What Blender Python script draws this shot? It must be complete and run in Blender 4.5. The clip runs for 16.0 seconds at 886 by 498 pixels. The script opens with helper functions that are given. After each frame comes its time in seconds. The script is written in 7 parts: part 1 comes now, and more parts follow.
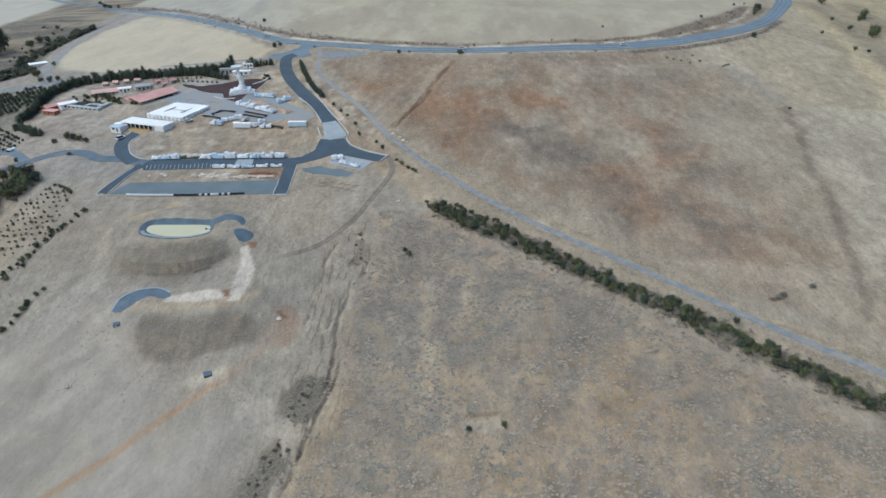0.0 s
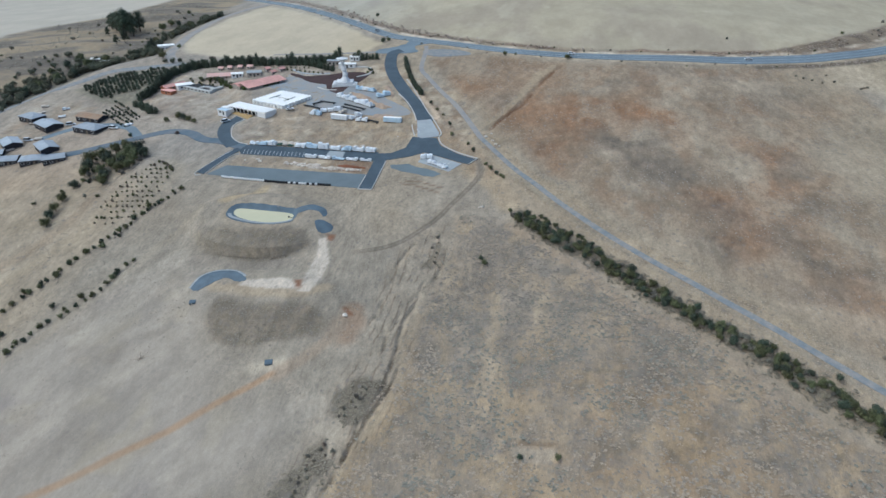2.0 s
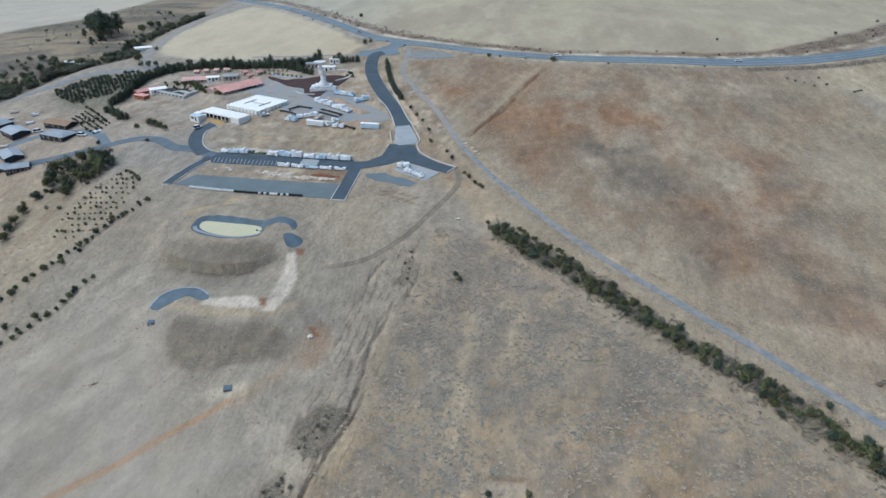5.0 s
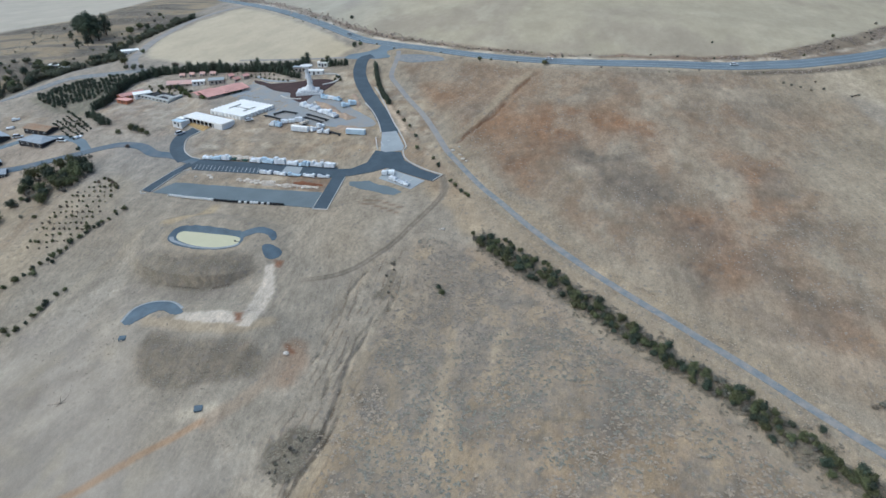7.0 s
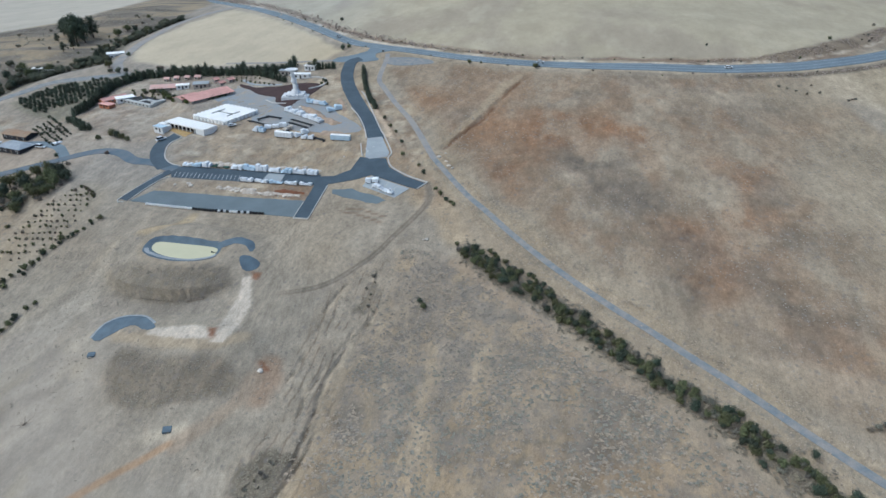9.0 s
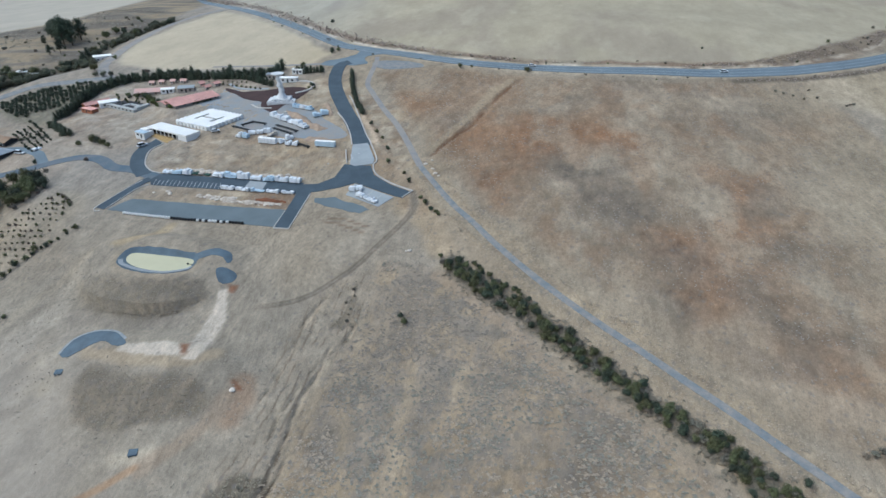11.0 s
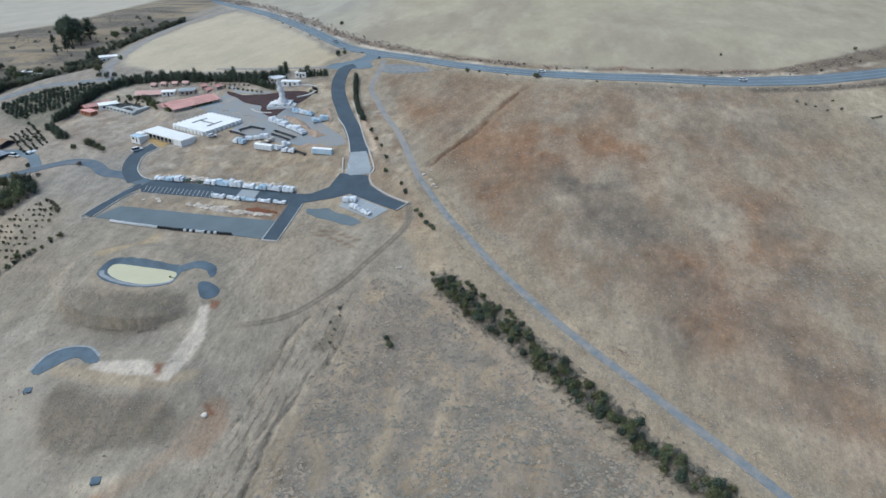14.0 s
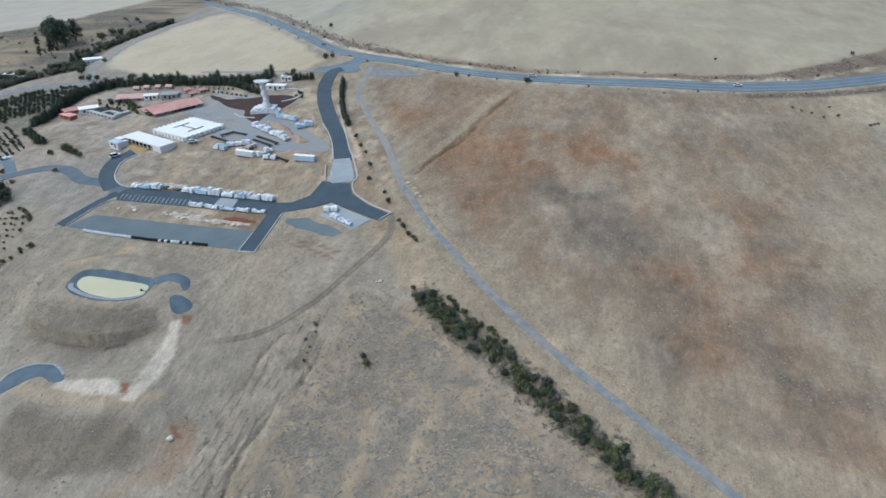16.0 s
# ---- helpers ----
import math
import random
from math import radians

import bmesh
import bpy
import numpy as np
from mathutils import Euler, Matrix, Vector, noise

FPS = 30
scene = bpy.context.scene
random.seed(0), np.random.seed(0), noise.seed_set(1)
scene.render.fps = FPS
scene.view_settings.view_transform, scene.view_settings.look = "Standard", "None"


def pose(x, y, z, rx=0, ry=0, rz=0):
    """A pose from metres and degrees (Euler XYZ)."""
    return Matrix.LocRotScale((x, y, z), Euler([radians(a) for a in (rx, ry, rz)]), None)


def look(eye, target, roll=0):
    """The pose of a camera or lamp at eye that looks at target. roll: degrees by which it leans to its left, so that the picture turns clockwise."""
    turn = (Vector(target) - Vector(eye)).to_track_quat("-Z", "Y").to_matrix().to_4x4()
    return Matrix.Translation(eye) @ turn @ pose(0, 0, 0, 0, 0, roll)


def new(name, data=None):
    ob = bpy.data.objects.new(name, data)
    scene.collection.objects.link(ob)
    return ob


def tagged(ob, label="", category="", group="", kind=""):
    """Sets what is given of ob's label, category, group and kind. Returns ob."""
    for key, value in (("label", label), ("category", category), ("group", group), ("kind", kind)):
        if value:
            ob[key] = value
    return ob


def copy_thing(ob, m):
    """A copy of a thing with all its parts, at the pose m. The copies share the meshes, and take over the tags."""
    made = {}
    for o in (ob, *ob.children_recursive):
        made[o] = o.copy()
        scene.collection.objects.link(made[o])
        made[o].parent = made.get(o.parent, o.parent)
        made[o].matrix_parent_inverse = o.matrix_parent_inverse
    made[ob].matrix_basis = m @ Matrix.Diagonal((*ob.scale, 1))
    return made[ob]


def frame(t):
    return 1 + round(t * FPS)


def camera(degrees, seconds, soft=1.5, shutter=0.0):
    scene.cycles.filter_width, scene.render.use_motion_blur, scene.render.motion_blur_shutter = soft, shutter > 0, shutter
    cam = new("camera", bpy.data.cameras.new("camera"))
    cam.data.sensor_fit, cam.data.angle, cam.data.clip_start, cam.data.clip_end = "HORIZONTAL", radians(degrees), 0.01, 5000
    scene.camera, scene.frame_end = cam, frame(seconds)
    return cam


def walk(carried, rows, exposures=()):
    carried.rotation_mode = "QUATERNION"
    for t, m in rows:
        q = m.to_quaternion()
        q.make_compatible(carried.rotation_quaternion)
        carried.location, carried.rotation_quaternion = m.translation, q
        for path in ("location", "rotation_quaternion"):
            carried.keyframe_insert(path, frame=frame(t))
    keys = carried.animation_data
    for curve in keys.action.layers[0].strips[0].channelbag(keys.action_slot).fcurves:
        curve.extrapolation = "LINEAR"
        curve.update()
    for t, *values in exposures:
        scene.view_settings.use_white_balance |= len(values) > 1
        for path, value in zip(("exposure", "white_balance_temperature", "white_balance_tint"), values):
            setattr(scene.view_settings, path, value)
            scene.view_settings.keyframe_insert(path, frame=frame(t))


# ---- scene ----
cam = camera(68.0, 16.0)
PATH = [
    (0, (75.902, -279.266, 121.469), (75.071, -191.100, 74.287), -0.720),
    (0.5, (79.196, -276.691, 120.624), (70.970, -188.864, 73.521), -0.198),
    (1, (81.972, -273.817, 119.985), (66.150, -187.023, 72.906), 0.306),
    (1.5, (83.375, -271.176, 119.726), (67.164, -184.426, 72.698), 0.344),
    (2, (84.351, -268.633, 119.567), (68.426, -181.836, 72.527), 0.444),
    (2.5, (85.292, -266.107, 119.489), (69.568, -179.298, 72.404), 0.486),
    (3, (86.327, -263.529, 119.540), (70.733, -176.740, 72.376), 0.436),
    (3.5, (87.538, -260.979, 119.581), (71.983, -174.224, 72.341), 0.377),
    (4, (88.725, -258.469, 119.696), (73.173, -171.747, 72.394), 0.327),
    (6.5, (94.647, -245.594, 120.163), (79.088, -158.922, 72.773), 0.289),
    (7, (95.844, -243.059, 120.233), (80.261, -156.394, 72.837), 0.289),
    (7.5, (97.001, -240.527, 120.296), (81.389, -153.879, 72.880), 0.291),
    (8, (98.127, -238.170, 120.345), (82.550, -151.519, 72.923), 0.278),
    (8.5, (99.319, -235.561, 120.412), (83.780, -148.918, 72.962), 0.247),
    (9, (100.521, -233.052, 120.383), (84.977, -146.402, 72.948), 0.212),
    (11.5, (106.463, -220.298, 120.440), (90.770, -133.658, 73.035), 0.216),
    (12, (107.551, -217.740, 120.523), (91.815, -131.113, 73.109), 0.228),
    (12.5, (108.648, -215.184, 120.573), (92.896, -128.558, 73.163), 0.269),
    (13, (109.829, -212.632, 120.525), (94.004, -126.029, 73.097), 0.205),
    (13.5, (111.256, -209.887, 120.262), (92.937, -123.763, 72.858), 0.279),
    (14, (112.315, -207.197, 120.128), (93.689, -121.156, 72.693), 0.319),
    (14.5, (113.233, -204.627, 120.078), (94.685, -118.544, 72.689), 0.409),
    (15, (114.119, -202.018, 120.007), (95.664, -115.899, 72.647), 0.476),
    (15.5, (115.053, -199.405, 119.972), (96.630, -113.268, 72.631), 0.523),
    (16, (116.059, -196.690, 119.934), (97.631, -110.565, 72.574), 0.498),
]
walk(cam, [(t, look(eye, target, roll)) for t, eye, target, roll in PATH], [(0, 0.22, 5400, 2), (16, 0.22, 5400, 2)])


# ---- light ----
world = bpy.data.worlds.new("sky")
world.use_nodes = True
scene.world = world
wn = world.node_tree.nodes
sky = wn.new("ShaderNodeTexSky")
sky.sky_type = "NISHITA"
sky.sun_disc = False
sky.sun_elevation = radians(48)
sky.sun_rotation = radians(230)
sky.air_density, sky.dust_density = 1.0, 4.0
wn["Background"].inputs["Strength"].default_value = 0.115
world.node_tree.links.new(sky.outputs["Color"], wn["Background"].inputs["Color"])
sun = new("sun", bpy.data.lights.new("sun", "SUN"))
sun.data.energy, sun.data.angle, sun.data.color = 1.3, radians(24), (1.0, 0.95, 0.88)
sun.matrix_world = look((-150, 110, 210), (0, 0, 0))
scene.view_settings.exposure = 0.0


# ---- materials ----
def mat(name, colour, rough=0.85, metal=0.0, vary=0.25, size=2.0, fine=0.15, bump=0.3, tint=None, rand=0.0):
    """A worn surface: colour with stains at `size` metres and grain at `fine` metres."""
    m = bpy.data.materials.new(name)
    m.use_nodes = True
    n, l = m.node_tree.nodes, m.node_tree.links
    b = n["Principled BSDF"]
    b.inputs["Roughness"].default_value, b.inputs["Metallic"].default_value = rough, metal
    b.inputs["Specular IOR Level"].default_value = 0.25
    co = n.new("ShaderNodeTexCoord")
    big, small = n.new("ShaderNodeTexNoise"), n.new("ShaderNodeTexNoise")
    big.inputs["Scale"].default_value, big.inputs["Detail"].default_value = 1 / size, 5
    small.inputs["Scale"].default_value, small.inputs["Detail"].default_value = 1 / fine, 3
    for t in (big, small):
        l.new(co.outputs["Object"], t.inputs["Vector"])
    ramp = n.new("ShaderNodeMix")
    ramp.data_type = "RGBA"
    other = tint or tuple(c * (1 - vary) for c in colour)
    ramp.inputs["A"].default_value = (*colour, 1)
    ramp.inputs["B"].default_value = (*other, 1)
    fac = n.new("ShaderNodeMapRange")
    fac.inputs["From Min"].default_value, fac.inputs["From Max"].default_value = 0.35, 0.65
    l.new(big.outputs["Fac"], fac.inputs["Value"])
    l.new(fac.outputs["Result"], ramp.inputs["Factor"])
    grain = n.new("ShaderNodeMapRange")
    grain.inputs["To Min"].default_value, grain.inputs["To Max"].default_value = 1 - vary, 1 + vary
    l.new(small.outputs["Fac"], grain.inputs["Value"])
    out = n.new("ShaderNodeMix")
    out.data_type, out.blend_type = "RGBA", "MULTIPLY"
    out.inputs["Factor"].default_value = 1
    l.new(ramp.outputs["Result"], out.inputs["A"])
    l.new(grain.outputs["Result"], out.inputs["B"])
    last = out.outputs["Result"]
    if rand:
        info = n.new("ShaderNodeObjectInfo")
        hsv = n.new("ShaderNodeHueSaturation")
        span = n.new("ShaderNodeMapRange")
        span.inputs["To Min"].default_value, span.inputs["To Max"].default_value = 1 - rand, 1 + rand
        l.new(info.outputs["Random"], span.inputs["Value"])
        l.new(span.outputs["Result"], hsv.inputs["Value"])
        l.new(last, hsv.inputs["Color"])
        last = hsv.outputs["Color"]
    l.new(last, b.inputs["Base Color"])
    if bump:
        bm_node = n.new("ShaderNodeBump")
        bm_node.inputs["Strength"].default_value, bm_node.inputs["Distance"].default_value = bump, fine * 0.3
        l.new(small.outputs["Fac"], bm_node.inputs["Height"])
        l.new(bm_node.outputs["Normal"], b.inputs["Normal"])
    return m


def leaf_mat(name, colour, spread=0.45, turn=(0.475, 0.52)):
    """Foliage: each leaf and each plant a little different."""
    m = bpy.data.materials.new(name)
    m.use_nodes = True
    n, l = m.node_tree.nodes, m.node_tree.links
    b = n["Principled BSDF"]
    b.inputs["Roughness"].default_value = 0.75
    b.inputs["Specular IOR Level"].default_value = 0.2
    geo, info, add = n.new("ShaderNodeNewGeometry"), n.new("ShaderNodeObjectInfo"), n.new("ShaderNodeMath")
    add.operation = "ADD"
    l.new(geo.outputs["Random Per Island"], add.inputs[0])
    l.new(info.outputs["Random"], add.inputs[1])
    span = n.new("ShaderNodeMapRange")
    span.inputs["From Max"].default_value = 2.0
    span.inputs["To Min"].default_value, span.inputs["To Max"].default_value = 1 - spread, 1 + spread
    l.new(add.outputs[0], span.inputs["Value"])
    hue = n.new("ShaderNodeMapRange")
    hue.inputs["To Min"].default_value, hue.inputs["To Max"].default_value = turn
    l.new(info.outputs["Random"], hue.inputs["Value"])
    hsv = n.new("ShaderNodeHueSaturation")
    hsv.inputs["Color"].default_value = (*colour, 1)
    l.new(span.outputs["Result"], hsv.inputs["Value"])
    l.new(hue.outputs["Result"], hsv.inputs["Hue"])
    l.new(hsv.outputs["Color"], b.inputs["Base Color"])
    return m


ASPHALT = mat("asphalt_new", (0.076, 0.103, 0.127), 0.85, vary=0.2, size=7, fine=0.5)
ASPHALT_MID = mat("asphalt_faded", (0.1, 0.141, 0.176), 0.88, vary=0.18, size=8, fine=0.5, tint=(0.17, 0.185, 0.2))
ASPHALT_OLD = mat("asphalt_old", (0.185, 0.232, 0.262), 0.9, vary=0.16, size=14, fine=0.6)
ROADGRIT = mat("gravel_track", (0.19, 0.214, 0.228), 0.95, vary=0.22, size=3, fine=0.5, tint=(0.3, 0.285, 0.26))
DUST = mat("pale_dust_road", (0.33, 0.305, 0.265), 0.95, vary=0.2, size=6, fine=0.5, tint=(0.26, 0.255, 0.25))
GRAVEL = mat("grey_gravel", (0.165, 0.2, 0.215), 0.95, vary=0.15, size=10, fine=0.4)
YARD = mat("yard_gravel", (0.265, 0.295, 0.315), 0.95, vary=0.18, size=9, fine=0.5, tint=(0.31, 0.295, 0.27))
CONCRETE = mat("pale_concrete", (0.36, 0.39, 0.4), 0.9, vary=0.12, size=5, fine=0.3)
KERB = mat("kerb_concrete", (0.55, 0.53, 0.49), 0.9, vary=0.2, size=3, fine=0.3)
WHITE_LINE = mat("road_paint", (0.5, 0.52, 0.53), 0.7, vary=0.15, size=1, fine=0.2)
PLAZA = mat("red_paving", (0.07, 0.043, 0.04), 0.9, vary=0.25, size=5, fine=0.4)
DIRT_ORANGE = mat("orange_dirt", (0.32, 0.205, 0.125), 0.95, vary=0.2, size=4, fine=0.4, tint=(0.33, 0.25, 0.18))
LINER = mat("pond_liner", (0.11, 0.152, 0.188), 0.6, vary=0.25, size=4, fine=0.5)
CRUST = mat("pale_crust", (0.37, 0.385, 0.385), 0.9, vary=0.2, size=2, fine=0.4, tint=(0.27, 0.295, 0.305))
REDSOIL = mat("red_soil", (0.22, 0.095, 0.05), 0.95, vary=0.3, size=2, fine=0.4)
WATER = mat("yellow_water", (0.64, 0.6, 0.39), 0.2, vary=0.06, size=12, fine=3, bump=0.02)
WHITE_ROOF = mat("white_roof", (0.94, 0.93, 0.885), 0.6, vary=0.07, size=6, fine=0.5)
WHITE_WALL = mat("white_wall", (0.82, 0.82, 0.8), 0.8, vary=0.1, size=3, fine=0.4)
GREY_ROOF = mat("grey_roof", (0.37, 0.41, 0.45), 0.7, vary=0.15, size=3, fine=0.4, rand=0.12)
PINK_TILE = mat("faded_roof_tile", (0.62, 0.44, 0.39), 0.85, vary=0.2, size=3, fine=0.5, tint=(0.68, 0.42, 0.35), rand=0.1)
RED_TILE = mat("red_roof_tile", (0.720, 0.403, 0.343), 0.85, vary=0.18, size=4, fine=0.5, rand=0.1)
ORANGE_WALL = mat("orange_wall", (0.48, 0.20, 0.11), 0.85, vary=0.2, size=3, fine=0.4)
DARK_WALL = mat("dark_wall", (0.045, 0.045, 0.05), 0.8, vary=0.3, size=2, fine=0.3)
GALLERY = mat("grey_gallery_roof", (0.5, 0.52, 0.5), 0.85, vary=0.2, size=3, fine=0.4, tint=(0.42, 0.42, 0.4))
PALE_WALL = mat("pale_wall", (0.42, 0.38, 0.33), 0.85, vary=0.15, size=3, fine=0.4)
STEEL = mat("dark_steel", (0.06, 0.065, 0.07), 0.6, 0.5, vary=0.2, size=1, fine=0.2)
GLASS = mat("dark_glass", (0.03, 0.035, 0.04), 0.15, vary=0.1, size=2, fine=1, bump=0)
RUBBER = mat("black_rubber", (0.035, 0.037, 0.04), 0.85, vary=0.2, size=1, fine=0.1)
WRAP = mat("white_wrap", (0.8, 0.83, 0.85), 0.55, vary=0.14, size=1.5, fine=0.4, rand=0.1)
WRAP_BLUE = mat("bluish_wrap", (0.55, 0.68, 0.78), 0.5, vary=0.14, size=1.5, fine=0.4, rand=0.1)
STONE_PALE = mat("pale_rock", (0.64, 0.575, 0.49), 0.9, vary=0.25, size=1.5, fine=0.3, rand=0.15)
GREEN_TARP = mat("green_tarpaulin", (0.06, 0.12, 0.09), 0.6, vary=0.2, size=1.5, fine=0.4)
STATUE = mat("white_stone", (0.74, 0.75, 0.75), 0.8, vary=0.12, size=2, fine=0.3)
YELLOW = mat("yellow_timber", (0.48, 0.33, 0.14), 0.8, vary=0.25, size=2, fine=0.3)
BARK = mat("bark", (0.11, 0.085, 0.065), 0.95, vary=0.3, size=0.5, fine=0.08)
WOOD = mat("weathered_post", (0.22, 0.18, 0.14), 0.9, vary=0.25, size=0.5, fine=0.08)
LEAF_DARK = leaf_mat("leaf_dark", (0.066, 0.083, 0.056))
LEAF_OLIVE = leaf_mat("leaf_olive", (0.116, 0.124, 0.06))
LEAF_GREEN = leaf_mat("leaf_green", (0.1, 0.125, 0.045))
LEAF_GREY = leaf_mat("leaf_grey", (0.19, 0.178, 0.142))
LEAF_BROWN = leaf_mat("leaf_brown", (0.22, 0.185, 0.14))
DRY = (0.5, 0.5)
SCRUB_DARK = leaf_mat("dark_scrub", (0.29, 0.25, 0.18), 0.4, DRY)
SCRUB_BANK = leaf_mat("bank_scrub", (0.255, 0.235, 0.185), 0.35, DRY)
LEAF_CREEK = leaf_mat("leaf_creek", (0.125, 0.132, 0.088))
DAM_SCRUB = leaf_mat("dam_weeds", (0.32, 0.28, 0.215), 0.25, DRY)
BELT_SCRUB = leaf_mat("belt_undergrowth", (0.285, 0.245, 0.18), 0.35, DRY)
VERGE_SCRUB = leaf_mat("verge_scrub", (0.40, 0.33, 0.275), 0.4, DRY)
SCRUB_MAT = leaf_mat("dry_scrub", (0.305, 0.27, 0.22), 0.28, DRY)
SCRUB_STRAW = leaf_mat("straw_scrub", (0.45, 0.37, 0.272), 0.2, DRY)
SCRUB_GREEN = leaf_mat("green_scrub", (0.285, 0.27, 0.215), 0.25, DRY)
SCRUB_BROWN = leaf_mat("brown_scrub", (0.36, 0.30, 0.225), 0.5, DRY)
SCRUB_GREY = leaf_mat("grey_scrub", (0.35, 0.305, 0.24), 0.3, DRY)


# ---- the lie of the land ----
def soft_limit(a, lo, r):
    return np.where(np.abs(a) < lo, a, np.sign(a) * (lo + r * np.tanh((np.abs(a) - lo) / r)))


def lattice(ix, iy, seed):
    v = np.sin(ix * 127.1 + iy * 311.7 + seed * 74.7) * 43758.5453
    return v - np.floor(v)


def vnoise(x, y, size, seed=0):
    """Smooth value noise, 0 to 1."""
    x, y = np.asarray(x, float) / size, np.asarray(y, float) / size
    ix, iy = np.floor(x), np.floor(y)
    fx, fy = x - ix, y - iy
    fx, fy = fx * fx * (3 - 2 * fx), fy * fy * (3 - 2 * fy)
    a, b = lattice(ix, iy, seed), lattice(ix + 1, iy, seed)
    c, d = lattice(ix, iy + 1, seed), lattice(ix + 1, iy + 1, seed)
    return (a * (1 - fx) + b * fx) * (1 - fy) + (c * (1 - fx) + d * fx) * fy


def fnoise(x, y, size, seed=0, octaves=3):
    total, amp, s = 0.0, 1.0, 0.0
    for k in range(octaves):
        total = total + amp * vnoise(x, y, size / 2 ** k, seed + 7 * k)
        s, amp = s + amp, amp * 0.55
    return total / s


def line_dist(x, y, pts, reach=90.0):
    """Distance to a polyline; a far-off constant for what lies beyond reach."""
    x, y = np.asarray(x, float), np.asarray(y, float)
    p = np.array(pts, float)
    near = (x > p[:, 0].min() - reach) & (x < p[:, 0].max() + reach) & (y > p[:, 1].min() - reach) & (y < p[:, 1].max() + reach)
    qx, qy = x[near], y[near]
    best = np.full(qx.shape, 1e9)
    for (ax, ay), (bx, by) in zip(pts, pts[1:]):
        dx, dy = bx - ax, by - ay
        t = np.clip(((qx - ax) * dx + (qy - ay) * dy) / (dx * dx + dy * dy), 0, 1)
        best = np.minimum(best, (qx - ax - t * dx) ** 2 + (qy - ay - t * dy) ** 2)
    out = np.full(x.shape, 1e6)
    out[near] = best
    return np.sqrt(out)


def poly_dist(x, y, pts):
    """Signed distance to a polygon, positive inside."""
    ring = list(pts) + [pts[0]]
    inside = np.zeros(np.shape(x), bool)
    for (ax, ay), (bx, by) in zip(ring, ring[1:]):
        cross = (ay > y) != (by > y)
        inside ^= cross & (x < (bx - ax) * (y - ay) / ((by - ay) or 1e-9) + ax)
    return np.where(inside, 1, -1) * line_dist(x, y, ring)


def step(a, lo, hi):
    k = np.clip((a - lo) / (hi - lo), 0, 1)
    return k * k * (3 - 2 * k)


def smooth(pts, gap=2.0):
    """Catmull-Rom through the points, about `gap` metres apart."""
    p = [Vector((a, b)) for a, b in pts]
    p = [2 * p[0] - p[1], *p, 2 * p[-1] - p[-2]]
    out = []
    for i in range(1, len(p) - 2):
        n = max(2, int((p[i + 1] - p[i]).length / gap))
        for k in range(n):
            t = k / n
            q = 0.5 * (2 * p[i] + (p[i + 1] - p[i - 1]) * t + (2 * p[i - 1] - 5 * p[i] + 4 * p[i + 1] - p[i + 2]) * t * t
                       + (3 * p[i] - p[i - 1] - 3 * p[i + 1] + p[i + 2]) * t ** 3)
            out.append((q.x, q.y))
    out.append((p[-2].x, p[-2].y))
    return out


def rounded(pts, gap=1.5):
    """A closed outline with its corners smoothed."""
    run = smooth([*pts[-2:], *pts, *pts[:2]], gap)
    a = min(range(len(run)), key=lambda i: math.hypot(run[i][0] - pts[0][0], run[i][1] - pts[0][1]) + (0 if i < len(run) / 2 else 1e6))
    b = min(range(len(run)), key=lambda i: math.hypot(run[i][0] - pts[0][0], run[i][1] - pts[0][1]) + (0 if i > len(run) / 2 else 1e6))
    return run[a:b]


RISES = [(-5, 58, -72, 28, 34), (-5, 235, 95, 60, 60), (6, 180, 245, 110, 60), (4.2, -115, -5, 70, 75), (-5, -310, 270, 60, 60)]
DAMS = [(3.5, -42, -27, 24, 12), (2.0, -24, -74, 26, 10)]
GULLY = smooth([(42.9, -40.5), (43.1, -48.4), (41.6, -56.1), (38.1, -62), (37, -71.3), (35.9, -77.3), (35.7, -86), (35.9, -94.4), (36.3, -102.3), (35.8, -109.7), (34, -116.5), (31.8, -121.7), (32, -127), (30.8, -134.5), (29.5, -141.7), (27.5, -148.7), (22, -170)])
GULLY_SIDE = smooth([(38.1, -58.4), (36.2, -66.6), (33.8, -73), (32.4, -81.9), (31.8, -89), (31.4, -95.8)])
GULLY_FORK = smooth([(39, -99.7), (37.7, -109.7), (36.1, -115.5), (33.9, -121.9), (32.8, -127.9), (31.3, -134.6), (29, -150)])
RILL = smooth([(33, -30), (28.4, -40.4), (25.7, -53.8), (25.5, -64.7), (25, -75.1), (23.7, -82.3)])
THICKETS = [[(38.9, -28.2), (42.3, -38.9), (43.1, -48.4), (35.4, -50.3), (36.1, -42.2), (37.6, -31.8)],
            [(26.7, -105.8), (33.5, -106.7), (33.5, -113.1), (32, -120.7), (29.2, -125.7), (26.2, -123.5), (23, -121.2), (23.3, -114.8), (24.9, -111.5)],
            [(24.6, -129.4), (27.3, -132.4), (28.7, -137.2), (27.1, -142.4), (25.7, -147.4), (20.4, -154.5), (10.4, -154.9), (15.5, -142.6), (18.5, -137.4), (20.1, -132.9)]]
EROSION = smooth([(45, 56), (49, 67), (57, 84), (64.5, 104), (73, 136), (82, 156)])
CREEK = smooth([(-300, 20), (-278, 70), (-272, 90), (-267, 112), (-262, 135), (-257, 158), (-250, 175), (-238, 186), (-230, 198), (-238, 222), (-247, 250), (-250, 290), (-248, 320), (-246, 345)], 6)
PINES = [(-314, 272), (-307, 268), (-300, 262), (-293, 255), (-285, 249), (-290, 262), (-280, 252), (-297, 272), (-304, 278), (-286, 271)]
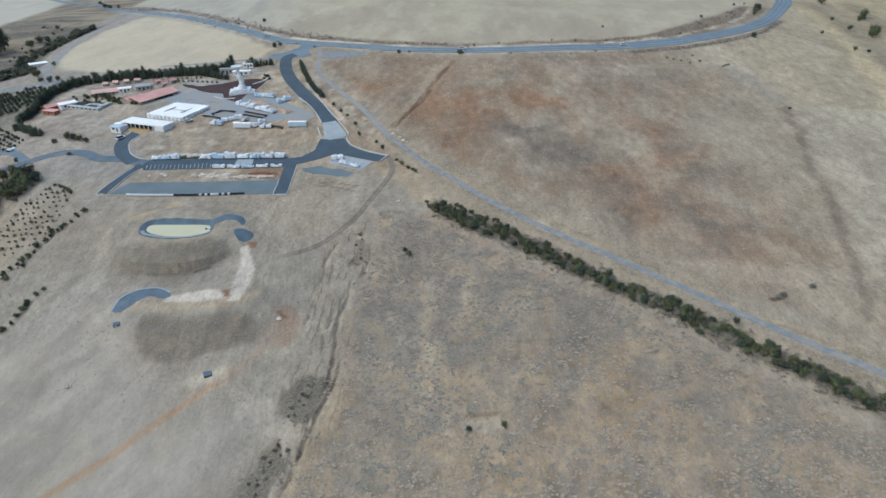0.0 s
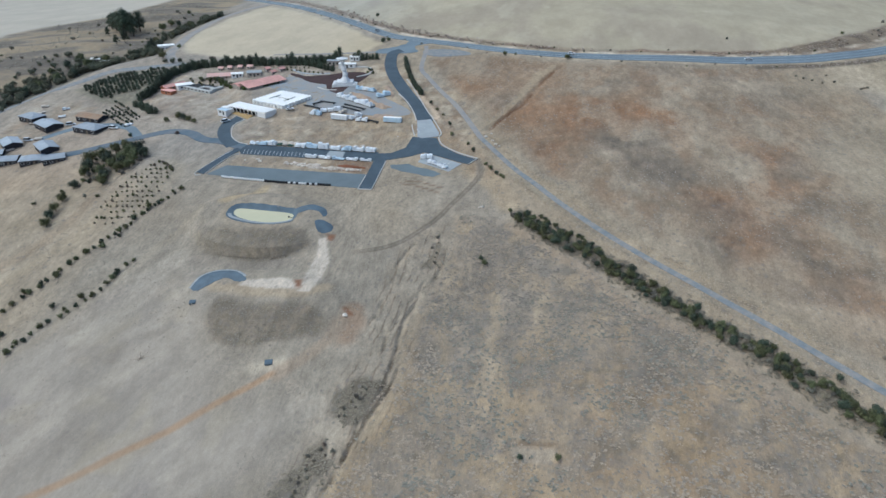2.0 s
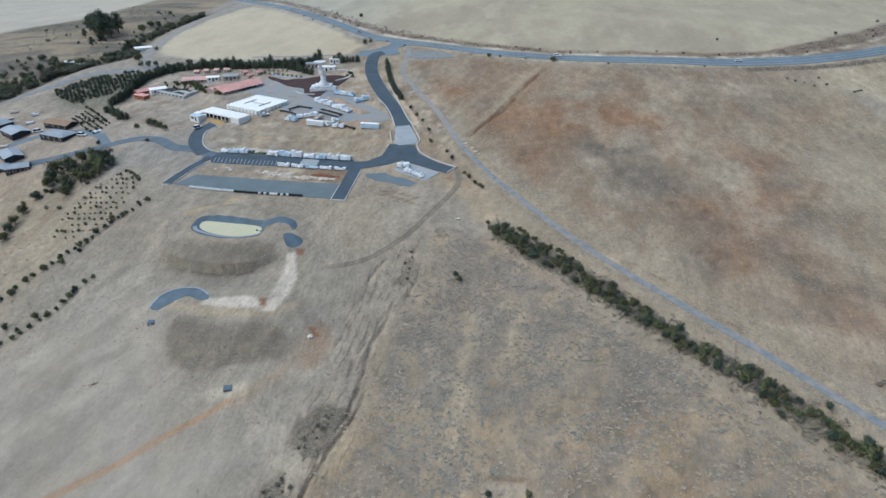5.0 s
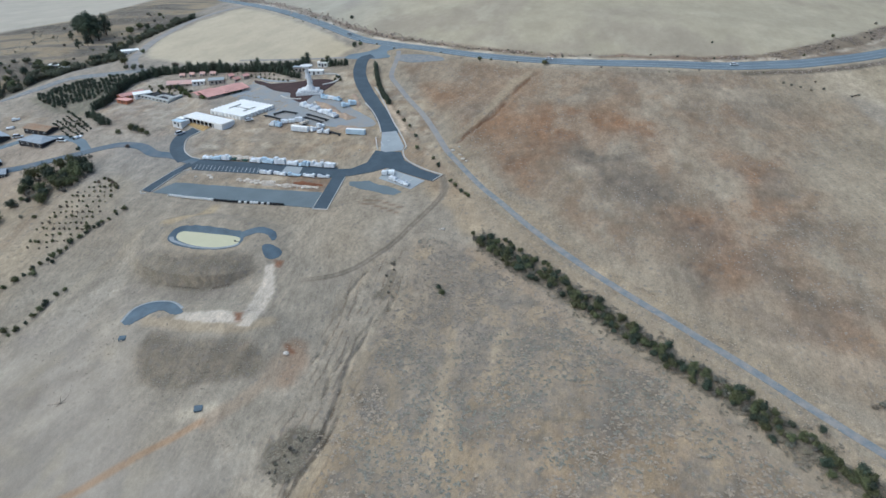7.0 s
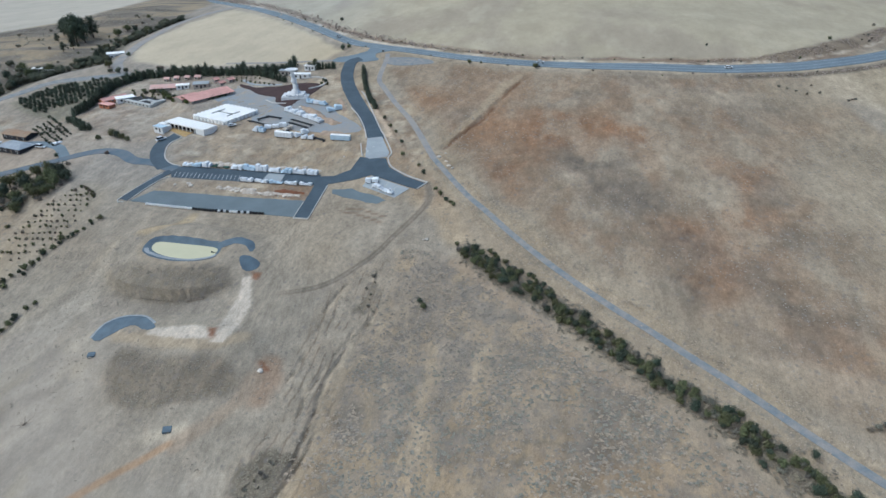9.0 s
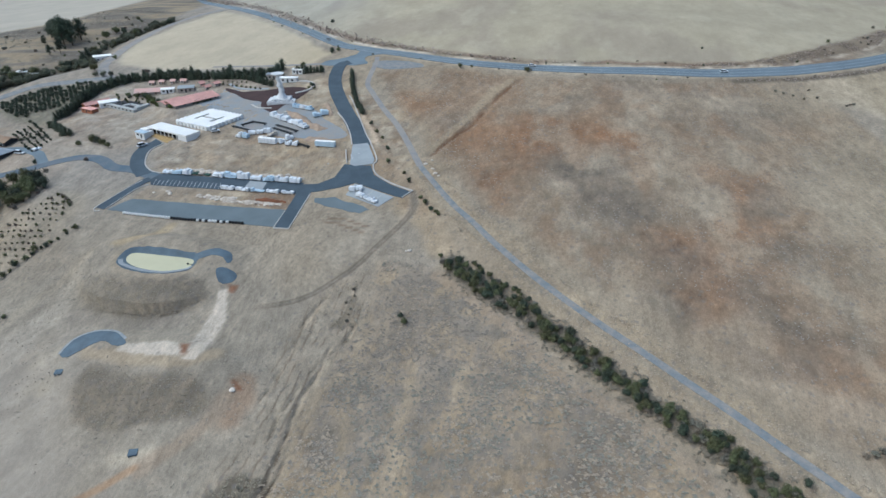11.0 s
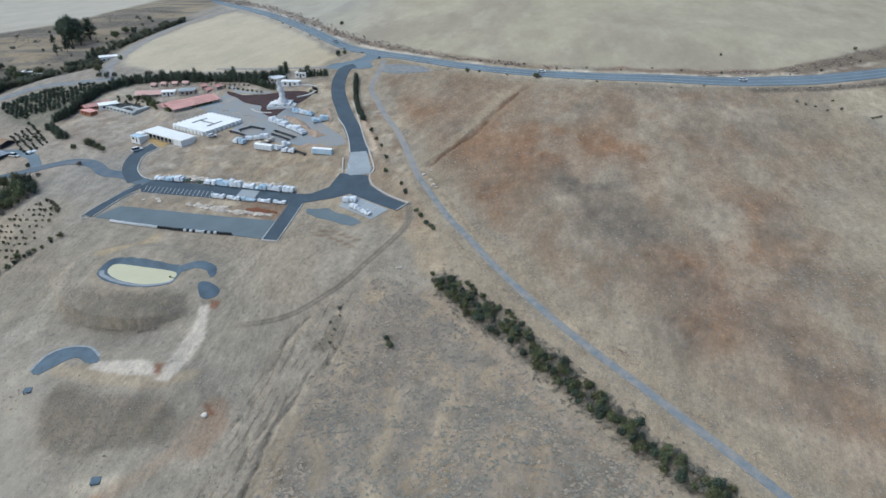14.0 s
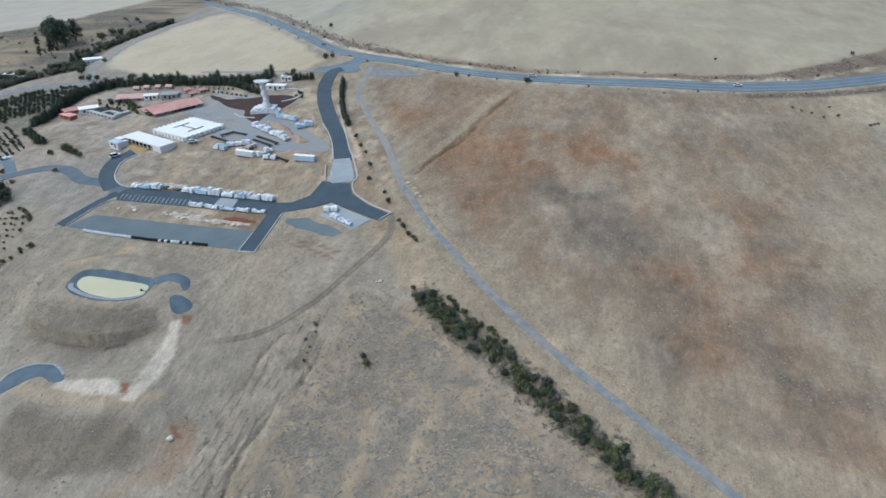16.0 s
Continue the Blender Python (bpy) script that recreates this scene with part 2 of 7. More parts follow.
CREEK_TREES = [(-273, 158), (-274, 174), (-262, 166), (-262, 148), (-267, 138), (-270, 123), (-273, 113), (-275, 144), (-255, 178), (-240, 194), (-225, 199), (-208, 178), (-233, 198), (-270, 281), (-271, 296),
               (-264, 297), (-251, 295), (-248, 258), (-245, 336), (-245, 229)]
EAST_BANK = CREEK + [(-262, 420), (-300, 600), (-500, 1500), (3000, 1500), (3000, -3000), (-300, -3000)]


def land(x, y):
    """The smooth lie of the land."""
    x, y = np.asarray(x, float), np.asarray(y, float)
    u, v = soft_limit(x, 300, 150) / 200, soft_limit(y, 350, 150) / 200
    z = (0.83 + 10.92 * u + 35.64 * v - 0.97 * u * u - 4.3 * u * v - 7.78 * v * v - 0.73 * u ** 3
         - 2.58 * u * u * v + 2.46 * u * v * v + 0.45 * v ** 3)
    for a, cx, cy, sx, sy in RISES:
        z = z + a * np.exp(-(((x - cx) / sx) ** 2 + ((y - cy) / sy) ** 2))
    for a, cx, cy, rx, ry in DAMS:
        d = np.sqrt(((x - cx) / rx) ** 2 + ((y - cy) / ry) ** 2)
        k = np.clip((1.75 - d) / 0.75, 0, 1)
        z = z + a * k * k * (3 - 2 * k)
    return z


def cuts(x, y):
    """Gullies, washed-out lines and the rough of the ground."""
    z = 0.0
    for line, deep, wide, seed in ((GULLY, 0.8, 1.1, 3), (GULLY_SIDE, 0.7, 0.9, 4), (GULLY_FORK, 0.8, 1.0, 5), (RILL, 0.5, 0.8, 6)):
        g = line_dist(x + 1.6 * (fnoise(x, y, 2.6, seed) - 0.5), y, line) + 0.9 * (fnoise(x, y, 4, seed + 3) - 0.5)
        z = z - deep * (1 - step(g, 0.1, wide)) * step(fnoise(x, y, 5, seed + 10), 0.3, 0.62)
    g = line_dist(x, y, EROSION) + 2.5 * (vnoise(x, y, 6, 8) - 0.5)
    z = z - 1.0 * (1 - step(g, 0.4, 2.4))
    wild = step(line_dist(x, y, [(36, -20), (36, -200)]), 6, 30)
    z = z + 0.25 * (fnoise(x, y, 9, 21) - 0.5) + 0.45 * (1 - wild) * (fnoise(x, y, 5, 25) - 0.5)
    return z


def height(x, y):
    return float(land(x, y))


# ---- ways and surfaces, as lines and outlines on the plan ----
MAIN_ROAD = [(-520, 760), (-372, 594), (-293, 490), (-224, 404), (-152, 330), (-98, 275), (-50, 226), (-25, 212), (2, 201), (43, 185), (81, 176),
             (116, 172.5), (151, 172.5), (186, 173), (213, 178), (233.3, 183.4), (250, 190.5), (268, 199.5), (285, 210.5), (303.4, 226), (326.2, 253.9), (353.2, 297.7), (375, 340), (400, 420), (430, 520)]
ENTRY_ROAD = [(-30, 214), (-31.5, 193), (-33.8, 180), (-30.7, 160), (-24.6, 142), (-16, 124), (-6, 105.6), (1.2, 92.8), (7.6, 80), (11, 73), (12.2, 69.5)]
WEST_ROAD = [(-228, 2), (-212, 11.5), (-202, 19), (-174, 24), (-160, 31), (-146, 39), (-137, 45.6), (-127, 49.6), (-115, 47.6), (-103, 40), (-91, 38.5), (-77, 33)]
LOOP_ROAD = [(-143, 42), (-151, 50), (-158, 55.5), (-174, 59.6), (-192, 56), (-206, 43)]
NORTH_ROAD = [(-83, 34), (-92, 43), (-97.5, 53), (-98.6, 61), (-95, 68)]
RIGHT_LEG = [(-2, 31), (-1.6, 22), (-1.8, 0.5)]
LEFT_LEG = [(-78, 31), (-81.5, 25), (-87, 5)]
OLD_ROAD = [(-300, 20), (-280, 52), (-268, 78), (-259, 105), (-248, 121), (-240, 134), (-234.5, 146), (-226, 152.5), (-213, 155.5), (-199, 159.5), (-186, 163)]
CREEK_ROAD = [(-180, 161), (-189, 165), (-203, 179.7), (-210.4, 193.1), (-217, 218), (-222.7, 240), (-227, 268), (-231, 306), (-229, 333), (-221, 364), (-210, 385)]
GRAVEL_ROAD = [(-14, 196), (-11.5, 184), (-10, 168), (-7, 148.2), (-0.5, 135.2), (11.8, 113.2), (23.3, 94.8), (32, 78.5), (45, 52), (63.5, 24.2), (74.5, 10.7), (88, -6.2), (104.6, -24.5), (121.8, -41.2),
               (136.7, -54.3), (147.6, -64.2), (160, -75.3), (174.7, -89.4), (187.4, -101), (206, -117), (225, -133)]
TRACK_LINE = [(46.5, 30), (49.4, 19), (48, 10.6), (45.2, 2.5), (40.6, -9), (36, -19.2), (31.8, -26), (26.5, -33.8), (20.2, -39.4), (12.1, -43), (4, -45)]
ORANGE_TRACK = [(-3, -108), (-12.4, -117), (-26, -130), (-39, -141), (-49.5, -150), (-61, -158), (-80, -170)]
PAD = [(7.2, 71), (14.5, 72.7), (22.2, 56.6), (22.1, 52.7), (14.2, 50.3), (11.6, 52)]
JUNCTION = [(9, 52), (14.2, 51), (21.9, 51.2), (25.7, 43), (35, 35.5), (45.6, 30), (42.4, 25.4), (39.5, 26.3), (19, 35.9), (12.9, 31.7), (3.4, 27.7), (-4, 26),
            (-5.8, 33), (2, 34), (8, 40)]
LOAD_PAD = [(19, 35.4), (39, 25.6), (34.2, 18.1), (17.5, 26.3)]
GREY_STRIP = [(4.8, 22.2), (13.5, 23.9), (30.7, 16.3), (27, 13), (16, 16), (5.6, 19)]
UPPER_LOT = [(-81, 34.5), (-73, 36.5), (-40, 35.5), (-4.6, 34.4), (-4.6, 26), (-40, 26), (-75, 26)]
GRAVEL_LOT = [(-77, 14), (-55, 13.8), (-6, 13.2), (-4, 12.6), (-4.6, 1), (-20, 1.8), (-83.5, 4.6)]
YARD_LOT = [(-112, 128), (-88, 139), (-70, 126), (-52, 120), (-42, 122), (-24, 108), (-14, 96), (-4, 88), (0, 78), (-14, 76), (-30, 78), (-48, 83), (-60, 87), (-66, 97), (-72, 108), (-90, 112)]
PLAZA_AREA = [(-94, 141.5), (-88, 139.5), (-81, 136), (-72, 137), (-64.7, 138.5), (-56.4, 142.4), (-48.8, 143.2), (-42.3, 141.2), (-39.5, 137.3), (-41.5, 127), (-46, 118), (-47.5, 111.8), (-49.3, 106.5), (-59, 113.5), (-62.1, 120.8), (-70, 123.4), (-76.3, 126.5), (-83.2, 132.5), (-90, 136.4)]
POND_LEVEL = -2.35
POND = [(-52.6, -29.3), (-53.6, -25.8), (-52.4, -23.6), (-41.2, -23.6), (-28.5, -23.9), (-26, -26.3), (-25.7, -29.3), (-27.5, -31.7), (-34, -34.6), (-42.3, -34.4), (-48.8, -32.3)]
POND_LINER = [(-55, -31.5), (-56.6, -26.5), (-54.6, -22.6), (-49.6, -20.9), (-38.8, -21.1), (-26.9, -22.6), (-24.4, -26.6), (-25.4, -33), (-32.7, -36.8), (-42.3, -37.3), (-50.6, -35.4)]
LINER_ARC = [(-27, -24.4), (-24.6, -21), (-19.3, -18.4), (-14.2, -19.5), (-11.6, -23.4), (-12.3, -26.2), (-15.5, -23.6), (-20.2, -23.1), (-24.2, -25.9)]
LINER_PATCH = [(-15.2, -30.1), (-12.8, -28.6), (-8.2, -29.3), (-6.5, -31.9), (-8.6, -34.5), (-12.3, -34.9)]
LIME_BANK = [(-11.5, -38.3), (-7.7, -37.2), (-4.5, -44.5), (-1.5, -55), (-0.5, -64.5), (-2.1, -70.4), (-9, -71), (-6.2, -68.7), (-9, -58.9), (-7.6, -54.9), (-8.6, -46.2)]
LIME_STRIP = [(-32.4, -66.5), (-22, -65.2), (-11.1, -65), (-6.5, -68.8), (-19.5, -69.7), (-31.4, -69.9)]
LOWER_RIM = [(-50.4, -73.6), (-49.6, -66.6), (-46.6, -62.5), (-42.5, -61.1), (-37.3, -61.6), (-31.4, -65.3)]
LOWER_ARC = LOWER_RIM + [(-30.7, -67.5), (-34.6, -68.2), (-38.1, -66.4), (-41.6, -68.3), (-44.5, -71.4), (-46.8, -74.4)]
GOLD_FIELD = [(-199, 189), (-213, 215), (-221, 250), (-222, 294), (-214, 352), (-205, 372), (-144, 312), (-60, 222), (-46, 203), (-58, 176), (-100, 173), (-150, 172)]
BROWN_FIELD = [(-10, 166), (22, 112), (48, 60), (68, 32), (95, 2), (135, -38), (175, -76), (215, -105), (330, -150), (330, 40), (262, 78), (240, 168), (160, 160), (80, 164), (20, 178)]
TRACT_SURFACES = [(MAIN_ROAD, 6), (ENTRY_ROAD, 7), (WEST_ROAD, 5), (LOOP_ROAD, 4), (NORTH_ROAD, 6), (RIGHT_LEG, 6), (LEFT_LEG, 5), (OLD_ROAD, 5),
                  (CREEK_ROAD, 5), (GRAVEL_ROAD, 4), (TRACK_LINE, 4), (ORANGE_TRACK, 3)]
FLAT_SURFACES = [PAD, JUNCTION, LOAD_PAD, GREY_STRIP, UPPER_LOT, GRAVEL_LOT, YARD_LOT, PLAZA_AREA, POND_LINER, LINER_PATCH, LINER_ARC, LOWER_ARC, LIME_BANK, LIME_STRIP]


def axis(parts):
    """Grid lines: runs of (from, to, gap)."""
    out = []
    for a, b, g in parts:
        n = max(1, round((b - a) / g))
        out += [a + (b - a) * i / n for i in range(n)]
    return np.array(out + [parts[-1][1]])


GX = axis([(-3200, -1400, 300), (-1400, -700, 70), (-700, -450, 25), (-450, -240, 6), (-240, -110, 3), (-110, -60, 1.5), (-60, 12, 1.0), (12, 48, 0.55), (48, 60, 0.8), (60, 235, 1.4), (235, 330, 2.2), (330, 430, 5), (430, 520, 12), (520, 1000, 60), (1000, 3200, 300)])
GY = axis([(-1500, -500, 200), (-500, -260, 20), (-260, -200, 5), (-200, -155, 1.5), (-155, -30, 0.8), (-30, -18, 0.9), (-18, 165, 1.4), (165, 230, 1.8), (230, 300, 3), (300, 480, 6), (480, 800, 20), (800, 1500, 100), (1500, 4200, 300)])
X, Y = np.meshgrid(GX, GY)
calm = np.ones_like(X)
for pts, w in TRACT_SURFACES:
    calm = np.minimum(calm, step(line_dist(X, Y, pts), w, w + 5))
for pts in FLAT_SURFACES:
    calm = np.minimum(calm, step(-poly_dist(X, Y, pts), 1, 5))
hill = 8 * step(-poly_dist(X, Y, EAST_BANK), 4, 70)
Z = land(X, Y) + cuts(X, Y) * calm + hill - 2.5 * (1 - step(line_dist(X, Y, CREEK), 2, 16))

# the basin of the pond: a crest all round, lined sides and a bed under the water
dl, dw = poly_dist(X, Y, rounded(POND_LINER)), poly_dist(X, Y, rounded(POND))
Z = np.where(dl > -14, np.maximum(Z, POND_LEVEL + 0.3 - 0.35 * np.maximum(0, -dl - 1.2)), Z)
share = np.clip(dl / np.maximum(dl - dw, 0.3), 0, 1)
Z = np.where(dl > 0, np.where(dw > 0, POND_LEVEL - 0.15 - 0.2 * np.minimum(dw, 3), Z * (1 - share) + (POND_LEVEL - 0.12) * share), Z)
# the cut bank beside the highway bend
ROAD_BANK = [(172, 177.5), (203, 183.5), (235, 192), (253, 203.6), (265, 211.5), (286, 230), (302, 248.4), (330, 300), (318, 288.5), (281, 246), (258.6, 223.7), (239, 208), (221, 197.5), (204, 191), (173, 184.5)]
Z = Z + 1.6 * (1 - step(line_dist(X, Y, ROAD_BANK[8:]), 0, 16)) * step(X, 190, 250)

# ground levelled for the buildings
LEVELS = [(-91.7, 77.0, 16.5, 6.5, -20.3), (-80.3, 94.6, 13, 13.5, -19), (-104.6, 120.5, 15, 8, 64)]
for cx, cy, rx, ry, deg in LEVELS:
    c, s = math.cos(radians(deg)), math.sin(radians(deg))
    qx, qy = np.abs((X - cx) * c + (Y - cy) * s) - rx, np.abs(-(X - cx) * s + (Y - cy) * c) - ry
    m = 1 - step(np.maximum(qx, qy), 0, 6)
    Z = Z * (1 - m) + float(land(cx, cy)) * m

# soil and dry-grass colours by tract of land, plus painted haze and shade
wx, wy = X + 9 * (fnoise(X, Y, 22, 31) - 0.5), Y + 9 * (fnoise(X, Y, 22, 32) - 0.5)
col = np.empty((*X.shape, 3))
col[:] = (0.335, 0.292, 0.238)
scrub = np.zeros_like(X)


def lay(mask, rgb, scrubby=None):
    m = np.clip(mask, 0, 1)
    col[:] = col * (1 - m[..., None]) + np.array(rgb) * m[..., None]
    if scrubby is not None:
        scrub[:] = scrub * (1 - m) + scrubby * m


n1, n2, n3, n4 = fnoise(X, Y, 60, 41), fnoise(X, Y, 26, 42), fnoise(X, Y, 11, 43), fnoise(X, Y, 4.5, 47)
lay(step(n1, 0.35, 0.7) * 0.6, (0.315, 0.295, 0.27))
# scrubby hillside between the gully and the shrub belt
slope_area = [(44, -16), (68, -20), (100, -48), (140, -88), (185, -128), (260, -210), (60, -260), (8, -230), (30, -140), (40, -90), (44, -50)]
sm = step(poly_dist(wx, wy, slope_area), -4, 5)
Z = Z + calm * sm * (0.9 * (fnoise(X, Y, 15, 81) - 0.5) + 0.3 * (fnoise(X, Y, 4.5, 82) - 0.5))
lay(sm * 0.9, (0.312, 0.278, 0.245), 0.75)
streak = fnoise(X * 1.2 + 0.12 * Y, Y * 0.3, 9, 46, 4)
mottle, flecks, spots = fnoise(X, Y, 16, 48, 5), fnoise(X, Y, 7, 49, 4), fnoise(X, Y, 3.6, 147, 3)
straw = sm * step(X - 0.6 * Y + 60 * (mottle - 0.5), 118, 190)
lay(straw * (0.35 + 0.5 * step(n2, 0.35, 0.65)), (0.34, 0.262, 0.185), 0.6)
lay(sm * step(streak, 0.5, 0.66) * 0.55, (0.405, 0.352, 0.285), 0.45)
lay(sm * step(mottle, 0.47, 0.62) * 0.55, (0.235, 0.218, 0.202), 1.0)
lay(sm * step(flecks, 0.53, 0.64) * 0.4, (0.225, 0.207, 0.192), 1.0)
lay(sm * step(fnoise(X, Y, 8, 146, 4), 0.52, 0.62) * 0.6, (0.42, 0.345, 0.255), 0.5)
lay(sm * step(spots, 0.58, 0.7) * 0.6, (0.19, 0.176, 0.16), 1.0)
for x, y, r in ((60, -101, 7), (70, -128, 7), (85, -121, 8), (97, -93, 9), (121, -93, 8), (88, -80, 7), (112, -115, 8), (51, -69, 6)):
    lay(sm * (1 - step(np.hypot(wx - x, wy - y), 1, r)) * (0.3 + 0.5 * flecks), (0.245, 0.23, 0.222), 1.0)
for pts, w in (([(66, -60), (68.4, -79), (71, -105), (74.4, -126), (80, -160)], 3.5), ([(48, -50), (51, -80), (56, -110)], 2.5), ([(82, -62), (83, -85)], 3)):
    lay(sm * (1 - step(line_dist(wx, wy, pts), 0.5, w)) * 0.65, (0.405, 0.348, 0.275), 0.4)
lay((1 - step(line_dist(wx, wy, [(82, -130), (90, -129.2)]), 1.6, 3.0)) * 0.75, (0.42, 0.385, 0.35), 0.1)
lay((1 - step(line_dist(wx, wy, [(81.5, -126.4), (90.5, -125.8)]), 0.3, 1.1)) * 0.7, (0.2, 0.15, 0.115), 0.4)
lay(sm * (1 - step(line_dist(wx, wy, [(68, -23.5), (80, -33), (97, -49.5), (117, -67.5), (129, -78.5), (152, -98.5), (179, -121), (199, -139)]), 1.2, 3.4)) * 0.75, (0.395, 0.325, 0.262), 0.15)
# washed-out ground down the gully, with dark cut lines and bare pale sides
g = line_dist(wx, wy, GULLY)
axis_line = [(36, -34), (34, -60), (32.5, -85), (32, -105), (27, -130), (22, -150)]
band = 1 - step(line_dist(wx, wy, axis_line), 7, 13)
lay(band * 0.6, (0.375, 0.33, 0.275), 0.35)
lay(band * step(fnoise(X, Y, 6, 70, 4), 0.5, 0.64) * 0.55, (0.29, 0.255, 0.215), 0.6)
lay((1 - step(line_dist(wx - 4.0, wy, GULLY[14:]), 1.0, 5.0)) * (0.25 + 0.6 * n3), (0.41, 0.335, 0.245), 0.3)
# dark lines: shade in the cuts and scrub there, put into the soil colour
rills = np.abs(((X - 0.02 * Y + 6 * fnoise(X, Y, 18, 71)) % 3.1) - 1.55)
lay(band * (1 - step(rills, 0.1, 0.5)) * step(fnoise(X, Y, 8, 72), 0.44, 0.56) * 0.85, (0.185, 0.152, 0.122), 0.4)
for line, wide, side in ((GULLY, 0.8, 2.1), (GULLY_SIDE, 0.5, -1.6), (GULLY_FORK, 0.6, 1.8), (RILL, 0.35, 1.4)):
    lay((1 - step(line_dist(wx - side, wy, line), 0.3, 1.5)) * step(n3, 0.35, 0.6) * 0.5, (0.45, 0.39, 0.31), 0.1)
    # core of each cut, its shade and scrub coloured into the soil
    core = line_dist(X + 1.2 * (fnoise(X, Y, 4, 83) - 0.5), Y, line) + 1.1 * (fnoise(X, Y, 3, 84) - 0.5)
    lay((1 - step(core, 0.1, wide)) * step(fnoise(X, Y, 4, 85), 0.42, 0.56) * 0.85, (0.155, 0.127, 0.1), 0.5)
for pts in THICKETS:
    inside = step(poly_dist(wx, wy, pts) + 7.0 * (fnoise(X, Y, 4.5, 86, 4) - 0.52), -0.6, 1.2)
    lay(inside * 0.85, (0.155, 0.138, 0.112) if pts is not THICKETS[0] else (0.235, 0.205, 0.165), 1.0)
# pale washed ground towards the lower side
low = step(poly_dist(wx, wy, [(-10, -112), (20, -120), (10, -160), (-30, -230), (-160, -230), (-120, -110), (-70, -60), (-52, -62)]), -10, 25)
low_ground = low.copy()
lay(low * 0.75, (0.362, 0.334, 0.312), 0.15)
lay(low * step(n2, 0.5, 0.7) * 0.7, (0.29, 0.265, 0.262), 0.2)
lay(low * step(fnoise(X, Y, 12, 44), 0.52, 0.68) * 0.5, (0.41, 0.365, 0.30), 0.1)
lay(low * step(fnoise(X, Y, 8, 45), 0.58, 0.72) * 0.35, (0.28, 0.25, 0.222), 0.2)
swath = fnoise((0.85 * X - 0.53 * Y) * 1.0, (0.53 * X + 0.85 * Y) * 0.28, 10, 145, 4)
lay(low * step(swath, 0.5, 0.66) * 0.7, (0.425, 0.385, 0.345), 0.05)
lay(low * step(swath, 0.46, 0.3) * 0.5, (0.285, 0.26, 0.24), 0.2)
lay((1 - step(line_dist(wx, wy, [(-66, -58), (-70, -75), (-80, -98)]), 2, 9)) * 0.65, (0.46, 0.42, 0.375))
lay((1 - step(line_dist(wx, wy, [(-3, -104), (-12, -107)]), 1, 4)) * 0.8, (0.46, 0.41, 0.345))
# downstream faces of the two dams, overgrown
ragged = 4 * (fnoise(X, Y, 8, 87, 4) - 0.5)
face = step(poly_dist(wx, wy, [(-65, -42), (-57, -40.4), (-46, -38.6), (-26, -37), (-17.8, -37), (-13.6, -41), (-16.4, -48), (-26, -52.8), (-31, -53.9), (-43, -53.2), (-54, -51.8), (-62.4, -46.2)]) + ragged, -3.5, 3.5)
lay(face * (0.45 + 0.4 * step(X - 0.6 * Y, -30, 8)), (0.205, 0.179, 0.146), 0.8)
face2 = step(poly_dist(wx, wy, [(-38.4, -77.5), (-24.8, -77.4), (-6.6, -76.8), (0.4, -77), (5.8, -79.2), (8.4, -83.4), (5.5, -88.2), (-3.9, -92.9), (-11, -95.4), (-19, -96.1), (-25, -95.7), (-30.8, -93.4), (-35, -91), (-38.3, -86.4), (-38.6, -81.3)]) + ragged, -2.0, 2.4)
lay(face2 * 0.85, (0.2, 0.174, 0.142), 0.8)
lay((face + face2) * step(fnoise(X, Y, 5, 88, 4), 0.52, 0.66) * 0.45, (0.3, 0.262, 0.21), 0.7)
lay((1 - step(line_dist(wx, wy, [(-25, -51.6), (-19.5, -49.8)]), 0.4, 1.3)) * 0.85, (0.075, 0.062, 0.052), 0.6)
crest = poly_dist(X, Y, POND_LINER)
lay((1 - step(np.abs(crest + 1.4), 0.6, 2.6)) * step(-20 - Y, 2, 9) * 0.6, (0.385, 0.335, 0.27), 0.2)
lay((1 - step(line_dist(wx, wy, [(-58, -55), (-40, -57), (-18, -54)]), 1.5, 4.5)) * 0.5, (0.27, 0.245, 0.225), 0.3)
lay((1 - step(line_dist(wx, wy, [(-42, -72.6), (-20, -73), (-4, -73), (3, -68)]), 1.2, 4)) * 0.85, (0.40, 0.335, 0.26))
lay((1 - step(line_dist(wx, wy, [(16, -76), (18, -83), (17, -91)]), 1, 6)) * 0.65, (0.30, 0.21, 0.152))
lay((1 - step(line_dist(wx, wy, [(-62, -19), (-56, -12), (-50, -6)]), 1, 4)) * 0.7, (0.46, 0.375, 0.255))
# worn tracks and limy cuts
t = line_dist(X + 2 * (n3 - 0.5), Y, smooth(ORANGE_TRACK))
lay((1 - step(t, 0.7, 2.0)) * (0.62 + 0.4 * n2), (0.385, 0.262, 0.175))
lay((1 - step(line_dist(wx, wy, [(-3, -108), (4, -101), (10, -92), (12, -82)]), 1, 4)) * 0.35, (0.36, 0.26, 0.19))
lx, ly = X + 3.0 * (fnoise(X, Y, 5, 73) - 0.5), Y + 3.0 * (fnoise(X, Y, 5, 74) - 0.5)
for pts in (LIME_BANK, LIME_STRIP):
    lay(step(poly_dist(lx, ly, pts), -0.8, 0.7) * (0.75 + 0.25 * n3), (0.63, 0.575, 0.53))
for pts in ([(-9.3, -35.3), (-6, -34.3), (-4.6, -37.8), (-6.5, -38.6)], [(-10.4, -64.6), (-7.2, -63.8), (-7, -68.2), (-9.6, -68.4)], [(12, -76.6), (13, -75.6), (16.6, -78.2), (15.6, -79.4)]):
    lay(step(poly_dist(lx, ly, pts), -0.6, 0.6) * 0.85, (0.24, 0.115, 0.07))
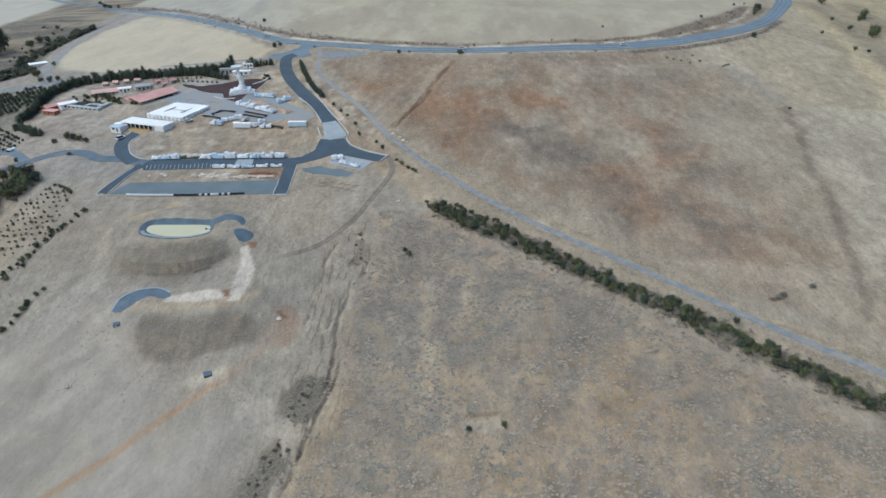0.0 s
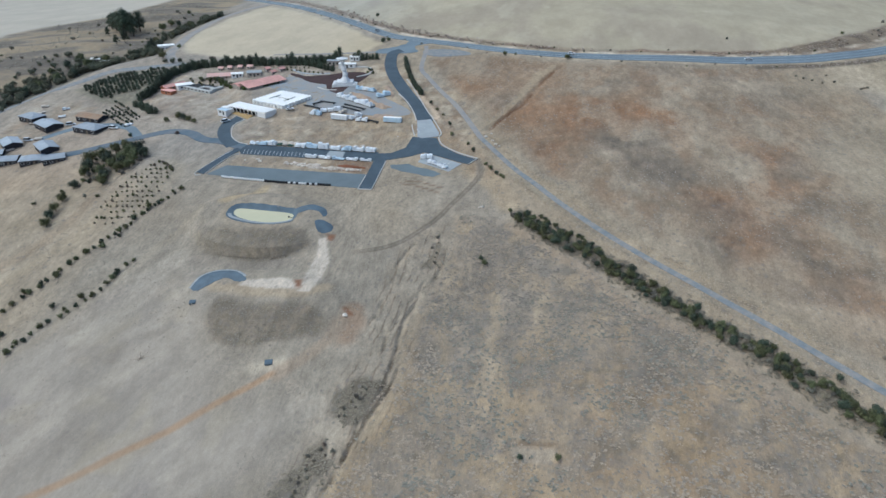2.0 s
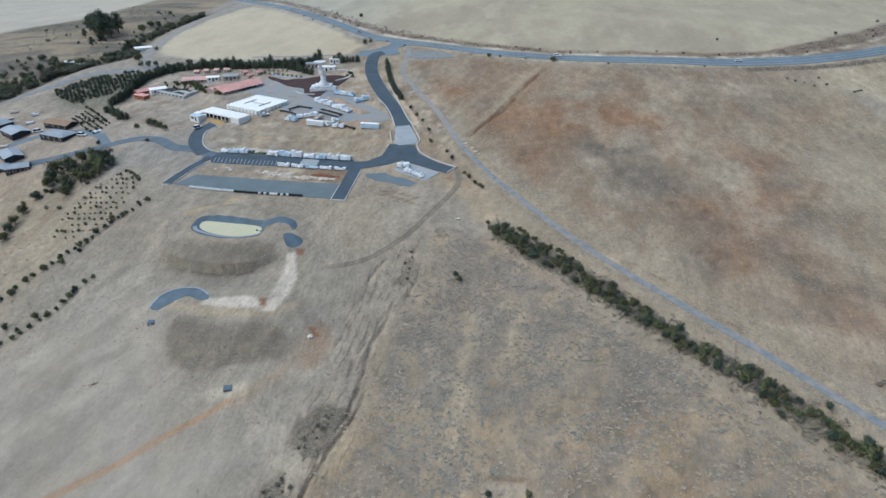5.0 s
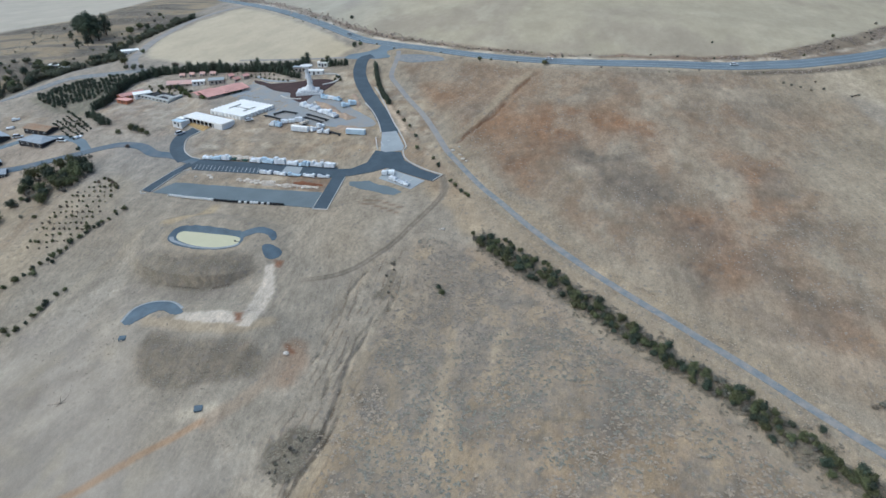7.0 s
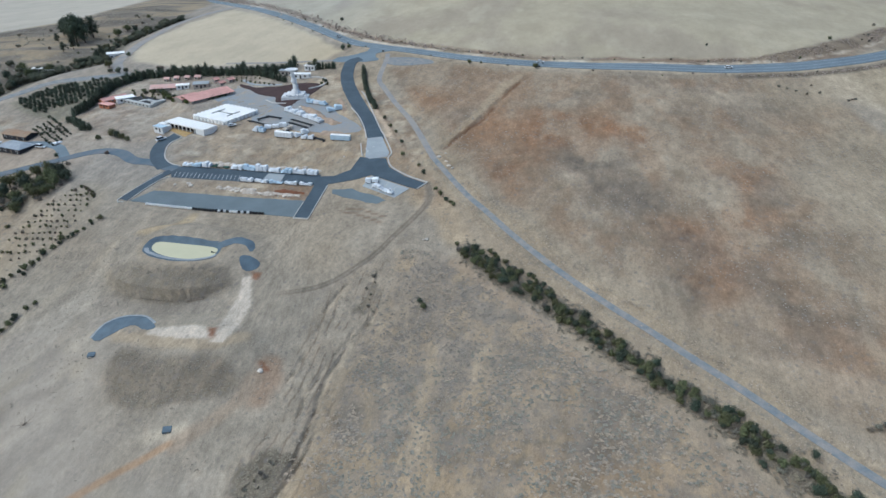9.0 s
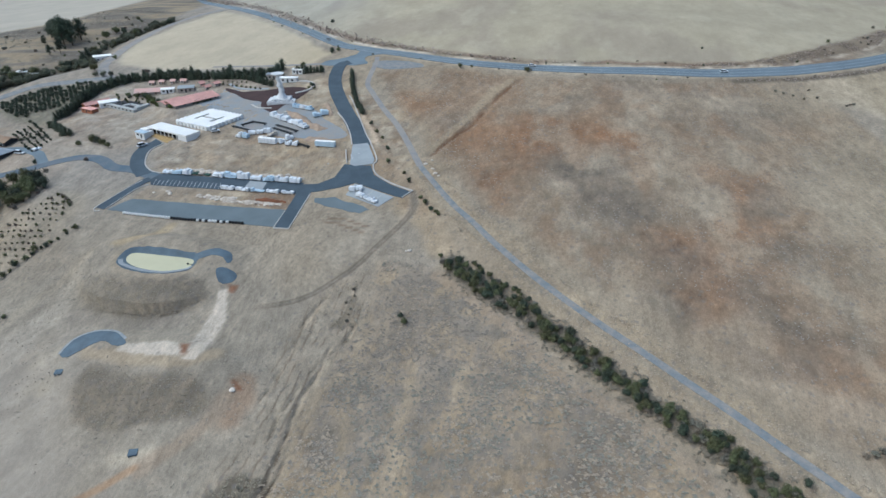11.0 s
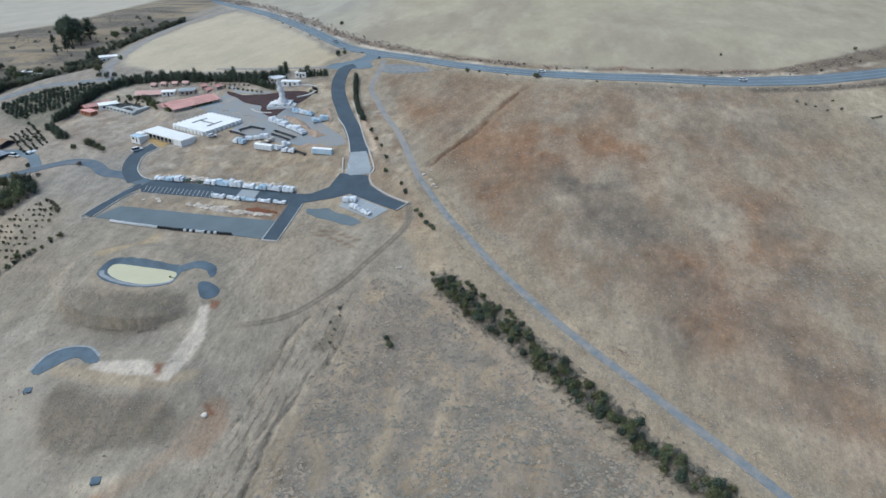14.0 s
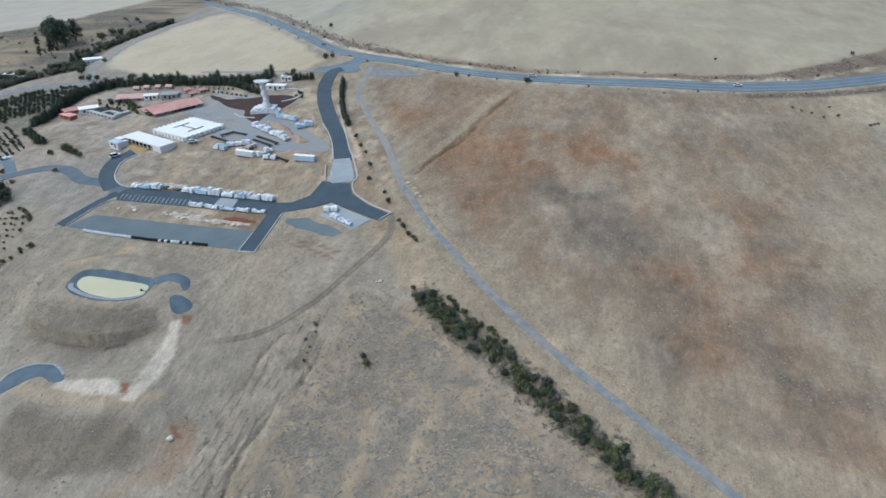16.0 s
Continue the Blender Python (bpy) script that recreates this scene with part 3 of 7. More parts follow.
lay((1 - step(line_dist(wx, wy, [(-138, -78), (-131, -69), (-121, -51), (-117, -32), (-119, -17)]), 1, 5)) * 0.6, (0.43, 0.37, 0.28))
lay((1 - step(line_dist(wx, wy, [(-158, -85), (-144, -68), (-136, -58), (-132, -40), (-130, -20), (-134, 0)]), 1.5, 4.5)) * 0.75, (0.225, 0.175, 0.135), 0.5)
lay((1 - step(line_dist(wx, wy, [(-150, -40), (-138, 0), (-140, 22)]), 5, 12)) * 0.55, (0.22, 0.195, 0.15), 0.7)
lay((1 - step(line_dist(wx, wy, [(-118, -42), (-108, -20), (-108, 6)]), 8, 14)) * 0.45, (0.40, 0.35, 0.275), 0.1)
lay((1 - step(line_dist(wx, wy, [(-110, -120), (-97, -97), (-87, -76), (-77, -48), (-70, -24)]), 1, 4)) * 0.35, (0.40, 0.35, 0.285))
lay(step(poly_dist(wx, wy, [(-210, -60), (-150, -130), (-112, -120), (-100, -60), (-112, -12), (-124, 18), (-150, 28), (-190, 10), (-225, -10)]), -4, 10) * 0.55, (0.415, 0.35, 0.27), 0.15)
# village ground and building site
lay(step(poly_dist(wx, wy, [(-230, 20), (-200, 80), (-150, 60), (-130, 40), (-150, -10), (-200, -20)]), -8, 14) * 0.7, (0.385, 0.315, 0.245), 0.1)
lay(step(poly_dist(wx, wy, [(-74, 38), (-4, 38), (6, 52), (4, 78), (-30, 76), (-60, 82), (-88, 72), (-90, 48)]), -3, 5) * 0.7, (0.30, 0.25, 0.195), 0.4)
lay(step(poly_dist(wx, wy, [(-160, 60), (-110, 56), (-92, 80), (-100, 120), (-165, 100)]), -4, 8) * 0.6, (0.40, 0.34, 0.275), 0.2)
bank = step(poly_dist(wx, wy, [(-76, 26), (-6, 25.5), (-5, 14), (-78, 14.5)]), -1, 1.5)
site = step(poly_dist(wx, wy, [(-235, 0), (-245, 90), (-200, 90), (-150, 62), (-100, 60), (-80, 40), (10, 44), (40, 40), (30, 110), (-20, 150), (-40, 160), (-170, 160), (-190, 90)]), -8, 8)
lay(site * step(fnoise(X, Y, 13, 75, 4), 0.48, 0.62) * 0.75, (0.42, 0.34, 0.25), 0.2)
lay(site * step(fnoise(X, Y, 9, 76, 4), 0.54, 0.66) * 0.6, (0.27, 0.205, 0.155), 0.3)
lay(site * step(fnoise(X, Y, 10, 77, 4), 0.55, 0.67) * 0.7, (0.5, 0.44, 0.36), 0.1)
lay(site * step(fnoise(X, Y, 5, 65), 0.52, 0.66) * 0.45, (0.255, 0.21, 0.165), 0.5)
lay(site * step(fnoise(X, Y, 5, 66), 0.54, 0.68) * 0.45, (0.46, 0.415, 0.345), 0.1)
lx, ly = X + 3.5 * (fnoise(X, Y, 5, 173) - 0.5), Y + 3.5 * (fnoise(X, Y, 5, 174) - 0.5)
lay((1 - step(line_dist(lx, ly, [(-6, 120), (0.8, 107.5), (6.9, 95.6), (14, 84), (19.5, 73.5)]), 0.7, 2.2)) * 0.85, (0.58, 0.475, 0.38), 0.1)
lay((1 - step(line_dist(lx, ly, [(-5, 122), (2.6, 108.4), (9, 96.4), (16, 85), (21.5, 74)]), 0.3, 1.3)) * 0.7, (0.25, 0.19, 0.14), 0.5)
lay(step(poly_dist(lx, ly, [(-42, 108.6), (-32.5, 104), (-21.2, 92.5), (-11, 86.8), (-17, 83.8), (-25, 93), (-38.6, 103.2)]), -1, 1) * 0.85, (0.47, 0.36, 0.265), 0.2)
lay(step(poly_dist(lx, ly, [(-26, 116), (-19, 112), (-16.5, 100), (-12, 92), (-8, 84), (-6, 76), (-3, 84), (-10, 98), (-17, 110), (-23, 122)]), -1, 1.5) * 0.7, (0.43, 0.35, 0.265), 0.3)
lay(step(poly_dist(lx, ly, [(-18, 80), (-8, 78), (-4, 72), (-14, 71), (-22, 74)]), -1, 1.5) * 0.75, (0.47, 0.375, 0.275), 0.2)
lay((1 - step(line_dist(lx, ly, [(-77, 40.2), (-40, 39.8), (-6, 38)]), 0.5, 2.2)) * 0.7, (0.47, 0.395, 0.305), 0.2)
lay(bank * 0.8, (0.33, 0.275, 0.215), 0.4)
lay(bank * step(fnoise(X, Y, 6, 78), 0.5, 0.65) * 0.7, (0.50, 0.44, 0.36), 0.2)
lay(bank * step(X, -36, -16) * step(n3, 0.35, 0.6) * 0.8, (0.215, 0.15, 0.11), 0.5)
lay((1 - step(line_dist(wx, wy, [(46, 22), (60, 5), (66, -8)]), 3, 9)) * 0.7, (0.42, 0.34, 0.245), 0.3)

lay((1 - step(line_dist(wx, wy, [(50, 34), (66, 6), (98, -32), (140, -74), (190, -120)]), 4, 9)) * 0.5, (0.40, 0.33, 0.25), 0.3)
lay((1 - step(line_dist(wx, wy, [(14, 66), (26, 48), (40, 36), (52, 20)]), 3, 8)) * 0.6, (0.33, 0.255, 0.185), 0.4)
# ploughed brown field with rust-coloured patches
bf = step(poly_dist(wx, wy, BROWN_FIELD), -2, 6)
lay(bf * 0.95, (0.305, 0.252, 0.198), 0.25)
sx, sy = X + 26 * (fnoise(X, Y * 0.6, 24, 54, 5) - 0.5), Y + 34 * (fnoise(X, Y * 0.6, 24, 55, 5) - 0.5)
speck = fnoise(X, Y, 5, 57, 3)
RUST = [(62, 78, 20, 0.6), (70, 92, 18, 0.6), (92, 74, 18, 0.6), (105, 78, 16, 0.6), (30, 120, 22, 0.7), (79, 46, 16, 0.5), (97, 100, 20, 0.75), (120, 93, 18, 0.8), (138, 83, 18, 0.75), (86, 32, 16, 0.55), (94, 56, 14, 0.5), (232, 108, 22, 0.75), (215, 116, 16, 0.6), (151, -2, 17, 0.65),
        (166, -16, 18, 0.65), (185, 52, 16, 0.55), (178, 17, 18, 0.6), (158, -34, 14, 0.5), (194, -48, 18, 0.7), (207, -60, 14, 0.6), (205, 25, 14, 0.4)]
DARK = [(122, 59, 24, 0.85), (133, 26, 20, 0.7), (152, -12, 16, 0.5), (146, -40, 14, 0.6), (210, 125, 18, 0.75), (97, 122, 14, 0.5), (174, -27, 16, 0.55), (191, 1, 15, 0.5), (191, -39, 16, 0.45), (118, 3, 14, 0.5), (150, 108, 16, 0.4)]
PALE = [(144, 62, 12, 0.8), (123, 16, 11, 0.6), (191, -20, 14, 0.5), (216, 46, 24, 0.55), (189, 137, 24, 0.55), (149, 135, 18, 0.5), (165, 35, 12, 0.5), (112, 40, 8, 0.5)]
for places, rgb in ((RUST, (0.268, 0.158, 0.096)), (DARK, (0.178, 0.157, 0.138)), (PALE, (0.45, 0.395, 0.325))):
    for x, y, r, a in places:
        d = np.hypot(sx - x, (sy - y) / 1.2)
        lay(bf * (1 - step(d, 0.15 * r, 1.25 * r)) * a * np.clip(0.35 + 1.1 * n3 * speck / 0.3, 0, 1.2), rgb, 0.25)
pale = step(fnoise(X, Y * 0.5, 17, 56, 5), 0.52, 0.66)
lay(bf * pale * 0.5, (0.40, 0.35, 0.285), 0.1)
grey = step(fnoise(X, Y * 0.5, 19, 51, 5), 0.52, 0.66)
lay(bf * grey * 0.5, (0.2, 0.172, 0.148), 0.25)
rust = step(fnoise(X, Y * 0.5, 13, 53, 5), 0.53, 0.66)
lay(bf * rust * 0.4 * step(250 - X, 0, 60), (0.265, 0.175, 0.115), 0.2)
lay(bf * (1 - step(line_dist(wx, wy, GRAVEL_ROAD[5:]), 6, 20)) * 0.7, (0.385, 0.328, 0.255), 0.15)
lay(bf * (1 - step(line_dist(wx, wy, [(30, 120), (60, 128)]), 6, 30)) * 0.5, (0.27, 0.185, 0.125), 0.2)
lay(bf * step(X, 175, 240) * 0.7, (0.36, 0.315, 0.25), 0.15)
lay(bf * (1 - step(line_dist(wx, wy, [(155, -64), (174, -68), (205, -74), (240, -74)]), 1, 7)) * 0.6, (0.40, 0.34, 0.275), 0.1)
lay(bf * (1 - step(line_dist(wx + 3.5, wy, EROSION), 1, 4.0)) * 0.6, (0.43, 0.365, 0.275), 0.2)
lay(bf * (1 - step(line_dist(X + 1.6 * (n3 - 0.5), Y, EROSION), 0.4, 1.8)) * step(fnoise(X, Y, 14, 79), 0.25, 0.5), (0.19, 0.115, 0.075), 0.2)
lay(step(poly_dist(wx, wy, [(-236, 115), (-219, 150), (-196, 156), (-176, 136), (-176, 88), (-200, 92)]), -2, 3) * 0.75, (0.215, 0.205, 0.15), 0.4)
gv = line_dist(wx, wy, smooth(GRAVEL_ROAD[8:], 4))
lay((1 - step(gv, 4, 9.5)) * 0.8, (0.425, 0.355, 0.268), 0.5)
lay((1 - step(np.abs(line_dist(X + 1.2, Y + 1.2, smooth(GRAVEL_ROAD[8:], 4)) - 1.2), 0.4, 1.4)) * 0.6, (0.285, 0.27, 0.235), 0.4)
lay((1 - step(np.abs(gv - 3.6), 0.3, 1.3)) * step(fnoise(X, Y, 8, 63), 0.45, 0.6) * 0.6, (0.23, 0.185, 0.14), 0.6)
# far dry pastures
lay(step(poly_dist(wx, wy, GOLD_FIELD), -1, 5), (0.52, 0.45, 0.335), 0.0)
far = step(poly_dist(wx, wy, [(-700, 1000), (-430, 690), (-290, 505), (-220, 418), (-150, 344), (-95, 287), (-46, 236), (4, 212), (80, 186), (150, 182), (220, 190), (275, 215), (310, 250), (345, 310), (420, 540), (600, 4000), (-700, 4000)]), 0, 6)
lay(far, (0.425, 0.39, 0.315), 0.03)
grain = 1 - 0.72 * np.maximum(far, step(poly_dist(wx, wy, GOLD_FIELD), -1, 5))
lay(far * step(fnoise(X, Y * 0.45, 40, 61, 5), 0.5, 0.68) * 0.5, (0.33, 0.295, 0.26), 0.05)
lay(far * step(fnoise(X, Y * 0.45, 16, 64, 4), 0.53, 0.7) * 0.4, (0.51, 0.475, 0.395), 0.0)
lay((1 - step(line_dist(wx, wy, MAIN_ROAD[2:20]), 6, 9)) * 0.7, (0.44, 0.395, 0.325), 0.2)
lay((1 - step(line_dist(X, Y, [(p[0] + 3, p[1] + 6) for p in MAIN_ROAD[3:18]]), 1.2, 2.6)) * step(fnoise(X, Y, 24, 62), 0.45, 0.6), (0.62, 0.575, 0.51))
lay((1 - step(line_dist(wx, wy, [(p[0] + 5, p[1] + 10) for p in MAIN_ROAD[3:18]]), 1.5, 4.5)) * 0.8 * step(n2, 0.25, 0.5), (0.225, 0.165, 0.13), 0.6)
lay((1 - step(line_dist(wx, wy, [(120, 164), (160, 163), (200, 164)]), 1, 3)) * 0.4, (0.26, 0.215, 0.16), 0.5)
lay(step(poly_dist(wx, wy, [(262, 80), (255, 180), (300, 220), (600, 900), (900, 300), (600, -300), (330, -150)]), 0, 12), (0.385, 0.335, 0.26), 0.1)
lay((1 - step(line_dist(wx, wy, [(263, 76), (252, 40), (242, 1), (233, -38), (225, -72), (215, -96)]), 0.8, 3.0)) * 0.8, (0.205, 0.172, 0.138), 0.5)
lay(step(poly_dist(wx, wy, [(266, 80), (246, 2), (229, -72), (300, -120), (330, 60)]), -2, 6) * 0.6, (0.425, 0.39, 0.325), 0.1)
lay(step(poly_dist(wx, wy, [(232, 150), (262, 130), (276, 170), (258, 186), (236, 172)]), -2, 8) * 0.5, (0.47, 0.415, 0.33), 0.1)
lay((1 - step(line_dist(wx, wy, [(238, 197), (272, 218), (305, 250), (335, 292)]), 2, 8)) * 0.7, (0.255, 0.205, 0.16), 0.5)
lay(step(X - 0.25 * Y, 290, 330) * 0.6, (0.44, 0.37, 0.245), 0.1)
lay((1 - step(line_dist(wx, wy, [(390, 330), (372, 240), (366, 170), (350, 120)]), 3, 12)) * 0.6, (0.24, 0.205, 0.15), 0.6)
lay((1 - step(line_dist(wx, wy, [(430, 330), (410, 240), (420, 170)]), 3, 14)) * 0.6, (0.22, 0.19, 0.14), 0.6)
lay((1 - step(line_dist(X, Y + 1.5 * (n3 - 0.5), [(200, 164.5), (216, 168), (230, 171), (246, 176), (262, 183), (279, 192), (304, 211), (330, 245)]), 1.6, 3.8)) * 0.85, (0.16, 0.14, 0.118), 0.7)
lay(step(poly_dist(wx, wy, ROAD_BANK), -1.5, 2) * 0.9, (0.215, 0.178, 0.142), 0.7)
lay(step(poly_dist(wx, wy, ROAD_BANK), -1.5, 2) * step(n4, 0.45, 0.6) * 0.5, (0.31, 0.262, 0.21), 0.5)
lay((1 - step(line_dist(wx, wy, [(120, 182), (173, 184.5), (204, 190.5)]), 0.8, 3)) * 0.7, (0.24, 0.178, 0.138), 0.5)
lay((1 - step(line_dist(X + 1.2 * (n3 - 0.5), Y + 1.2 * (n4 - 0.5), [(130, 177.5), (172, 178.4), (203, 183.9), (235, 191.5), (253, 203.6), (265, 211), (286, 230), (302, 248.4), (322, 282)]), 0.6, 2.2)) * step(fnoise(X, Y, 4, 58), 0.3, 0.55) * 0.8, (0.56, 0.505, 0.44), 0.1)
lay((1 - step(line_dist(wx, wy, [(376, 319), (368, 261), (349, 187), (339, 142), (328, 98), (316, 50)]), 3, 12)) * 0.7, (0.47, 0.40, 0.27), 0.1)
lay((1 - step(line_dist(wx, wy, [(405, 330), (393, 273), (374, 195), (360, 148), (352, 110)]), 4, 13)) * 0.6, (0.3, 0.262, 0.2), 0.5)
lay((1 - step(line_dist(wx, wy, [(352, 215), (336, 165), (322, 130)]), 2, 7)) * 0.35, (0.3, 0.255, 0.185), 0.4)
# the bank above the creek
TOPLINE = [(-440, 60), (-400, 170), (-388, 219), (-387, 263), (-372, 295), (-350, 320), (-343, 358), (-372, 440), (-394, 509), (-450, 700)]
up = step(-poly_dist(wx, wy, EAST_BANK), 0, 8)
top_land = step(-poly_dist(wx, wy, TOPLINE + [(-600, 1500), (3000, 1500), (3000, -3000), (-440, -3000)]), 0, 10)
lay(up, (0.24, 0.207, 0.165), 0.6)
lay(up * step(n2, 0.5, 0.68) * 0.7, (0.165, 0.145, 0.12), 1.0)
folds = fnoise(0.8 * X + 0.6 * Y, 3.2 * (0.8 * Y - 0.6 * X), 34, 53)
lay(up * step(folds, 0.46, 0.62) * 0.8, (0.37, 0.295, 0.195), 0.3)
lay(up * step(folds, 0.48, 0.34) * 0.6, (0.135, 0.12, 0.1), 1.0)
lay(top_land, (0.49, 0.445, 0.37), 0.0)
grain = grain * (1 - 0.72 * top_land)
lay((1 - step(line_dist(wx, wy, CREEK), 4, 12)) * 0.8, (0.11, 0.105, 0.075), 1.0)

# the worn track up to the junction, over all the soils
t = line_dist(X + 1.0 * (n3 - 0.5), Y, smooth(TRACK_LINE))
fade = step(X, 2, 14)
lay((1 - step(t, 1.0, 3.4)) * 0.5 * fade, (0.385, 0.34, 0.285))
lay((1 - step(t, 0.8, 2.0)) * 0.8 * fade, (0.235, 0.212, 0.188))
lay((1 - step(np.abs(t - 0.8), 0.1, 0.6)) * 0.6 * fade, (0.165, 0.142, 0.122))
for pts in ([(13.7, 6.7), (21, 5), (33.5, -0.7)], [(16, 8.7), (23.4, 7.7), (33.8, 4)]):
    lay((1 - step(line_dist(X + 1.5 * (n4 - 0.5), Y + 1.5 * (n3 - 0.5), pts), 0.2, 1.0)) * 0.7, (0.2, 0.142, 0.105), 0.3)
grain = grain * (1 - 0.55 * low_ground) * (1 - 0.5 * up)
col *= np.array((0.975, 0.92, 0.80))
col *= 1 + sm[..., None] * (0.5 + 0.5 * step(-Y, 50, 120))[..., None] * np.array((-0.03, -0.07, -0.135))
pale_low = (step(60 - X, 0, 40) * step(-20 - Y, 0, 40))[..., None]
col *= 1 + pale_low * np.array((0.0, 0.012, 0.02))
# bluish haze over the distant village, put into the ground colour
haze_tint = (step(-X, 20, 110) * step(Y, -20, 50))[..., None]
col *= 1 + haze_tint * np.array((-0.015, 0.04, 0.16))
nx, ny = len(GX), len(GY)
ids = np.arange(nx * ny).reshape(ny, nx)
quads = np.stack([ids[:-1, :-1], ids[:-1, 1:], ids[1:, 1:], ids[1:, :-1]], -1).reshape(-1, 4)
me = bpy.data.meshes.new("ground")
me.vertices.add(nx * ny)
me.vertices.foreach_set("co", np.stack([X, Y, Z], -1).astype(np.float32).ravel())
me.loops.add(quads.size)
me.loops.foreach_set("vertex_index", quads.astype(np.int32).ravel())
me.polygons.add(len(quads))
me.polygons.foreach_set("loop_start", np.arange(0, quads.size, 4, dtype=np.int32))
me.polygons.foreach_set("use_smooth", np.ones(len(quads), bool))
me.update(calc_edges=True)
soil = me.attributes.new("soil", "FLOAT_COLOR", "POINT")
soil.data.foreach_set("color", np.concatenate([col, scrub[..., None]], -1).astype(np.float32).ravel())
grain_at = me.attributes.new("grain", "FLOAT", "POINT")
grain_at.data.foreach_set("value", grain.astype(np.float32).ravel())
ground = tagged(new("ground", me), "dry grazed hillside of beige grass, scrub and brown soil", "ground", kind="structure")


def ground_mat():
    m = bpy.data.materials.new("dry_ground")
    m.use_nodes = True
    n, l = m.node_tree.nodes, m.node_tree.links
    b = n["Principled BSDF"]
    b.inputs["Roughness"].default_value = 0.95
    b.inputs["Specular IOR Level"].default_value = 0.1
    at = n.new("ShaderNodeAttribute")
    at.attribute_name = "soil"
    co, drawn = n.new("ShaderNodeTexCoord"), n.new("ShaderNodeMapping")
    drawn.inputs["Scale"].default_value = (1.15, 0.6, 1.0)
    l.new(co.outputs["Object"], drawn.inputs["Vector"])

    def noise_node(scale, detail=4, rough=0.6):
        t = n.new("ShaderNodeTexNoise")
        t.inputs["Scale"].default_value, t.inputs["Detail"].default_value, t.inputs["Roughness"].default_value = scale, detail, rough
        l.new(drawn.outputs["Vector"], t.inputs["Vector"])
        return t

    def span(src, a, b_, lo=0.3, hi=0.7):
        r = n.new("ShaderNodeMapRange")
        r.inputs["From Min"].default_value, r.inputs["From Max"].default_value = lo, hi
        r.inputs["To Min"].default_value, r.inputs["To Max"].default_value = a, b_
        l.new(src, r.inputs["Value"])
        return r.outputs["Result"]

    def times(a, b_):
        k = n.new("ShaderNodeVectorMath")
        k.operation = "MULTIPLY"
        l.new(a, k.inputs[0])
        l.new(b_, k.inputs[1])
        return k.outputs["Vector"]

    def mixed(f, a, b_rgb, amount):
        k = n.new("ShaderNodeMix")
        k.data_type = "RGBA"
        s = n.new("ShaderNodeMath")
        s.operation = "MULTIPLY"
        l.new(f, s.inputs[0])
        if isinstance(amount, float):
            s.inputs[1].default_value = amount
        else:
            l.new(amount, s.inputs[1])
        l.new(s.outputs[0], k.inputs["Factor"])
        l.new(a, k.inputs["A"])
        k.inputs["B"].default_value = (*b_rgb, 1)
        return k.outputs["Result"]

    def times1(a, b_):
        k = n.new("ShaderNodeMath")
        k.operation = "MULTIPLY"
        l.new(a, k.inputs[0])
        l.new(b_, k.inputs[1])
        return k.outputs[0]

    broad, mid, fine, tiny = noise_node(0.045, 5), noise_node(0.22, 5), noise_node(0.9, 5, 0.7), noise_node(3.5, 3)
    c = times(at.outputs["Color"], span(broad.outputs["Fac"], 0.82, 1.17))
    c = mixed(span(mid.outputs["Fac"], 0, 1, 0.52, 0.72), c, (0.37, 0.275, 0.185), 0.2)
    c = times(c, span(mid.outputs["Fac"], 0.8, 1.18))
    c = times(c, span(fine.outputs["Fac"], 0.81, 1.19))
    c = times(c, span(tiny.outputs["Fac"], 0.82, 1.18))
    # single clumps: many where scrub grows, few elsewhere
    for scale, soft, colour_a, few in ((0.62, 0.5, (0.175, 0.16, 0.138), 0.94), (0.42, 0.5, (0.205, 0.185, 0.162), 0.95)):
        vor = n.new("ShaderNodeTexVoronoi")
        vor.inputs["Scale"].default_value = scale
        vor.inputs["Randomness"].default_value = 1.0
        l.new(co.outputs["Object"], vor.inputs["Vector"])
        spot = span(vor.outputs["Distance"], 1, 0, 0.14, soft)
        keep = n.new("ShaderNodeSeparateColor")
        l.new(vor.outputs["Color"], keep.inputs["Color"])
        limit = span(at.outputs["Alpha"], few, 0.5, 0, 1)
        more = n.new("ShaderNodeMath")
        more.operation = "GREATER_THAN"
        l.new(keep.outputs["Red"], more.inputs[0])
        l.new(limit, more.inputs[1])
        c = mixed(spot, c, colour_a, times1(more.outputs[0], span(keep.outputs["Green"], 0.25, 0.7, 0, 1)))
    # low woody scrub, in patches
    patchy = noise_node(0.16, 6, 0.7)
    c = mixed(span(patchy.outputs["Fac"], 0, 1, 0.5, 0.62), c, (0.4, 0.33, 0.24), span(at.outputs["Alpha"], 0.0, 0.3, 0, 1))
    patchy2 = noise_node(0.21, 6, 0.7)
    c = mixed(span(patchy2.outputs["Fac"], 1, 0, 0.4, 0.5), c, (0.225, 0.203, 0.18), span(at.outputs["Alpha"], 0.0, 0.35, 0, 1))
    tuft = noise_node(0.55, 6, 0.75)
    c = mixed(span(tuft.outputs["Fac"], 0, 1, 0.5, 0.66), c, (0.165, 0.148, 0.13), span(at.outputs["Alpha"], 0.06, 0.38, 0, 1))
    rough_at = n.new("ShaderNodeAttribute")
    rough_at.attribute_name = "grain"
    even = n.new("ShaderNodeMix")
    even.data_type = "RGBA"
    l.new(rough_at.outputs["Fac"], even.inputs["Factor"])
    l.new(times(at.outputs["Color"], span(broad.outputs["Fac"], 0.93, 1.07)), even.inputs["A"])
    l.new(c, even.inputs["B"])
    l.new(even.outputs["Result"], b.inputs["Base Color"])
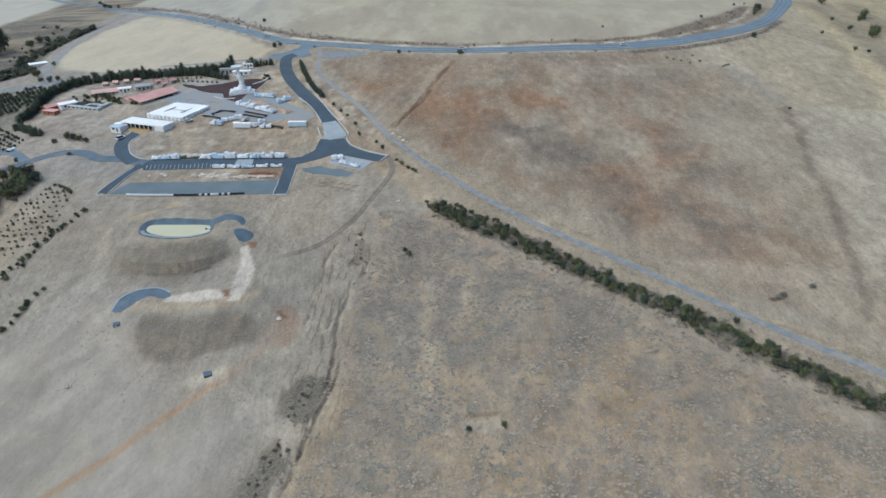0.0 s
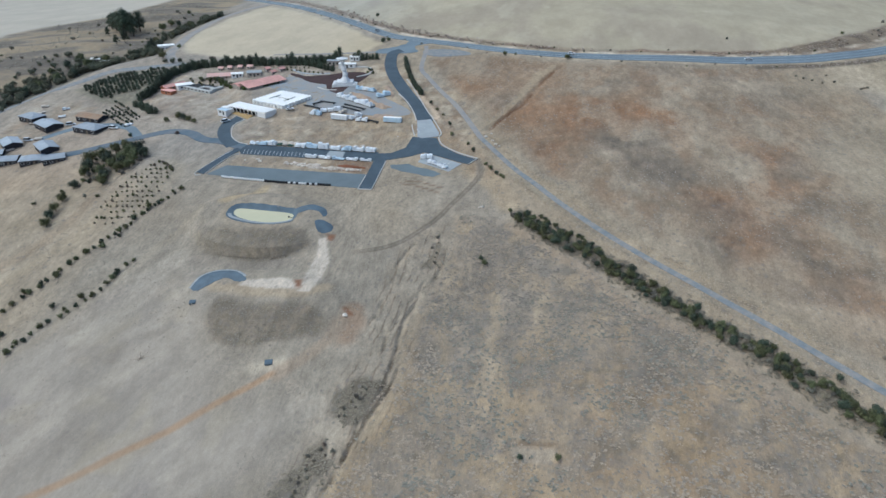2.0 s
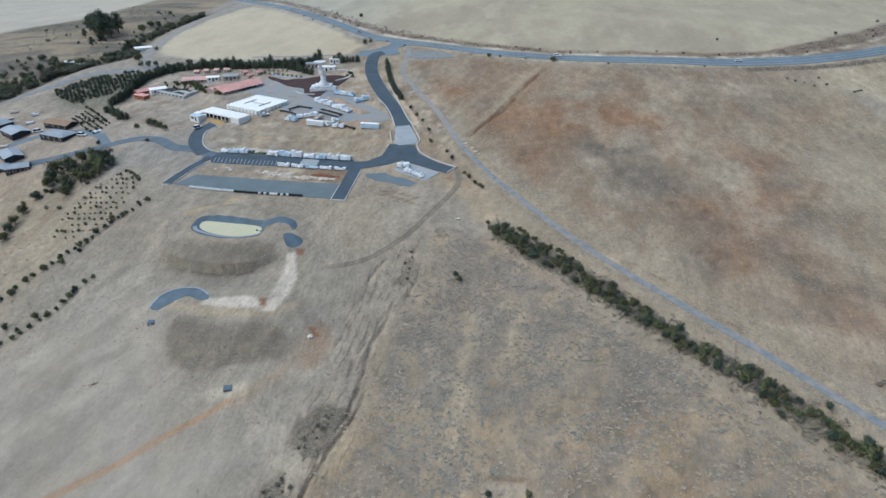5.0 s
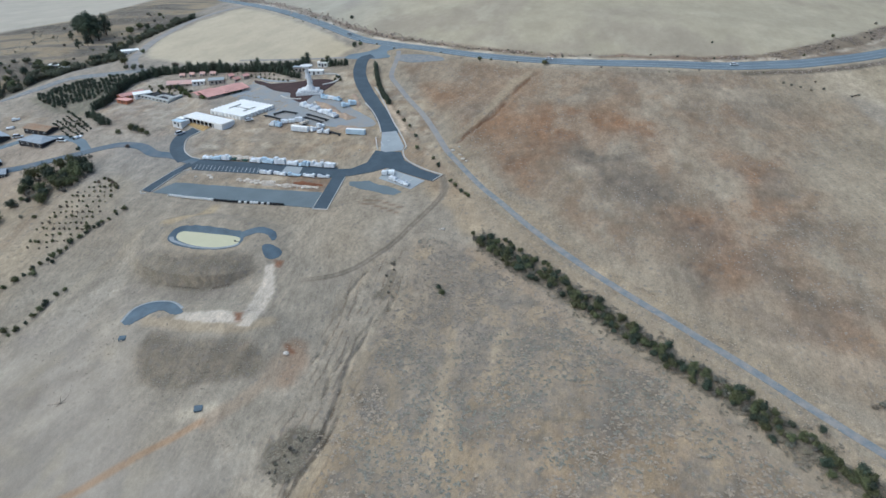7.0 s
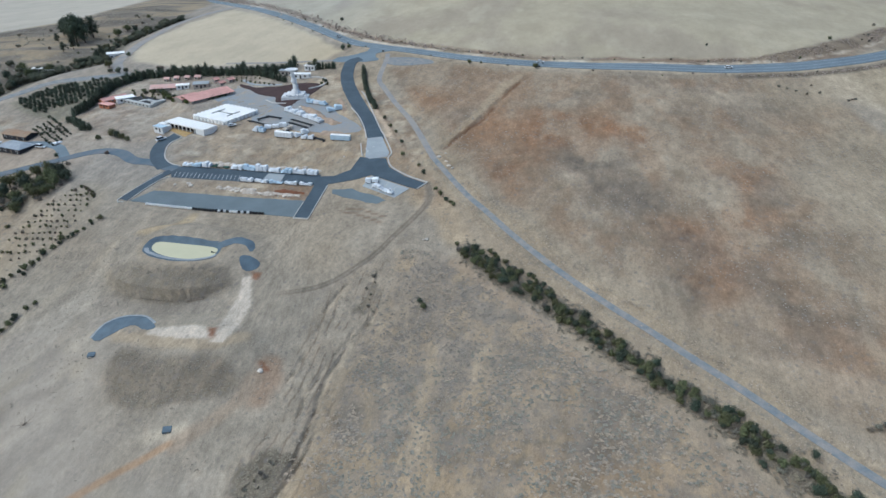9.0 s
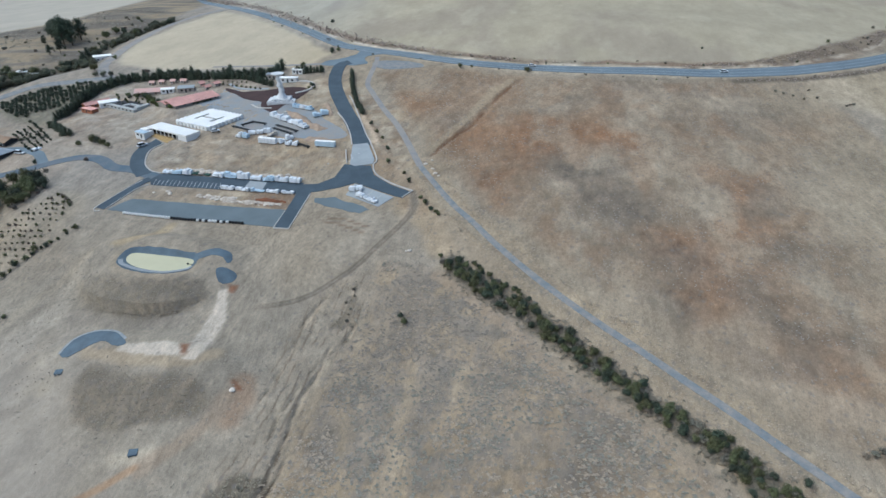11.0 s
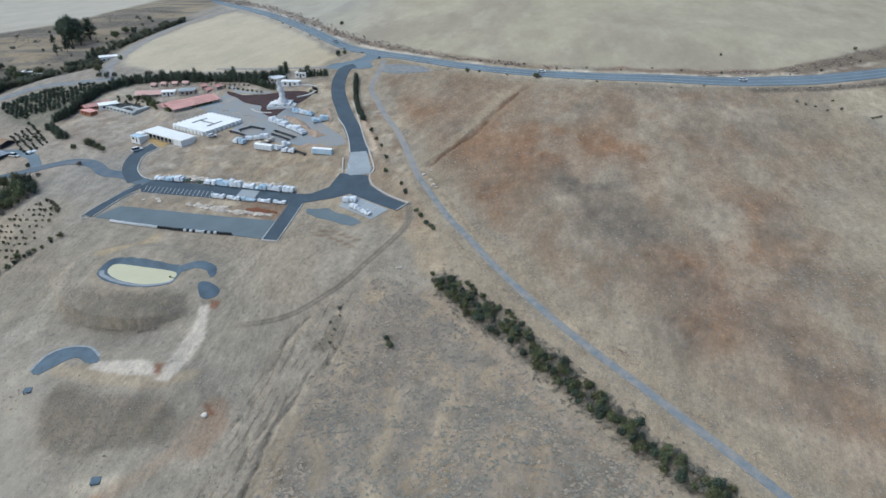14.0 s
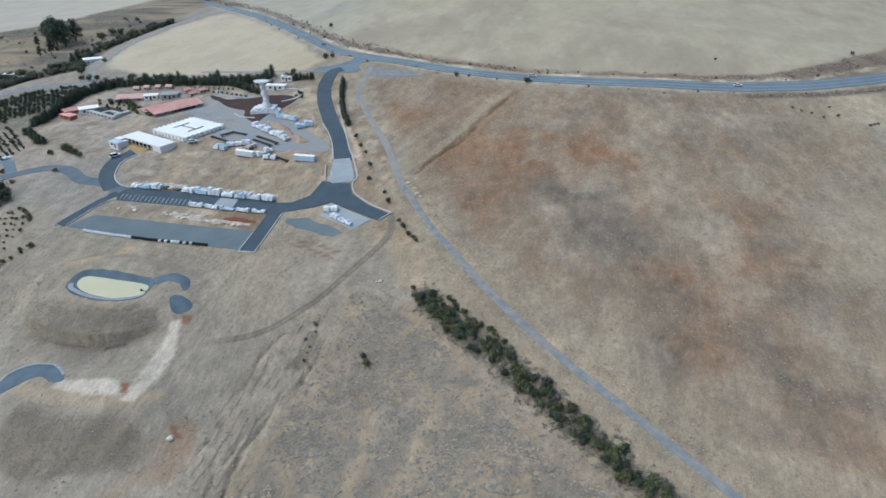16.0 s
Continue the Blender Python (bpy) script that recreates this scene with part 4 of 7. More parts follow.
    bump = n.new("ShaderNodeBump")
    bump.inputs["Strength"].default_value, bump.inputs["Distance"].default_value = 0.3, 0.35
    l.new(fine.outputs["Fac"], bump.inputs["Height"])
    l.new(bump.outputs["Normal"], b.inputs["Normal"])
    return m


me.materials.append(ground_mat())


def zg(x, y):
    """Height of the built ground sheet."""
    i = int(np.clip(np.searchsorted(GX, x) - 1, 0, nx - 2))
    j = int(np.clip(np.searchsorted(GY, y) - 1, 0, ny - 2))
    fx, fy = (x - GX[i]) / (GX[i + 1] - GX[i]), (y - GY[j]) / (GY[j + 1] - GY[j])
    return float((Z[j, i] * (1 - fx) + Z[j, i + 1] * fx) * (1 - fy) + (Z[j + 1, i] * (1 - fx) + Z[j + 1, i + 1] * fx) * fy)


def mesh_of(name, verts, faces, material, smooth_faces=False):
    d = bpy.data.meshes.new(name)
    d.from_pydata(verts, [], faces)
    if smooth_faces:
        d.polygons.foreach_set("use_smooth", np.ones(len(d.polygons), bool))
    for k in material if isinstance(material, (list, tuple)) else [material]:
        d.materials.append(k)
    d.update()
    return d


def ribbon(name, pts, width, material, lift=0.14, gap=2.0, label="", category="road", kind="structure", side=0.0, thick=0.35, parent=None):
    """A strip that follows the ground; side: metres to the left of the line."""
    p = smooth(pts, gap)
    verts, faces = [], []
    cols = [-0.5, -0.25, 0, 0.25, 0.5] if callable(width) or width > 1.5 else [-0.5, 0.5]
    k = len(cols) + 2
    for i, (x, y) in enumerate(p):
        a, b = p[max(0, i - 1)], p[min(len(p) - 1, i + 1)]
        d = math.hypot(b[0] - a[0], b[1] - a[1]) or 1
        lx, ly = -(b[1] - a[1]) / d, (b[0] - a[0]) / d
        w = width(i / (len(p) - 1)) if callable(width) else width * (1 + 0.05 * (vnoise(x, y, 9, 77) - 0.5))
        row = []
        for c in cols:
            px, py = x + lx * (side + c * w), y + ly * (side + c * w)
            row.append((px, py, zg(px, py) + lift))
        verts += [(row[0][0], row[0][1], row[0][2] - thick), *row, (row[-1][0], row[-1][1], row[-1][2] - thick)]
    for i in range(len(p) - 1):
        for c in range(k - 1):
            faces.append((i * k + c + 1, i * k + c, (i + 1) * k + c, (i + 1) * k + c + 1))
    ob = new(name, mesh_of(name, verts, faces, material))
    if parent:
        ob.parent = parent
        return ob
    return tagged(ob, label, category, kind=kind)


def patch(name, pts, material, lift=0.1, gap=2.5, label="", category="ground", kind="structure", thick=0.35, level=None, ragged=0.0):
    """A flat area that follows the ground inside an outline; ragged: metres by which the outline strays."""
    from mathutils import geometry
    ring = []
    for a, b in zip(pts, pts[1:] + pts[:1]):
        n = max(1, int(math.hypot(b[0] - a[0], b[1] - a[1]) / gap))
        ring += [Vector((a[0] + (b[0] - a[0]) * t / n, a[1] + (b[1] - a[1]) * t / n)) for t in range(n)]
    if ragged:
        ring = [q + ragged * Vector((float(fnoise(q.x, q.y, 5 * ragged, 201)) - 0.5, float(fnoise(q.x, q.y, 5 * ragged, 202)) - 0.5)) * 2 for q in ring]
        pts = [(q.x, q.y) for q in ring]
    n = len(ring)
    xs, ys = [q.x for q in ring], [q.y for q in ring]
    gx, gy = np.meshgrid(np.arange(min(xs), max(xs), gap), np.arange(min(ys), max(ys), gap))
    inner = poly_dist(gx, gy, pts) > gap * 0.45
    allp = ring + [Vector((float(a), float(b))) for a, b in zip(gx[inner], gy[inner])]
    v, _, f, *_ = geometry.delaunay_2d_cdt(allp, [(i, (i + 1) % n) for i in range(n)], [], 1, 1e-4)
    verts = [(q.x, q.y, (zg(q.x, q.y) if level is None else level) + lift) for q in v]
    faces = [tuple(t) for t in f]
    base = len(verts)
    verts += [(verts[i][0], verts[i][1], verts[i][2] - thick) for i in range(n)]
    faces += [(i, base + i, base + (i + 1) % n, (i + 1) % n) for i in range(n)]
    ob = new(name, mesh_of(name, verts, faces, material))
    bm = bmesh.new()
    bm.from_mesh(ob.data)
    bmesh.ops.recalc_face_normals(bm, faces=bm.faces)
    if sum(q.normal.z for q in bm.faces) < 0:
        bmesh.ops.reverse_faces(bm, faces=bm.faces)
    bm.to_mesh(ob.data)
    bm.free()
    return tagged(ob, label, category, kind=kind)


ribbon("main_road", MAIN_ROAD, lambda t: 9.0 + 2.0 * float(step(t, 0.55, 0.75)) + 3.5 * float(step(t, 0.8, 0.9)), ASPHALT_OLD, 0.16, 5, "worn grey two-lane highway through dry pasture", "road")
for off in (-3.6, 0, 3.6):
    ribbon("lane_line", MAIN_ROAD[2:-1], 0.14, WHITE_LINE, 0.24, 5, "thin white painted line on the highway", "marking", side=off, thick=0.05)
ribbon("entry_road", [(-29.4, 186)] + ENTRY_ROAD[2:], 8.0, ASPHALT, 0.22, 2, "dark new asphalt road down to the village", "road")
ribbon("west_road", WEST_ROAD, 6.0, ASPHALT_MID, 0.17, 2, "winding grey asphalt village road", "road")
ribbon("loop_road", LOOP_ROAD, 5.0, ASPHALT_OLD, 0.12, 2, "grey road into the housing site", "road")
ribbon("north_road", NORTH_ROAD, 7.0, ASPHALT, 0.19, 2, "dark asphalt bend up to the white shed", "road")
ribbon("right_leg_road", RIGHT_LEG, 6.0, ASPHALT, 0.25, 2, "short dark asphalt ramp beside the gravel lot", "road")
ribbon("left_leg_road", LEFT_LEG, 4.2, ASPHALT, 0.24, 2, "narrow dark asphalt ramp beside the gravel lot", "road")
ribbon("old_road", OLD_ROAD, 8.0, ROADGRIT, 0.15, 4, "old grey road above the creek", "road")
ribbon("creek_road", CREEK_ROAD, 7.5, DUST, 0.11, 4, "pale gravel road along the creek", "road")
ribbon("gravel_road", GRAVEL_ROAD[8:], 2.6, ROADGRIT, 0.13, 3, "grey gravel farm road between field and shrub belt", "road")
ribbon("dust_road", GRAVEL_ROAD[:9], 3.0, DUST, 0.12, 3, "pale dusty farm track beside the entry road", "road")
ribbon("back_road", [(-122, 180.5), (-106, 180.4), (-90, 180.3), (-75, 181), (-60, 182), (-43, 183.5)], 3.0, DUST, 0.1, 3, "pale dusty road behind the windbreak", "road")
patch("apron", ragged=1.0, pts=rounded([(-46, 181), (-30, 180), (-17, 183), (-20, 190), (-21, 197), (-10, 203.5), (-20, 211), (-33, 216), (-29, 205), (-35, 196), (-46, 188)]), material=ASPHALT_OLD, lift=0.13, label="grey asphalt apron where the roads meet", category="road")
patch("junction", JUNCTION, ASPHALT, 0.2, label="dark asphalt junction in front of the lots", category="road")
patch("upper_lot", UPPER_LOT, ASPHALT, 0.16, label="dark asphalt car park with painted stalls", category="car park")
patch("concrete_pad", PAD, CONCRETE, 0.26, label="pale concrete pad across the entry road", category="pavement")
patch("loading_pad", LOAD_PAD, CONCRETE, 0.15, label="pale concrete loading pad with joints", category="pavement")
patch("pull_in", rounded([(-14, 183), (-6, 188.5), (13.6, 184.5), (20, 176), (-1.6, 173)]), ROADGRIT, 0.1, ragged=1.4, label="pale gravel pull-in beside the highway", category="ground")
patch("grey_strip", GREY_STRIP, GRAVEL, 0.1, 1.5, ragged=0.9, label="strip of grey gravel beside the pad", category="ground")
patch("gravel_lot", GRAVEL_LOT, GRAVEL, 0.15, ragged=0.35, label="long level lot of grey gravel", category="car park")
patch("yard", rounded(YARD_LOT, 3), YARD, 0.08, ragged=2.2, label="grey gravel storage yard between the buildings", category="ground")
patch("plaza", rounded(PLAZA_AREA, 2), PLAZA, 0.17, ragged=0.4, label="dark red paved plaza round the monument", category="pavement")
patch("pond_liner", rounded(POND_LINER), LINER, 0.12, 1.0, ragged=0.5, label="dark blue-grey plastic liner round the pond", category="liner")
patch("pond_water", rounded(POND), WATER, 0.0, label="still yellow water of a lined pond", category="water", level=POND_LEVEL)
ribbon("pond_crust", [(-54.4, -29.8), (-52.5, -32.4), (-48.6, -34), (-42.3, -35.6), (-33.4, -35.5), (-27, -32.6), (-25.3, -29.6)], 1.7, CRUST, 0.16, 1.0, "pale dried crust on the liner at the front of the pond", "crust", thick=0.1)
patch("liner_arc", rounded(LINER_ARC), LINER, 0.12, 1.0, ragged=0.5, label="curved strip of dark pond liner", category="liner")
patch("liner_patch", rounded(LINER_PATCH), LINER, 0.12, 1.0, ragged=0.4, label="piece of dark blue-grey pond liner", category="liner")
patch("lower_arc", rounded(LOWER_ARC), LINER, 0.14, 1.0, ragged=0.4, label="curved dark liner channel with a pale rim", category="liner")
ribbon("lower_arc_rim", LOWER_RIM, 0.9, CRUST, 0.2, 1.2, "pale rim of the liner channel", "rim", side=0.3)


def mound(name, pts, h, material, label, category, kind="", ragged=1.6, gap=0.8):
    """A low uneven heap inside an outline, dying out at its edge."""
    p = np.array(pts)
    gx, gy = np.meshgrid(np.arange(p[:, 0].min() - 1, p[:, 0].max() + 1, gap), np.arange(p[:, 1].min() - 1, p[:, 1].max() + 1, gap))
    d = poly_dist(gx, gy, pts) + ragged * 2 * (fnoise(gx, gy, 3.5, 211, 4) - 0.5)
    z = grid_height(gx.ravel(), gy.ravel()).reshape(gx.shape) + h * step(d, -0.2, 2.4) * (0.45 + 1.1 * fnoise(gx, gy, 3, 212, 3)) - 0.3 * (d <= 0)
    z = z + 0.14 * (d > 0)
    ids_, keep = np.arange(gx.size).reshape(gx.shape), d > -0.6
    cell = keep[:-1, :-1] & keep[:-1, 1:] & keep[1:, 1:] & keep[1:, :-1]
    q = np.stack([ids_[:-1, :-1], ids_[:-1, 1:], ids_[1:, 1:], ids_[1:, :-1]], -1)[cell]
    used_, inv = np.unique(q, return_inverse=True)
    v = np.stack([gx.ravel(), gy.ravel(), z.ravel()], -1)[used_]
    ob = new(name, mesh_of(name, v.tolist(), inv.reshape(-1, 4).tolist(), material, True))
    return tagged(ob, label, category, kind=kind)


def grid_height(px, py):
    """Height of the built ground sheet, for many places at once."""
    i, j = np.clip(np.searchsorted(GX, px) - 1, 0, nx - 2), np.clip(np.searchsorted(GY, py) - 1, 0, ny - 2)
    fx, fy = (px - GX[i]) / (GX[i + 1] - GX[i]), (py - GY[j]) / (GY[j + 1] - GY[j])
    return (Z[j, i] * (1 - fx) + Z[j, i + 1] * fx) * (1 - fy) + (Z[j + 1, i] * (1 - fx) + Z[j + 1, i + 1] * fx) * fy


SAND = mat("sand_heap", (0.44, 0.335, 0.24), 0.95, vary=0.22, size=2.5, fine=0.4, tint=(0.33, 0.25, 0.185))
CHALK = mat("chalky_rubble", (0.56, 0.5, 0.42), 0.95, vary=0.3, size=1.2, fine=0.35, tint=(0.38, 0.32, 0.255))
mound("sand_bank", [(-43, 109.6), (-32.5, 105), (-21.2, 94), (-11, 87.8), (-16, 84), (-25, 91.5), (-38.6, 102.4)], 1.3, SAND, "low sandy bank running through the yard", "bank")
mound("sand_heap", [(-19, 79), (-9, 77.5), (-5, 73), (-12, 71.5), (-20, 74.5)], 0.8, SAND, "flattened heap of sand beside the container", "heap")
mound("soil_bank", [(-24, 118), (-19, 111), (-15, 101), (-13.5, 104), (-17, 112), (-21.5, 120)], 0.9, SAND, "narrow sandy bank beside the entry road", "bank", ragged=1.0)
mound("rubble_row", [(-49, 21.4), (-40, 20.4), (-30, 19.2), (-20, 18.6), (-8, 18.4), (-8, 15.6), (-20, 15.8), (-31, 16.4), (-41, 17.6), (-49, 18.8)], 0.9, CHALK, "row of pale chalky rubble between the lots", "rubble", ragged=2.2, gap=0.6)
mound("red_soil_heap", [(-22, 20.6), (-14, 21), (-7, 20.6), (-6.4, 18), (-13, 17.6), (-21, 18.4)], 0.8, REDSOIL, "heap of turned red soil between the lots", "heap", ragged=2.0, gap=0.6)
mound("rubble_edge", [(-76, 41.6), (-60, 42), (-40, 41.4), (-20, 40.4), (-6, 39), (-6, 37.4), (-20, 38.6), (-40, 39.4), (-60, 39.8), (-76, 39.8)], 0.6, CHALK, "ragged line of pale spoil behind the stacks", "rubble", ragged=2.4, gap=0.6)


# ---- making things ----
def part(name, bm, material, parent, label=""):
    """Links a bmesh as one mesh object under a thing or a part."""
    d = bpy.data.meshes.new(name)
    bm.to_mesh(d)
    bm.free()
    d.materials.append(material)
    ob = new(name, d)
    ob.parent = parent
    return tagged(ob, label)


def thing(name, m, label, category, group=""):
    e = new(name)
    e.empty_display_size = 0.5
    e.matrix_basis = m
    return tagged(e, label, category, group)


def box(bm, x0, x1, y0, y1, z0, z1, bevel=0.0):
    made = bmesh.ops.create_cube(bm, size=1)["verts"]
    for v in made:
        v.co = Vector(((x0 + x1) / 2 + v.co.x * (x1 - x0), (y0 + y1) / 2 + v.co.y * (y1 - y0), (z0 + z1) / 2 + v.co.z * (z1 - z0)))
    if bevel:
        edges = list({e for v in made for e in v.link_edges})
        bmesh.ops.bevel(bm, geom=edges, offset=bevel, segments=1, affect="EDGES")
    return bm


def boxed(*dims, bevel=0.0):
    return box(bmesh.new(), *dims, bevel=bevel)


def prism(bm, pts, y0, y1):
    """A profile in x and z, drawn out from y0 to y1."""
    a = [bm.verts.new((x, y0, z)) for x, z in pts]
    b = [bm.verts.new((x, y1, z)) for x, z in pts]
    n = len(pts)
    bm.faces.new(a)
    bm.faces.new(b[::-1])
    for i in range(n):
        bm.faces.new((a[(i + 1) % n], a[i], b[i], b[(i + 1) % n]))
    bmesh.ops.recalc_face_normals(bm, faces=bm.faces)
    return bm


def turned(bm, rings, seg=12, at=(0, 0)):
    """A turned solid from rings of (radius, z, shift in x)."""
    rows = []
    for r, z, sx in rings:
        rows.append([bm.verts.new((at[0] + sx + r * math.cos(2 * math.pi * i / seg), at[1] + r * math.sin(2 * math.pi * i / seg), z)) for i in range(seg)])
    for a, b in zip(rows, rows[1:]):
        for i in range(seg):
            bm.faces.new((a[i], a[(i + 1) % seg], b[(i + 1) % seg], b[i]))
    bm.faces.new(rows[0][::-1])
    bm.faces.new(rows[-1])
    return bm


# ---- plants ----
rng = np.random.default_rng(5)


def crown_mesh(name, lumps, leaves, size, material, core=0.5):
    """A crown of many small leaf sprays round rough inner clumps."""
    lump = np.array(lumps, float)
    idx = rng.choice(len(lump), leaves, p=lump[:, 3] ** 2 / (lump[:, 3] ** 2).sum())
    d = rng.normal(size=(leaves, 3))
    d /= np.linalg.norm(d, axis=1, keepdims=True)
    d[:, 2] = d[:, 2] * 0.9 + 0.08
    p = lump[idx, :3] + d * lump[idx, 3:] * rng.uniform(0.55, 1.2, (leaves, 1))
    p[:, 2] = np.where(p[:, 2] < 0.05, rng.uniform(0.05, 0.3, leaves), p[:, 2])
    t = np.cross(d, rng.normal(size=(leaves, 3)))
    t /= np.linalg.norm(t, axis=1, keepdims=True)
    b = np.cross(d, t) + 0.5 * rng.normal(size=(leaves, 3))
    b /= np.linalg.norm(b, axis=1, keepdims=True)
    s = size * rng.uniform(0.6, 1.3, (leaves, 1))
    verts = np.stack([p - t * s * 0.5, p + b * s * 0.35, p + t * s * 0.6, p - b * s * 0.35], 1).reshape(-1, 3).tolist()
    faces = np.arange(4 * leaves).reshape(-1, 4).tolist()
    for cx, cy, cz, r in lumps:
        bm = bmesh.new()
        bmesh.ops.create_icosphere(bm, subdivisions=1, radius=r * core)
        i = len(verts)
        bm.verts.ensure_lookup_table()
        verts += [(cx + v.co.x * rng.uniform(0.7, 1.2), cy + v.co.y * rng.uniform(0.7, 1.2), max(0.02, cz + v.co.z * rng.uniform(0.7, 1.15))) for v in bm.verts]
        faces += [tuple(i + v.index for v in f.verts) for f in bm.faces]
        bm.free()
    return mesh_of(name, verts, faces, material)


def trunk_mesh(tall, r, limbs, reach):
    bm = bmesh.new()
    turned(bm, [(r * 1.3, -0.4, 0), (r, 0.15 * tall, 0.02), (r * 0.75, 0.6 * tall, 0.05 * tall), (r * 0.35, tall, 0.03 * tall)], 6)
    for k in range(limbs):
        a, z0 = 2 * math.pi * (k + rng.uniform(-0.3, 0.3)) / limbs, tall * rng.uniform(0.35, 0.75)
        tip = Vector((math.cos(a) * reach, math.sin(a) * reach, z0 + reach * 0.9))
        root, u = Vector((0.03 * tall, 0, z0)), Vector((-math.sin(a), math.cos(a), 0))
        w = u.cross(tip - root).normalized()
        lo = [bm.verts.new(root + r * 0.45 * v) for v in (u, w, -u, -w)]
        hi = [bm.verts.new(tip + r * 0.12 * v) for v in (u, w, -u, -w)]
        for i in range(4):
            bm.faces.new((lo[i], lo[(i + 1) % 4], hi[(i + 1) % 4], hi[i]))
    bmesh.ops.recalc_face_normals(bm, faces=bm.faces)
    d = bpy.data.meshes.new("trunk")
    bm.to_mesh(d)
    bm.free()
    d.materials.append(BARK)
    return d


def plant(name, label, category, group, lumps, leaves, size, material, tall, r=0.12, limbs=4, reach=0.6):
    e = thing(name, Matrix(), label, category, group)
    for nm, d in (("trunk", trunk_mesh(tall, r, limbs, reach)), ("crown", crown_mesh("crown", lumps, leaves, size, material))):
        o = new(nm, d)
        o.parent = e
    return e


def bush_lumps(w, h, n):
    out = [(0, 0, h * 0.45, h * 0.42)]
    for k in range(n):
        a, d, r = rng.uniform(0, 6.3), w * rng.uniform(0.25, 0.6), rng.uniform(0.24, 0.4) * h
        out.append((d * math.cos(a), d * math.sin(a), max(r * 0.8, h * rng.uniform(0.3, 0.72)), r))
    return out


def tall_lumps(h, w, n):
    return [(rng.uniform(-0.12, 0.12) * w, rng.uniform(-0.12, 0.12) * w, h * (0.16 + 0.74 * k / (n - 1)), w * (0.5 - 0.2 * (k / (n - 1)) ** 2.0) * rng.uniform(0.9, 1.1)) for k in range(n)]


stock, used = {}, {}


def breed(kind, makers):
    stock[kind], used[kind] = makers, 0


def put(kind, x, y, s=1.0, which=None, group=""):
    """Stand the next plant of a kind at a place of the plan."""
    i = used[kind]
    used[kind] += 1
    src = stock[kind][i % len(stock[kind])]
    m = Matrix.Translation((x, y, zg(x, y) - 0.08)) @ Matrix.Rotation(rng.uniform(0, 6.28), 4, "Z") @ Matrix.Diagonal((s * rng.uniform(0.88, 1.12), s * rng.uniform(0.88, 1.12), s * rng.uniform(0.85, 1.15), 1))
    if i < len(stock[kind]):
        src.matrix_basis = m
        return src
    ob = copy_thing(src, Matrix())
    ob.matrix_basis = m
    return ob


breed("belt", [plant("shrub", "dense olive-green shrub in a long belt on dry grass", "shrub", "shrubs of the belt", bush_lumps(1.6, 2.6, 8), 620, 0.3, mt, 1.5)
               for mt in (LEAF_OLIVE, LEAF_DARK, LEAF_OLIVE, LEAF_OLIVE, LEAF_DARK)])
breed("dry", [plant("dry_shrub", "half-bare grey-brown shrub in the shrub belt", "shrub", "dry shrubs of the belt", bush_lumps(1.5, 1.8, 6), 420, 0.26, mt, 1.2)
              for mt in (LEAF_GREY, LEAF_BROWN, LEAF_GREY)])
breed("bush", [plant("bush", "single dark green bush on bare dry ground", "bush", "scattered bushes", bush_lumps(1.3, 2.1, 6), 420, 0.3, mt, 1.2) for mt in (LEAF_DARK, LEAF_OLIVE, LEAF_OLIVE)])
breed("cypress", [plant("hedge_tree", "tall dark evergreen in a dense windbreak row", "tree", "windbreak trees", tall_lumps(5.2, 4.4, 5), 620, 0.45, LEAF_DARK, 5.2, 0.2) for k in range(3)])
breed("orchard", [plant("orchard_tree", "dark green orchard tree planted in straight rows", "tree", "orchard trees", bush_lumps(1.7, 3.0, 6), 380, 0.4, LEAF_DARK, 2.0) for k in range(3)])
breed("young", [plant("young_tree", "small young tree planted in rows on pale soil", "tree", "young orchard trees", bush_lumps(0.8, 1.4, 4), 180, 0.24, mt, 0.9, 0.06) for mt in (LEAF_OLIVE, LEAF_BROWN, LEAF_OLIVE)])
breed("tree", [plant("broadleaf_tree", "rounded dark green tree with an uneven crown", "tree", "broadleaf trees", bush_lumps(2.8, 5.0, 11), 950, 0.42, mt, 3.4, 0.24, 5, 1.3) for mt in (LEAF_OLIVE, LEAF_OLIVE, LEAF_DARK)])
breed("creek_tree", [plant("creek_tree", "spreading grey-green tree in the creek thicket", "tree", "creek trees", bush_lumps(3.0, 4.6, 11), 850, 0.45, LEAF_CREEK, 3.0, 0.22, 5, 1.3) for k in range(3)])
breed("pine", [plant("tall_pine", "tall dark pine standing above the creek", "tree", "pines above the creek", [(0, 0, 13, 4.4), (2.6, 1, 11, 3.6), (-2.8, 1, 10, 3.8), (0.5, -2.4, 8, 3.6), (0.4, 0.5, 17, 3.0), (-1.8, -1, 5.5, 3.2), (2.2, -1.2, 5, 2.8), (-1.2, 0.4, 15.5, 2.6)], 1500, 0.85, LEAF_DARK, 15, 0.45, 5, 2.5) for k in range(2)])


def along(pts, gap, jitter=0.0, wide=0.0):
    p = smooth(pts, 1.0)
    out, run = [], 0.0
    for a, b in zip(p, p[1:]):
        d = math.hypot(b[0] - a[0], b[1] - a[1])
        run += d
        if run >= gap:
            run -= gap
            nx_, ny_ = -(b[1] - a[1]) / d, (b[0] - a[0]) / d
            o = rng.uniform(-wide, wide)
            out.append((b[0] + nx_ * o + rng.uniform(-jitter, jitter), b[1] + ny_ * o + rng.uniform(-jitter, jitter)))
    return out


